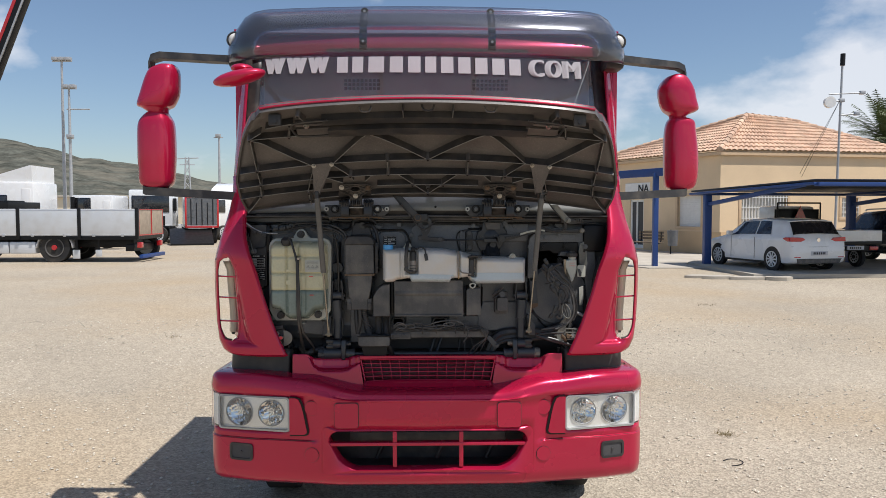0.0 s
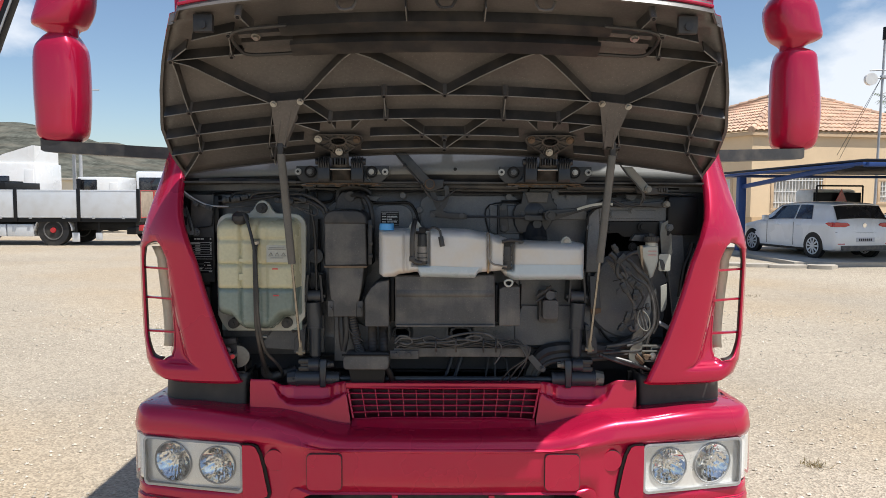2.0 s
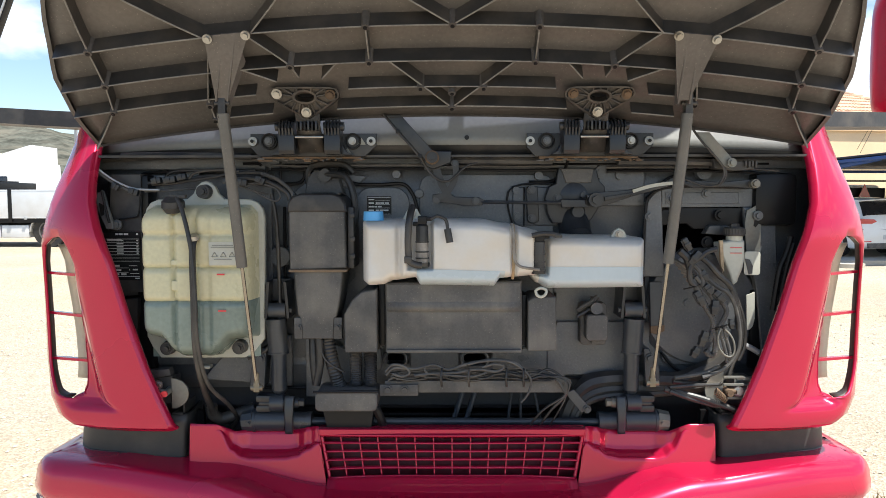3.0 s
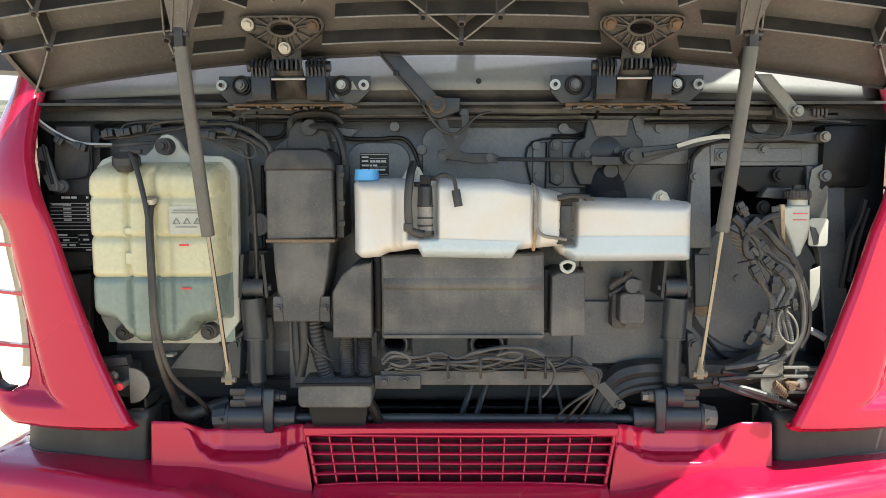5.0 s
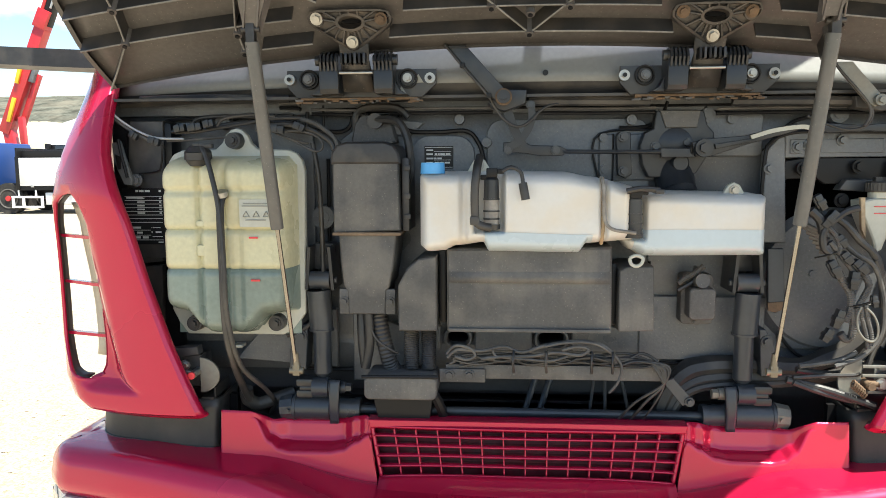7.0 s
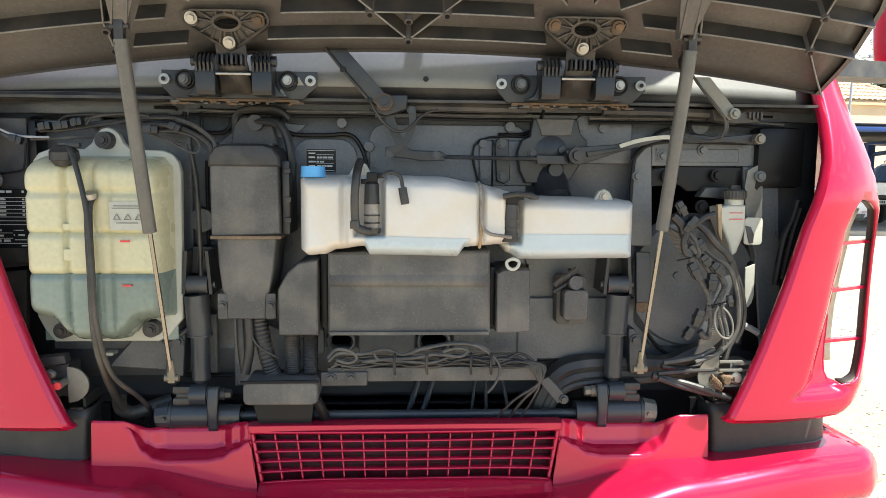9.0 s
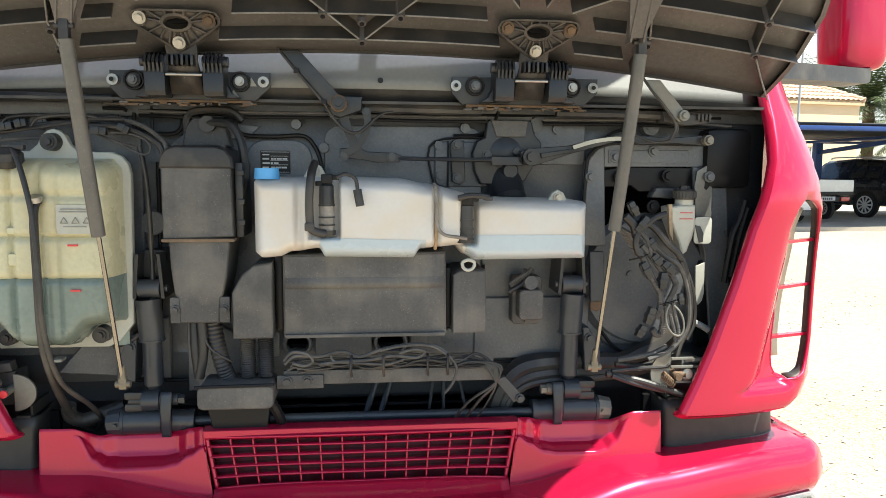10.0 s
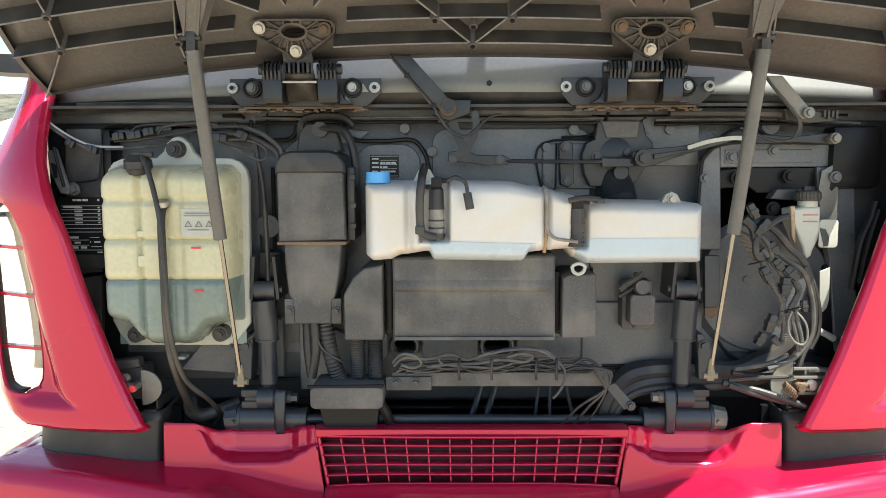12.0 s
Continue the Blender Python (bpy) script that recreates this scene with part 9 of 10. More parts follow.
# antenna mast on the carport's far side
an = thing("antenna_mast", "thin grey antenna mast with dishes and guy wires", "mast", (15.9, 24.3, 0.10))
bm = bm_new()
rod(bm, (0, 0, 0), (0.15, 0, 7.6), 0.05, 0.04, seg=10)
part("pole", bm, GALV, an)
bm = bm_new()
rod(bm, (0.15, 0, 7.3), (0.16, 0, 7.75), 0.09, seg=12)
part("whip", bm, STICKER, an)
for x0, x1, z in ((-0.35, 0.95, 6.2), (0.1, 0.75, 5.4), (-0.25, 0.15, 5.9)):
    bm = bm_new()
    rod(bm, (x0, 0, z), (x1, 0, z + 0.06), 0.025)
    box(bm, (x1 - 0.1, x1 + 0.1), (-0.08, 0.08), (z, z + 0.14), 0.03)
    part("antenna_arm", bm, GALV, an)
bm = bm_new()
rod(bm, (-0.3, -0.05, 5.9), (-0.3, 0.1, 5.9), 0.22, seg=20)
part("dish", bm, SHUTTER, an)
for x, y, z0 in ((-1.6, -0.5, 3.0), (-1.0, 0.8, 3.2)):
    bm = bm_new()
    rod(bm, (0.1, 0, 6.0), (x, y, z0), 0.008, seg=5)
    part("guy_wire", bm, STICKER, an)


# ---- palms ----
def palm(at, h, seed, label):
    rng = random.Random(seed)
    ob = thing("palm_tree", label, "palm tree", at, 0, "palms behind the house")
    bm = bm_new()
    tube(bm, [(0, 0, 0), (0.1, 0.05, h * 0.5), (0.05, 0.1, h)], 0.24, seg=10, n=8, ridges=0.1)
    part("trunk", bm, BARK, ob)
    bm = bm_new()
    for k in range(64):
        a = rng.uniform(0, 2 * math.pi)
        up = rng.uniform(-0.3, 1.45)
        ln = rng.uniform(2.3, 3.1)
        way = Vector((math.cos(a), math.sin(a), 0))
        p = Vector((0.05, 0.1, h))
        v = (way * math.cos(up) + Vector((0, 0, math.sin(up)))).normalized()
        for j in range(12):
            q = p + v * ln / 12
            v = (v + Vector((0, 0, -0.075))).normalized()
            side = v.cross(Vector((0, 0, 1))).normalized()
            if j > 0:
                for s in (-1, 1):
                    for o in (0.0, 0.5):
                        root = p + (q - p) * o
                        w = 0.55 * math.sin(math.pi * (j + 1) / 13.5) + 0.08
                        tip = root + side * s * w * 0.75 + v * w * 0.55 + Vector((0, 0, -0.10 - 0.1 * rng.random()))
                        bm.faces.new([bm.verts.new(root), bm.verts.new(root + v * 0.07), bm.verts.new(tip)])
            bm.faces.new([bm.verts.new(p - side * 0.015), bm.verts.new(p + side * 0.015), bm.verts.new(q + side * 0.012), bm.verts.new(q - side * 0.012)])
            p = q
    part("crown", bm, PALM, ob, smooth=0)


palm((25.2, 36, 0), 5.6, 1, "date palm behind the house")
palm((22.5, 29.5, 0), 4.4, 2, "date palm at the end of the house")
palm((23.6, 27.5, 0), 3.2, 3, "low date palm at the end of the house")


# ---- weeds and stones on the gravel ----
rng = random.Random(11)
for x, y, n, r in ((2.66, 2.43, 60, 0.10), (1.80, 2.9, 20, 0.07), (-3.9, 7.4, 26, 0.12), (5.6, 10.5, 40, 0.25)):
    bm = bm_new()
    for k in range(n):
        a, d = rng.uniform(0, 6.28), r * rng.random()
        p = Vector((x + d * math.cos(a), y + d * math.sin(a), ground_z(x, y) - 0.003))
        tip = p + Vector((rng.uniform(-0.08, 0.08), rng.uniform(-0.08, 0.08), rng.uniform(0.01, 0.06)))
        w = Vector((rng.uniform(-1, 1), rng.uniform(-1, 1), 0)).normalized() * 0.004
        bm.faces.new([bm.verts.new(p - w), bm.verts.new(p + w), bm.verts.new(tip)])
    solid("weed_tuft", bm, WEED, "dry brown weed tuft in the gravel", "weed", "weeds", kind="stuff", smooth=0)
bm = bm_new()
verts, faces = [], []
for k in range(9000):
    x, y = rng.uniform(-7, 7), rng.uniform(-3.6, 9)
    if abs(x) < 1.2 and y > 0.3:
        continue
    s = rng.uniform(0.006, 0.019)
    c = Vector((x, y, ground_z(x, y) + s * 0.3))
    base = len(verts)
    for d in ((1, 0, 0), (0, 1, 0), (-1, 0, 0), (0, -1, 0), (0, 0, 0.8), (0, 0, -0.8)):
        verts.append(c + Vector((d[0] * rng.uniform(0.7, 1.3), d[1] * rng.uniform(0.7, 1.3), d[2] * rng.uniform(0.7, 1.1))) * s)
    for i in range(4):
        faces.append((base + i, base + (i + 1) % 4, base + 4))
        faces.append((base + (i + 1) % 4, base + i, base + 5))
bm.free()
me = bpy.data.meshes.new("loose_stones")
me.from_pydata([tuple(v) for v in verts], [], faces)
me.materials.append(paint("loose_stone", (0.50, 0.45, 0.37), rough=0.9, vary=0.3, scale=3.0, fine=30))
tagged(new("loose_stones", me), "loose pale stones scattered on the gravel", "stones", kind="stuff")

# bent wire, worn patch and a broken slab edge in the yard
bm = bm_new()
tube(bm, [(2.36, 1.74, -0.246), (2.42, 1.77, -0.243), (2.48, 1.75, -0.24), (2.50, 1.69, -0.243), (2.45, 1.64, -0.246), (2.38, 1.62, -0.247)], 0.004, seg=6)
solid("bent_wire", bm, STICKER, "short bent black wire lying on the gravel", "wire")

rng = random.Random(3)
for k, (x, y, w) in enumerate(((7.75, 15.3, 0.5), (8.45, 15.1, 0.55), (9.2, 14.95, 0.45), (7.3, 15.6, 0.4))):
    bm = bm_new()
    pts = [(x + w * (0.7 + 0.3 * rng.random()) * math.cos(2 * math.pi * i / 9), y + 0.28 * (0.7 + 0.4 * rng.random()) * math.sin(2 * math.pi * i / 9)) for i in range(9)]
    plan_slab(bm, pts, -0.05, 0.055 + 0.02 * rng.random())
    solid("broken_slab", bm, CONCRETE, "broken pale concrete slab lying at the yard's edge", "slab", "broken slabs")


# ---- more of the bay: wall stampings, wiper drive, cables, clips ----
def strip(name, pts, y, w, mt, parent, d=0.010, label=""):
    """A flat bent strip through (x, z) points."""
    bm = bm_new()
    path = smooth_path([(x, 0, z) for x, z in pts], 4)
    rows = []
    for i, p in enumerate(path):
        q = (path[min(i + 1, len(path) - 1)] - path[max(i - 1, 0)]).normalized()
        s_ = Vector((q.z, 0, -q.x)) * w
        rows.append([(p.x + s_.x, y, p.z + s_.z), (p.x - s_.x, y, p.z - s_.z), (p.x - s_.x, y + d, p.z - s_.z), (p.x + s_.x, y + d, p.z + s_.z)])
    ring_strip(bm, rows)
    vs = list(bm.verts)
    bm.faces.new(vs[:4]), bm.faces.new(vs[-4:])
    return part(name, bm, mt, parent, label)


def sheet(name, poly, y, mt, parent, d=0.008, bev=0.002, label=""):
    bm = bm_new()
    slab(bm, poly, y, y + d, bev)
    return part(name, bm, mt, parent, label)


def screw(parent, x, y, z, r, mt=GREY, name="bolt", h=0.014):
    bm = bm_new()
    bolt(bm, (x, y, z), r, h)
    return part(name, bm, mt, parent)


def wire(name, pts, r, mt, parent, label="", ridges=0.0, n=6):
    bm = bm_new()
    tube(bm, pts, r, seg=8, n=n, ridges=ridges)
    return part(name, bm, mt, parent, label)


# wiper drive, driver's side arm: a pressed plank with clips along a thin pipe
arm = sheet("arm", [(-0.193, 1.826), (-0.149, 1.828), (-0.050, 1.718), (-0.045, 1.702), (-0.060, 1.691), (-0.076, 1.696), (-0.087, 1.705)], 0.245, LINK, wl, 0.012, 0.003, "dark pressed wiper arm")
wire("washer_pipe", [(-0.197, 0.240, 1.828), (-0.162, 0.240, 1.785), (-0.124, 0.240, 1.742), (-0.088, 0.240, 1.699)], 0.0034, RUBBER, arm)
for p in [(-0.156, 0.238, 1.779), (-0.092, 0.238, 1.707)]:
    bm = bm_new()
    box(bm, (p[0] - 0.006, p[0] + 0.006), (p[1] - 0.004, p[1] + 0.012), (p[2] - 0.006, p[2] + 0.006), 0.001)
    part("pipe_clip", bm, STICKER, arm)
for x, z in [(-0.057, 1.704)]:
    bm = bm_new()
    rod(bm, (x, 0.262, z), (x, 0.236, z), 0.016, seg=24)
    rod(bm, (x, 0.236, z), (x, 0.228, z), 0.009, seg=6)
    part("pivot", bm, LINK, wl)
    bm = bm_new()
    rod(bm, (x, 0.249, z), (x, 0.2435, z), 0.0205, seg=24)
    part("rust_ring", bm, RUST, wl, "ring of rust at the pivot")
sheet("pivot_bracket", [(-0.095, 1.690), (-0.053, 1.724), (-0.000, 1.723), (-0.003, 1.690), (-0.053, 1.672), (-0.078, 1.679)], 0.275, LINK, wl, 0.05, 0.004)
strip("link", [(-0.049, 1.683), (-0.037, 1.647), (-0.022, 1.613), (-0.008, 1.587)], 0.297, 0.011, LINK, wl)
strip("link", [(0.010, 1.691), (0.013, 1.656), (0.000, 1.621), (-0.022, 1.596), (-0.047, 1.585)], 0.292, 0.009, LINK, wl)
sheet("link_plate", [(-0.057, 1.597), (-0.011, 1.602), (0.012, 1.590), (0.043, 1.589), (0.083, 1.588), (0.100, 1.579), (0.092, 1.564), (0.035, 1.563), (0.001, 1.569), (-0.057, 1.575)], 0.300, LINK, wl, 0.012, 0.003)
for x, z in [(-0.045, 1.580), (0.072, 1.577), (0.010, 1.688)]:
    screw(wl, x, 0.298, z, 0.0075, DAMP, "pivot", 0.010)
wire("link_rod", [(0.089, 0.304, 1.574), (0.246, 0.304, 1.572), (0.338, 0.304, 1.572)], 0.0052, LINK, wl)
sheet("rod_end", [(0.327, 1.581), (0.400, 1.580), (0.401, 1.569), (0.415, 1.558), (0.330, 1.558)], 0.298, LINK, wl, 0.014, 0.003)
wire("cable", [(-0.088, 0.272, 1.701), (-0.078, 0.272, 1.682), (-0.060, 0.272, 1.657), (-0.036, 0.272, 1.639), (-0.011, 0.272, 1.636), (0.011, 0.272, 1.651), (0.033, 0.272, 1.672), (0.053, 0.272, 1.684), (0.076, 0.272, 1.688)], 0.0034, RUBBER, wl)
# wiper motor on its three-armed bracket
sheet("motor_bracket", [(0.286, 1.589), (0.297, 1.620), (0.319, 1.630), (0.325, 1.675), (0.441, 1.675), (0.451, 1.638), (0.468, 1.620), (0.470, 1.589), (0.428, 1.519), (0.409, 1.508), (0.309, 1.508), (0.293, 1.540)], 0.345, LINK, wl, 0.03, 0.006, "dark steel bracket of the wiper motor")
bm = bm_new()
for x, z in [(0.374, 1.589)]:
    rod(bm, (x, 0.348, z), (x, 0.334, z), 0.050, 0.018, seg=40)
    rod(bm, (x + 0.01, 0.333, z - 0.045), (x + 0.01, 0.326, z - 0.045), 0.022, 0.018, seg=24)
part("motor_cover", bm, LINK, wl)
sheet("bracket_neck", [(0.332, 1.675), (0.432, 1.674), (0.425, 1.632), (0.348, 1.632)], 0.338, DUCT, wl, 0.02, 0.004)
sheet("bracket_foot", [(0.228, 1.613), (0.237, 1.624), (0.264, 1.621), (0.269, 1.517), (0.254, 1.505), (0.234, 1.514)], 0.352, LINK, wl, 0.02, 0.004)
for x, z in [(0.244, 1.611), (0.246, 1.524), (0.399, 1.595), (0.375, 1.527), (0.324, 1.585)]:
    screw(wl, x, 0.345, z, 0.0085, DAMP)
bm = bm_new()
rod(bm, (0.376, 0.385, 1.530), (0.384, 0.345, 1.470), 0.050, 0.046, seg=28)
rod(bm, (0.384, 0.345, 1.470), (0.385, 0.340, 1.462), 0.046, 0.036, seg=28)
part("wiper_motor", bm, LINK, wl, "black wiper motor")
# crank and right-hand links
bm = bm_new()
for x, z in [(0.428, 1.580)]:
    rod(bm, (x, 0.31, z), (x, 0.280, z), 0.021, seg=28)
    rod(bm, (x, 0.280, z), (x, 0.268, z), 0.013, seg=6)
part("crank_pivot", bm, LINK, wl)
sheet("crank", [(0.402, 1.594), (0.441, 1.603), (0.525, 1.609), (0.649, 1.638), (0.653, 1.621), (0.533, 1.588), (0.443, 1.558), (0.412, 1.561)], 0.296, LINK, wl, 0.012, 0.003)
sheet("crank_rib", [(0.454, 1.589), (0.540, 1.602), (0.540, 1.594), (0.457, 1.577)], 0.288, LINK, wl, 0.008, 0.002)
# pale strip paints in the sun that falls on the link's end
strip("crank_end", [(0.540, 1.605), (0.595, 1.621), (0.655, 1.629), (0.684, 1.625)], 0.290, 0.005, FLANGE, wl, label="link end, pale for the sun on it")
sheet("link_plate", [(0.676, 1.631), (0.723, 1.638), (0.804, 1.632), (0.887, 1.640), (0.921, 1.634), (0.925, 1.618), (0.906, 1.612), (0.819, 1.618), (0.722, 1.614)], 0.300, LINK, wl, 0.012, 0.003)
for x, z in [(0.900, 1.627)]:
    bm = bm_new()
    rod(bm, (x, 0.305, z), (x, 0.280, z), 0.0135, seg=24)
    rod(bm, (x, 0.280, z), (x, 0.270, z), 0.010, seg=6)
    part("pivot", bm, ZINC, wl)
# passenger side arm, worn to bare metal
parm = sheet("arm", [(0.713, 1.776), (0.751, 1.776), (0.826, 1.692), (0.827, 1.676), (0.806, 1.672), (0.789, 1.682), (0.731, 1.749)], 0.255, ZINC, wl, 0.012, 0.003, "wiper arm worn to pale bare metal")
wire("washer_pipe", [(0.694, 0.250, 1.794), (0.723, 0.250, 1.754), (0.764, 0.250, 1.709), (0.790, 0.250, 1.676), (0.794, 0.250, 1.651), (0.782, 0.250, 1.628)], 0.0034, RUBBER, parm)
wire("cable", [(0.795, 0.262, 1.682), (0.805, 0.262, 1.655), (0.790, 0.262, 1.628), (0.747, 0.262, 1.620), (0.691, 0.262, 1.638), (0.657, 0.262, 1.653)], 0.0032, RUBBER, wl)
for x, z in [(0.814, 1.687)]:
    bm = bm_new()
    rod(bm, (x, 0.27, z), (x, 0.242, z), 0.0135, seg=24)
    rod(bm, (x, 0.242, z), (x, 0.234, z), 0.008, seg=6)
    part("pivot", bm, ZINC, wl)
sheet("pivot_bracket", [(0.774, 1.700), (0.807, 1.703), (0.865, 1.691), (0.896, 1.686), (0.897, 1.669), (0.837, 1.664), (0.779, 1.673)], 0.285, BLACK, wl, 0.05, 0.004)
for k in range(4):
    for x, z in [[(0.865, 1.684)][0]]:
        bm = bm_new()
        box(bm, (x + k * 0.010, x + 0.006 + k * 0.010), (0.275, 0.29), (z - 0.006 - 0.004 * (k % 2), z + 0.010), 0.001)
        part("tooth", bm, BLACK, wl)
# long torque tube under the cowl
for pts, r in (([(0.006, 0.315, 1.700), (0.174, 0.315, 1.698), (0.302, 0.315, 1.696)], 0.013), ([(0.499, 0.315, 1.695), (0.654, 0.315, 1.694), (0.791, 0.315, 1.691)], 0.013), ([(-0.993, 0.315, 1.714), (-0.774, 0.315, 1.716), (-0.600, 0.315, 1.712)], 0.010)):
    wire("cowl_pipe", pts, r, BLACK, truck)
for pts in ([(-0.553, 0.350, 1.687), (-0.406, 0.350, 1.683)], [(-0.347, 0.350, 1.686), (-0.200, 0.350, 1.687), (-0.083, 0.350, 1.687)], [(0.019, 0.350, 1.684), (0.178, 0.350, 1.682), (0.323, 0.350, 1.683)], [(0.474, 0.350, 1.678), (0.653, 0.350, 1.680), (0.839, 0.350, 1.677), (0.996, 0.350, 1.667)], [(-0.638, 0.350, 1.703), (-0.594, 0.350, 1.703), (-0.582, 0.350, 1.697)]):
    wire("ledge_edge", pts, 0.0035, DUCT, truck)
    wire("ledge_gap", [(x, y + 0.004, z - 0.011) for x, y, z in pts], 0.0045, STICKER, truck)

# warning marks, dark-centred screws and rust on the hinge base plates
for i, hinge in enumerate([o for o in truck.children if o.name.startswith("hood_hinge")]):
    xc = (-0.405, 0.405)[i]
    for x in (-0.176, 0.170):
        bm = bm_new()
        rod(bm, (xc + x, 0.2475, 1.752), (xc + x, 0.2445, 1.752), 0.0052, seg=14)
        part("screw_centre", bm, STICKER, hinge)
    for x in (-0.128, 0.116):
        bm = bm_new()
        tube(bm, [(xc + x + 0.0215 * math.cos(k * math.pi / 10), 0.255, 1.752 + 0.0215 * math.sin(k * math.pi / 10)) for k in range(21)], 0.0028, seg=6, n=1)
        part("screw_ring", bm, STICKER, hinge)
        bm = bm_new()
        bolt(bm, (xc + x, 0.246, 1.752), 0.0075, 0.010)
        part("bolt", bm, STEEL if x > 0 else GREY, hinge)
    if i == 0:
        for a, b in ((0.135, 0.013), (0.094, 0.012)):
            bm = bm_new()
            z = 1.742 if a > 0.1 else 1.715
            slab(bm, [(xc + a + 0.006 - b, z), (xc + a + 0.006 + b, z), (xc + a + 0.006, z + b * 1.6)], 0.2595, 0.2625)
            part("warning_mark", bm, PRINTDARK, hinge, "pale triangular warning sticker")
    rng = random.Random(40 + i)
    for k in range(34):
        bm = bm_new()
        x = xc - 0.16 + 0.31 * rng.random()
        w, z = 0.002 + 0.008 * rng.random(), 1.7015 - 0.008 * rng.random()
        box(bm, (x - w, x + w), (0.2535 + 0.004 * rng.random(), 0.262), (z - 0.0015, z + 0.002 + 0.002 * rng.random()), 0.0008)
        part("rust_flake", bm, RUST if k % 3 else DUCT, hinge)

# right-hand stamped frame round a dark recess
fr = tagged(new("stamped_frame"), "dark grey stamped wall frame round a recess")
fr.parent = truck
sheet("post", [(0.591, 1.342), (0.592, 1.398), (0.597, 1.570), (0.626, 1.605), (0.643, 1.611), (0.656, 1.342)], 0.352, GREY, fr, 0.03, 0.006)
sheet("top_band", [(0.643, 1.611), (0.685, 1.620), (0.949, 1.616), (0.953, 1.557), (0.645, 1.556)], 0.352, GREY, fr, 0.03, 0.004)
sheet("post", [(0.894, 1.557), (0.990, 1.557), (1.026, 1.069), (0.967, 1.069), (0.937, 1.327), (0.904, 1.416)], 0.352, GREY, fr, 0.03, 0.006)
sheet("raised_field", [(0.654, 1.601), (0.877, 1.602), (0.879, 1.567), (0.655, 1.566)], 0.349, GREY, fr, 0.01, 0.003)
wire("seam", [(0.588, 0.352, 1.357), (0.589, 0.352, 1.416), (0.596, 0.352, 1.559), (0.609, 0.352, 1.594), (0.637, 0.352, 1.611), (0.685, 0.352, 1.620), (0.815, 0.352, 1.619), (0.946, 0.352, 1.617)], 0.005, STICKER, fr)
wire("seam", [(0.953, 0.350, 1.611), (0.953, 0.350, 1.568), (0.960, 0.350, 1.532), (0.985, 0.350, 1.524)], 0.004, STICKER, fr)
sheet("field", [(0.960, 1.611), (1.014, 1.614), (1.027, 1.532), (0.970, 1.525)], 0.346, GREY, fr, 0.02, 0.008)
for x, z in [(0.606, 1.529), (0.778, 1.598), (0.672, 1.582), (0.698, 1.585)]:
    screw(fr, x, 0.350, z, 0.0095, GREY)
# rail coloured black to pass for the dark of the recess
bm = bm_new()
slab(bm, [(0.644, 1.547), (0.701, 1.556), (0.895, 1.555), (0.899, 1.494), (0.747, 1.489), (0.724, 1.506), (0.646, 1.501)], 0.362, 0.374, 0.004)
part("inner_rail", bm, STICKER, fr)
bm = bm_new()
slab(bm, [(0.772, 1.475), (0.788, 1.501), (0.874, 1.501), (0.876, 1.468)], 0.340, 0.374, 0.005)
part("inner_block", bm, DAMP, fr)
for x, z in [(0.822, 1.533), (0.689, 1.529), (0.783, 1.450)]:
    screw(fr, x, 0.350, z, 0.012, STICKER)
# stay with a rusty foot
st2 = sheet("stay", [(0.603, 1.330), (0.641, 1.330), (0.652, 1.181), (0.628, 1.166), (0.610, 1.174)], 0.325, DAMP, truck, 0.012, 0.003, "blue-grey stay with a rusty foot")
sheet("stay_foot", [(0.608, 1.194), (0.651, 1.197), (0.651, 1.179), (0.627, 1.169), (0.609, 1.173)], 0.322, RUST, st2, 0.004, 0.001)
# zinc bracket of the reservoir
zb = sheet("bracket", [(0.898, 1.547), (0.942, 1.570), (0.942, 1.423), (0.900, 1.414), (0.892, 1.504)], 0.335, ZINC, res, 0.004, 0.001, "mottled zinc-plated bracket")
sheet("slot", [(0.919, 1.501), (0.923, 1.526), (0.938, 1.527), (0.935, 1.507), (0.925, 1.495)], 0.333, STICKER, zb, 0.003, 0.001)
for x, z in [(0.929, 1.531)]:
    screw(zb, x, 0.330, z, 0.010, GREY)
sheet("tab", rounded(0.876, 0.924, 1.354, 1.425, 0.009), 0.290, FLANGE, res, 0.004, 0.001, "pale plated tab")
# dark sheet laid on the tab as its painted shadow
sheet("tab_shadow_edge", [(0.877, 1.404), (0.891, 1.401), (0.901, 1.381), (0.900, 1.359), (0.889, 1.357)], 0.287, DAMP, res, 0.003, 0.001)
sheet("tab", [(0.889, 1.292), (0.914, 1.302), (0.916, 1.22), (0.911, 1.198), (0.902, 1.187), (0.893, 1.186)], 0.300, FLANGE, res, 0.004, 0.001, "pale plated tab")
sheet("body_side", [(0.792, 1.460), (0.803, 1.460), (0.809, 1.361), (0.798, 1.384)], 0.268, STAIN, res, 0.01, 0.002, "brown fluid stain")
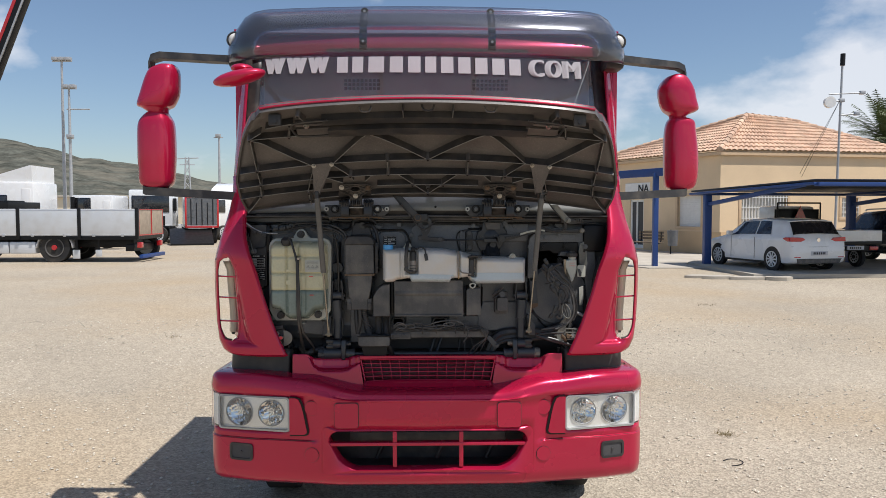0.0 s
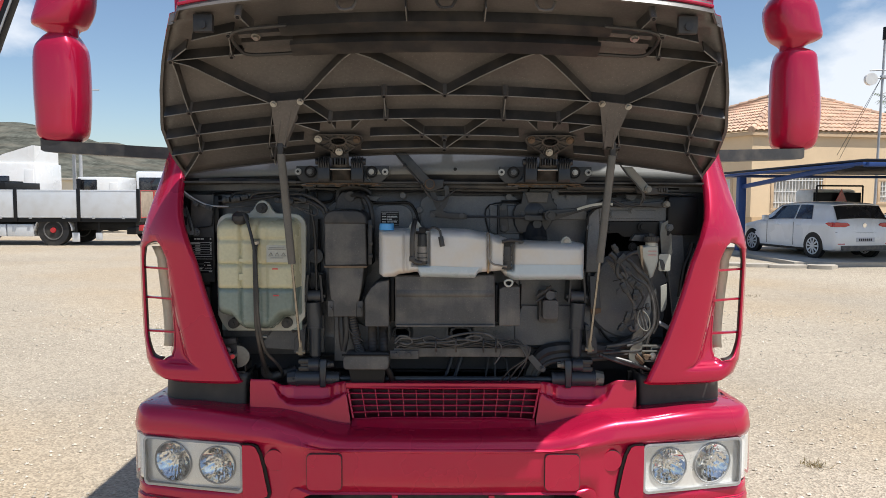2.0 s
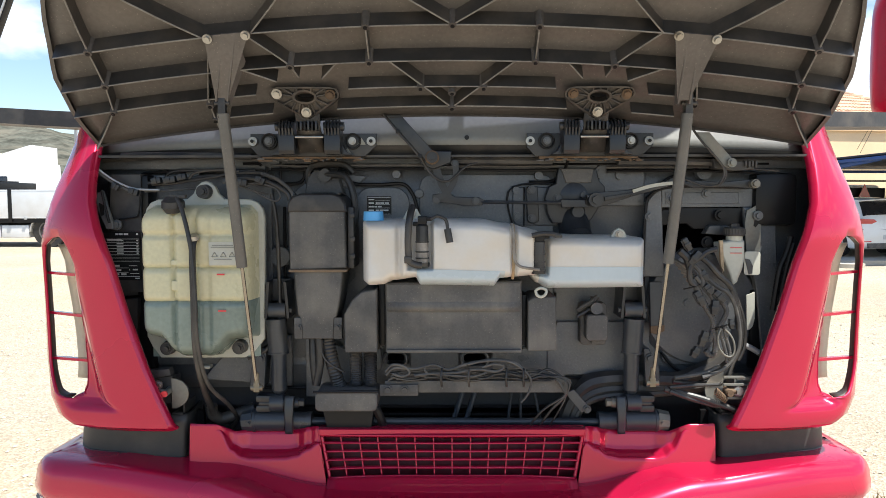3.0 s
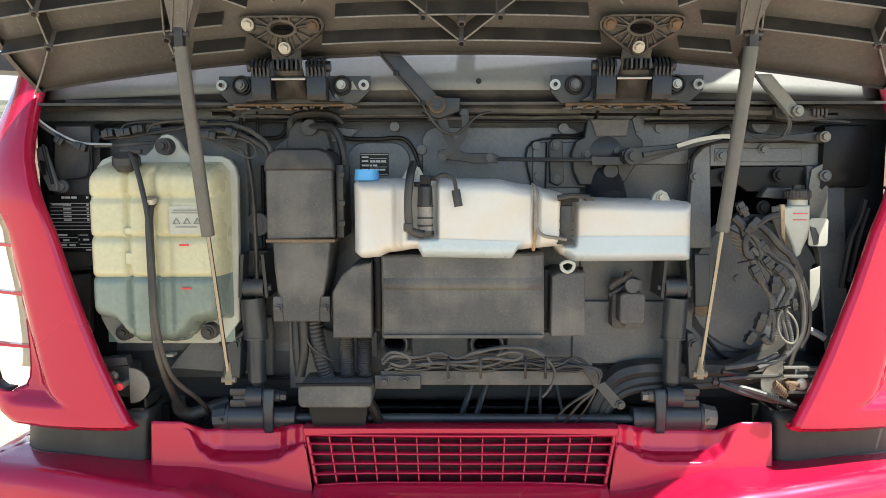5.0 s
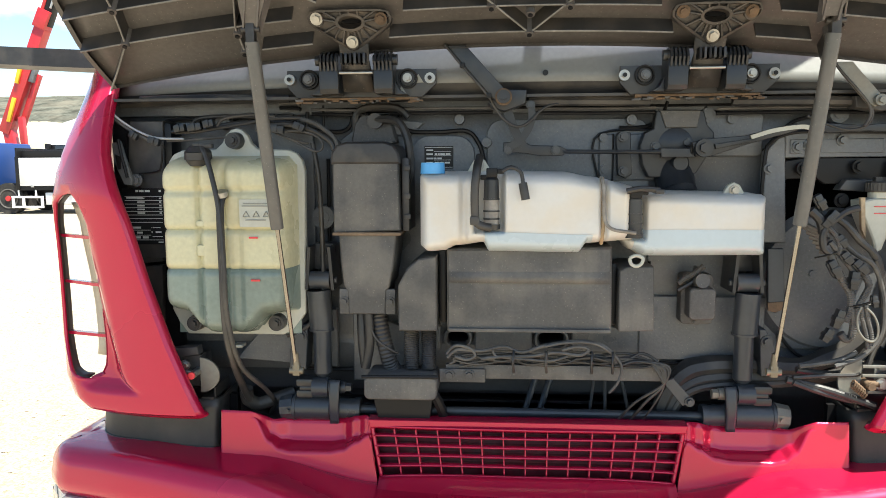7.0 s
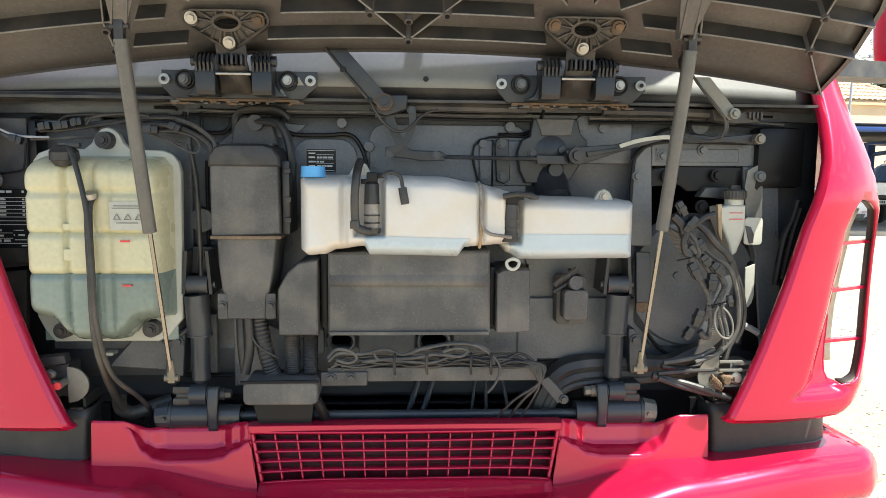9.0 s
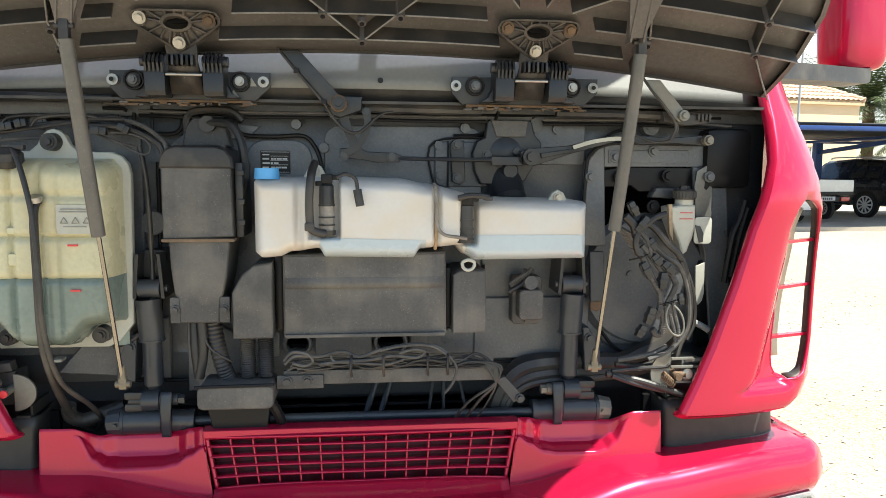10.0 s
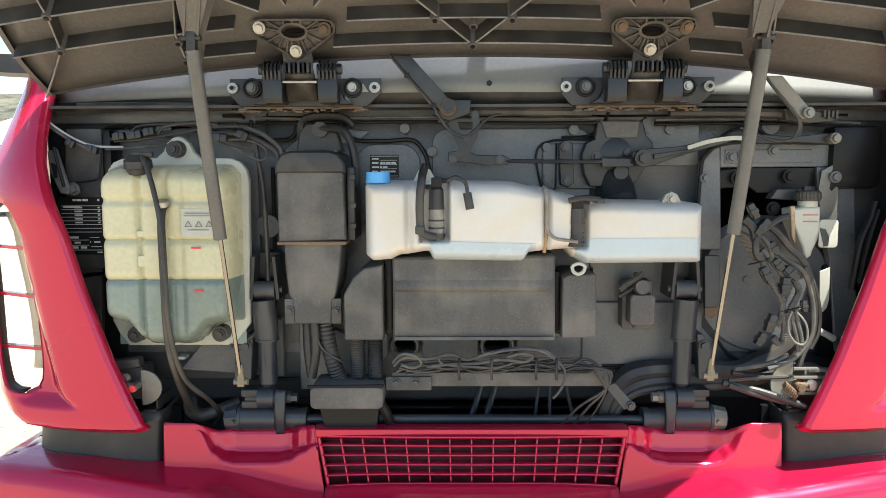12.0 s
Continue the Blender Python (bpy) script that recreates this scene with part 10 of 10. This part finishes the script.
# harness: thin cables, corrugated sleeves and plugs
CAB = paint("faded_cable_sleeve", (0.060, 0.059, 0.058), rough=0.6, vary=0.2, scale=30, bump=0.1, dirt=(0.22, 0.20, 0.17), dirt_amount=0.4, dirt_scale=20)
for pts, r, mt, rid in (
    ([(0.671, 0.235, 1.437), (0.700, 0.235, 1.401), (0.725, 0.235, 1.371), (0.773, 0.235, 1.329), (0.816, 0.235, 1.300), (0.841, 0.235, 1.230), (0.846, 0.235, 1.158), (0.832, 0.235, 1.115), (0.795, 0.235, 1.078), (0.740, 0.235, 1.056)], 0.0062, CAB, 0),
    ([(0.769, 0.225, 1.438), (0.742, 0.225, 1.430), (0.719, 0.225, 1.413), (0.701, 0.225, 1.397), (0.691, 0.225, 1.372), (0.695, 0.225, 1.344), (0.710, 0.225, 1.330)], 0.0085, RUBBER, 0),
    ([(0.708, 0.240, 1.426), (0.748, 0.240, 1.398), (0.783, 0.240, 1.359), (0.817, 0.240, 1.328), (0.834, 0.240, 1.286), (0.845, 0.240, 1.200)], 0.0085, RUBBER, 0),
    ([(0.663, 0.232, 1.433), (0.686, 0.232, 1.410), (0.696, 0.232, 1.378)], 0.012, RUBBER, 0),
    ([(0.702, 0.222, 1.393), (0.720, 0.222, 1.372), (0.730, 0.222, 1.344), (0.725, 0.222, 1.330)], 0.0055, CAB, 0.18),
    ([(0.701, 0.230, 1.350), (0.724, 0.230, 1.304), (0.743, 0.230, 1.266), (0.764, 0.230, 1.231), (0.764, 0.230, 1.195), (0.754, 0.230, 1.166)], 0.0085, CAB, 0.14),
    ([(0.709, 0.226, 1.358), (0.744, 0.226, 1.316), (0.765, 0.226, 1.288)], 0.0070, CAB, 0),
    ([(0.775, 0.226, 1.302), (0.796, 0.226, 1.271), (0.802, 0.226, 1.253), (0.793, 0.226, 1.229), (0.781, 0.226, 1.203), (0.780, 0.226, 1.172)], 0.0075, CAB, 0.14),
    ([(0.784, 0.222, 1.207), (0.790, 0.222, 1.175), (0.802, 0.222, 1.133), (0.807, 0.222, 1.104)], 0.0050, CAB, 0.2),
    ([(0.794, 0.220, 1.210), (0.802, 0.220, 1.176), (0.812, 0.220, 1.136), (0.811, 0.220, 1.112)], 0.0050, CAB, 0.2),
    ([(0.783, 0.214, 1.206), (0.775, 0.214, 1.183), (0.778, 0.214, 1.152), (0.794, 0.214, 1.129), (0.813, 0.214, 1.123), (0.823, 0.214, 1.138), (0.821, 0.214, 1.166), (0.809, 0.214, 1.189), (0.794, 0.214, 1.203)], 0.0028, ZINC, 0),
    ([(0.766, 0.230, 1.202), (0.774, 0.230, 1.165), (0.770, 0.230, 1.130), (0.757, 0.230, 1.125), (0.745, 0.230, 1.139)], 0.0085, CAB, 0.12),
    ([(0.820, 0.236, 1.314), (0.840, 0.236, 1.258), (0.852, 0.236, 1.194), (0.845, 0.236, 1.132), (0.828, 0.236, 1.097), (0.816, 0.236, 1.056)], 0.0060, RUBBER, 0),
    ([(0.801, 0.240, 1.342), (0.837, 0.240, 1.288), (0.861, 0.240, 1.214), (0.863, 0.240, 1.150), (0.846, 0.240, 1.106)], 0.0052, RUBBER, 0),
    ([(0.660, 0.245, 1.053), (0.716, 0.245, 1.061), (0.758, 0.245, 1.071), (0.793, 0.245, 1.089)], 0.0060, CAB, 0.15),
    ([(0.643, 0.235, 1.027), (0.713, 0.235, 1.033), (0.783, 0.235, 1.036), (0.797, 0.235, 1.042)], 0.0055, RUBBER, 0.12),
    ([(0.642, 0.230, 1.017), (0.699, 0.230, 0.996), (0.757, 0.230, 0.979), (0.782, 0.230, 0.973)], 0.0075, RUBBER, 0),
    ([(0.869, 0.260, 1.149), (0.893, 0.260, 1.138), (0.913, 0.260, 1.126)], 0.0085, GALV, 0),
    ([(0.913, 0.260, 1.126), (0.945, 0.260, 1.109), (0.989, 0.260, 1.094)], 0.010, BLACK, 0),
    ([(1.008, 0.280, 1.471), (0.996, 0.280, 1.422), (0.979, 0.280, 1.379), (0.969, 0.280, 1.322), (0.960, 0.280, 1.250)], 0.009, STICKER, 0),
    ([(1.012, 0.270, 1.451), (0.997, 0.270, 1.395), (0.985, 0.270, 1.338), (0.973, 0.270, 1.266)], 0.006, STICKER, 0),
    ([(0.434, 0.340, 1.284), (0.430, 0.340, 1.238), (0.440, 0.340, 1.208), (0.426, 0.340, 1.170), (0.432, 0.340, 1.155)], 0.0065, CAB, 0.15),
    ([(0.382, 0.310, 1.244), (0.402, 0.310, 1.259), (0.424, 0.310, 1.271), (0.444, 0.310, 1.288)], 0.0075, CAB, 0.12),
    ([(0.382, 0.310, 1.226), (0.408, 0.310, 1.241), (0.428, 0.310, 1.256), (0.442, 0.310, 1.265)], 0.0060, RUBBER, 0),
):
    wire("cable", pts, r, mt, truck, "pale grey cable" if mt is ZINC else "", rid, 14 if rid else 6)
for a, b, r in (([(0.718, 0.225, 1.430)], [(0.690, 0.225, 1.394)], 0.0125), ([(0.736, 0.222, 1.333)], [(0.756, 0.222, 1.308)], 0.0125), ([(0.763, 0.220, 1.314)], [(0.792, 0.220, 1.286)], 0.0125), ([(0.709, 0.222, 1.314)], [(0.731, 0.222, 1.274)], 0.0125),
                ([(0.765, 0.220, 1.289)], [(0.762, 0.220, 1.247)], 0.0130), ([(0.741, 0.222, 1.197)], [(0.727, 0.222, 1.154)], 0.0125), ([(0.719, 0.222, 1.150)], [(0.703, 0.222, 1.121)], 0.0120), ([(0.813, 0.222, 1.232)], [(0.817, 0.222, 1.204)], 0.009), ([(0.673, 0.228, 1.468)], [(0.692, 0.228, 1.434)], 0.0120), ([(0.725, 0.225, 1.374)], [(0.744, 0.225, 1.347)], 0.0110)):
    a, b = Vector(a[0]), Vector(b[0])
    d = b - a
    bm = bm_new()
    q = d.to_track_quat("Z", "Y").to_matrix().to_4x4()
    m = Matrix.Translation((a + b) / 2) @ q
    L = d.length
    r *= 0.82
    box(bm, (-r, r), (-r * 0.8, r * 0.8), (-L / 2, L / 2), 0.002, m)
    box(bm, (-r * 1.2, r * 1.2), (-r, r), (-L * 0.12, L * 0.16), 0.0015, m)
    box(bm, (-r * 0.4, r * 0.4), (-r * 1.2, r * 0.5), (-L * 0.42, L * 0.3), 0.001, m)
    part("connector", bm, LINK, truck, "black electrical plug")
for p in [(0.704, 0.218, 1.328), (0.790, 0.218, 1.212), (0.796, 0.218, 1.208)]:
    bm = bm_new()
    tube(bm, [(p[0] - 0.03, p[1] + 0.006, p[2] - 0.008), (p[0], p[1], p[2]), (p[0] + 0.028, p[1] + 0.006, p[2] + 0.010)], 0.0022, seg=6)
    part("cable_tie", bm, STICKER, truck)
# big bundled hoses low on the right
for pts, r in (([(0.351, 0.350, 0.872), (0.374, 0.350, 0.944), (0.415, 0.350, 0.999), (0.475, 0.350, 1.019), (0.595, 0.350, 1.023), (0.699, 0.350, 1.020), (0.766, 0.350, 1.047), (0.813, 0.350, 1.068), (0.851, 0.350, 1.102)], 0.026), ([(0.357, 0.340, 0.860), (0.388, 0.340, 0.931), (0.428, 0.340, 0.976), (0.503, 0.340, 0.994), (0.683, 0.340, 0.995), (0.771, 0.340, 1.004), (0.832, 0.340, 1.031), (0.862, 0.340, 1.071)], 0.018), ([(0.368, 0.327, 0.865), (0.397, 0.327, 0.930), (0.434, 0.327, 0.964), (0.500, 0.327, 0.978), (0.589, 0.327, 0.981), (0.678, 0.327, 0.987)], 0.011), ([(0.372, 0.365, 0.923), (0.409, 0.365, 1.006), (0.463, 0.365, 1.028), (0.554, 0.365, 1.031), (0.674, 0.365, 1.029)], 0.016)):
    wire("hose", pts, r, RUBBER, truck, "black sleeved hose")
# left corner: metal catch, screw, stamped panels, cables and plugs
lc = sheet("corner_catch", [(-1.056, 1.602), (-1.035, 1.608), (-1.028, 1.580), (-1.007, 1.508), (-1.011, 1.495), (-1.029, 1.497), (-1.053, 1.554)], 0.275, GREY, truck, 0.012, 0.003, "worn metal catch")
sheet("slot", [(-1.047, 1.574), (-1.033, 1.568), (-1.033, 1.537), (-1.042, 1.534)], 0.272, STICKER, lc, 0.004, 0.001)
wire("edge_strip", [(-1.035, 0.270, 1.611), (-1.029, 0.270, 1.575), (-1.016, 0.270, 1.514)], 0.004, STICKER, lc)
for x, z in [(-1.009, 1.507)]:
    screw(truck, x, 0.305, z, 0.011, GREY, "panel_screw")
wire("panel_groove", [(-0.938, 0.312, 1.599), (-0.945, 0.312, 1.544), (-0.957, 0.312, 1.530), (-1.005, 0.312, 1.524)], 0.0025, STICKER, truck)
for poly in ([(-1.029, 1.275), (-0.962, 1.281), (-0.972, 1.123), (-0.982, 1.118)], [(-1.043, 1.342), (-0.957, 1.348), (-0.961, 1.291), (-1.029, 1.284)]):
    sheet("corner_panel", poly, 0.330, BLACK, truck, 0.02, 0.004)
for pts, r, mt in (([(-0.897, 0.300, 1.628), (-0.846, 0.300, 1.630), (-0.802, 0.300, 1.636), (-0.714, 0.300, 1.650), (-0.655, 0.300, 1.661), (-0.569, 0.300, 1.663)], 0.0045, RUBBER), ([(-0.918, 0.295, 1.608), (-0.859, 0.295, 1.610), (-0.772, 0.295, 1.616), (-0.714, 0.295, 1.615)], 0.004, CAB), ([(-0.787, 0.300, 1.644), (-0.764, 0.300, 1.664), (-0.684, 0.300, 1.672), (-0.634, 0.300, 1.666)], 0.0045, RUBBER), ([(-0.625, 0.290, 1.629), (-0.567, 0.290, 1.629), (-0.525, 0.290, 1.615), (-0.511, 0.290, 1.592), (-0.526, 0.290, 1.578), (-0.561, 0.290, 1.592), (-0.597, 0.290, 1.612)], 0.003, CAB),
                   ([(-0.632, 0.290, 1.624), (-0.582, 0.290, 1.606), (-0.547, 0.290, 1.598)], 0.003, RUBBER), ([(-0.676, 0.295, 1.641), (-0.611, 0.295, 1.646), (-0.554, 0.295, 1.637), (-0.497, 0.295, 1.606), (-0.484, 0.295, 1.581)], 0.0065, RUBBER), ([(-0.569, 0.300, 1.660), (-0.526, 0.300, 1.645), (-0.484, 0.300, 1.612), (-0.478, 0.300, 1.592)], 0.006, CAB), ([(-1.064, 0.285, 1.679), (-1.040, 0.285, 1.656), (-0.998, 0.285, 1.628), (-0.963, 0.285, 1.611), (-0.935, 0.285, 1.602)], 0.0045, CAB), ([(-1.062, 0.282, 1.688), (-1.035, 0.282, 1.662), (-0.989, 0.282, 1.633), (-0.940, 0.282, 1.615), (-0.868, 0.282, 1.612)], 0.0030, GALV)):
    wire("cable", pts, r, mt, truck)
for a, b in (([(-0.892, 0.285, 1.636)], [(-0.864, 0.285, 1.641)]), ([(-0.856, 0.285, 1.638)], [(-0.821, 0.285, 1.644)]), ([(-0.815, 0.285, 1.647)], [(-0.789, 0.285, 1.652)]), ([(-0.678, 0.280, 1.638)], [(-0.650, 0.280, 1.635)]), ([(-0.644, 0.280, 1.635)], [(-0.607, 0.280, 1.632)]), ([(-1.007, 0.280, 1.628)], [(-0.988, 0.280, 1.616)]), ([(-0.959, 0.280, 1.611)], [(-0.931, 0.280, 1.602)]), ([(-0.581, 0.280, 1.646)], [(-0.555, 0.280, 1.634)])):
    a, b = Vector(a[0]), Vector(b[0])
    d = b - a
    m = Matrix.Translation((a + b) / 2) @ d.to_track_quat("Z", "Y").to_matrix().to_4x4()
    bm = bm_new()
    box(bm, (-0.009, 0.009), (-0.009, 0.009), (-d.length / 2, d.length / 2), 0.002, m)
    box(bm, (-0.012, 0.012), (-0.007, 0.010), (-d.length * 0.2, d.length * 0.1), 0.001, m)
    part("connector", bm, LINK, truck, "black electrical plug")
# small print on the type plates
def print_rows(x0, x1, z0, z1, y, plan):
    for f, bars, h in plan:
        z = z1 - (z1 - z0) * f
        for a, b in bars:
            bm = bm_new()
            box(bm, (x0 + (x1 - x0) * a, x0 + (x1 - x0) * b), (y - 0.0012, y), (z - h, z + h))
            part("print_bar", bm, PRINT, plates[-1])


plates = []
for x0, x1, z0, z1, y, plan in (
    (-0.263, -0.187, 1.533, 1.592, 0.3855, [(0.06, [(0.03, 0.97)], 0.0006), (0.94, [(0.03, 0.97)], 0.0006), (0.18, [(0.07, 0.30)], 0.0016), (0.24, [(0.34, 0.93)], 0.0005), (0.36, [(0.07, 0.29), (0.36, 0.44), (0.46, 0.53), (0.55, 0.71), (0.74, 0.9)], 0.0022), (0.43, [(0.34, 0.93)], 0.0005),
                                            (0.55, [(0.07, 0.31), (0.34, 0.42), (0.45, 0.60)], 0.0022), (0.62, [(0.34, 0.93)], 0.0005), (0.74, [(0.07, 0.28), (0.36, 0.50), (0.52, 0.68), (0.70, 0.88)], 0.0022), (0.86, [(0.07, 0.40), (0.44, 0.58)], 0.001)]),
    (-1.056, -0.945, 1.338, 1.486, 0.3150, [(0.05, [(0.33, 0.40), (0.42, 0.53), (0.56, 0.68), (0.90, 0.95)], 0.0028)] + [(0.15 + 0.065 * k, [(0.06, 0.97)], 0.0007) for k in range(8)] + [(0.18 + 0.065 * k, [(0.36, 0.54), (0.90, 0.95)], 0.0018) for k in range(5)] + [(0.17, [(0.10, 0.50)], 0.002)]
     + [(0.70, [(0.12, 0.18), (0.20, 0.42)], 0.0026), (0.745, [(0.06, 0.66)], 0.0006), (0.79, [(0.32, 0.46)], 0.0024), (0.835, [(0.06, 0.66)], 0.0006), (0.875, [(0.12, 0.40), (0.46, 0.60)], 0.0028), (0.92, [(0.06, 0.97)], 0.0007), (0.70, [(0.68, 0.70), (0.72, 0.90)], 0.0010), (0.78, [(0.68, 0.70), (0.78, 0.92)], 0.0022), (0.86, [(0.70, 0.95)], 0.0010), (0.96, [(0.12, 0.26), (0.84, 0.96)], 0.0016)])):
    bm = bm_new()
    slab(bm, rounded(x0, x1, z0, z1, 0.002), y, y + 0.003)
    plates.append(part("type_plate", bm, STICKER, truck, "black type plate with rows of pale print"))
    print_rows(x0, x1, z0, z1, y, plan)

# lower corner locks: spring and extra fingers on the zinc plate
lk = [o for o in truck.children if o.name.startswith("hood_lock")]
bm = bm_new()
for k in range(7):
    a = Vector((0.770 + k * 0.0045, 0.205, 1.022 - k * 0.004))
    tube(bm, [a + Vector((0.007 * math.cos(j * math.pi / 4) * 0.5, 0.009 * math.sin(j * math.pi / 4), 0.009 * math.cos(j * math.pi / 4))) for j in range(9)], 0.0022, seg=5, n=1)
part("spring", bm, RUST, lk[1], "rusty lock spring")
for z in (1.062, 1.040, 1.000):
    bm = bm_new()
    box(bm, (0.795, 0.855), (0.215, 0.222), (z - 0.004, z + 0.003), 0.001)
    part("finger", bm, ZINC, lk[1])
screw(lk[1], 0.838, 0.215, 1.020, 0.010, STEEL)
sheet("guide", [(-0.907, 1.079), (-0.833, 1.086), (-0.829, 1.065), (-0.900, 1.053)], 0.225, BLACK, lk[0], 0.03, 0.004)
sheet("guide", [(-0.900, 1.053), (-0.829, 1.062), (-0.834, 0.978), (-0.866, 0.978)], 0.24, BLACK, lk[0], 0.03, 0.004)
for x, z in [(-0.864, 1.039)]:
    screw(lk[0], x, 0.222, z, 0.009, STEEL)
# wires along the cross rail, each with its own run
for pts, r in (([(-0.194, 0.225, 1.067), (-0.168, 0.225, 1.088), (-0.111, 0.225, 1.085), (-0.054, 0.225, 1.097), (-0.011, 0.225, 1.083), (0.046, 0.225, 1.100), (0.116, 0.225, 1.112), (0.173, 0.225, 1.107), (0.209, 0.225, 1.086), (0.219, 0.225, 1.057)], 0.0045), ([(-0.196, 0.222, 1.077), (-0.174, 0.222, 1.098), (-0.139, 0.222, 1.092), (-0.125, 0.222, 1.074), (-0.146, 0.222, 1.063), (-0.175, 0.222, 1.071)], 0.004), ([(-0.111, 0.222, 1.066), (-0.054, 0.222, 1.072), (0.017, 0.222, 1.075), (0.074, 0.222, 1.084), (0.131, 0.222, 1.078), (0.152, 0.222, 1.093), (0.123, 0.222, 1.099), (0.088, 0.222, 1.090)], 0.0042), ([(0.046, 0.220, 1.099), (0.088, 0.220, 1.108), (0.144, 0.220, 1.111), (0.187, 0.220, 1.099), (0.230, 0.220, 1.059), (0.225, 0.220, 1.015), (0.203, 0.220, 0.985)], 0.0035), ([(-0.082, 0.222, 1.089), (-0.068, 0.222, 1.072), (0.003, 0.222, 1.066), (0.060, 0.222, 1.063), (0.102, 0.222, 1.075)], 0.0032)):
    wire("loom_cable", pts, r, CAB, truck)

# black door edge beside each wheel arch, seen through the slotted openings
for s in (-1, 1):
    bm = bm_new()
    box(bm, (min(s * 1.18, s * 1.215), max(s * 1.18, s * 1.215)), (0.56, 0.60), (0.98, 1.47), 0.008)
    part("door_edge", bm, BLACK, truck, "black door edge seal")
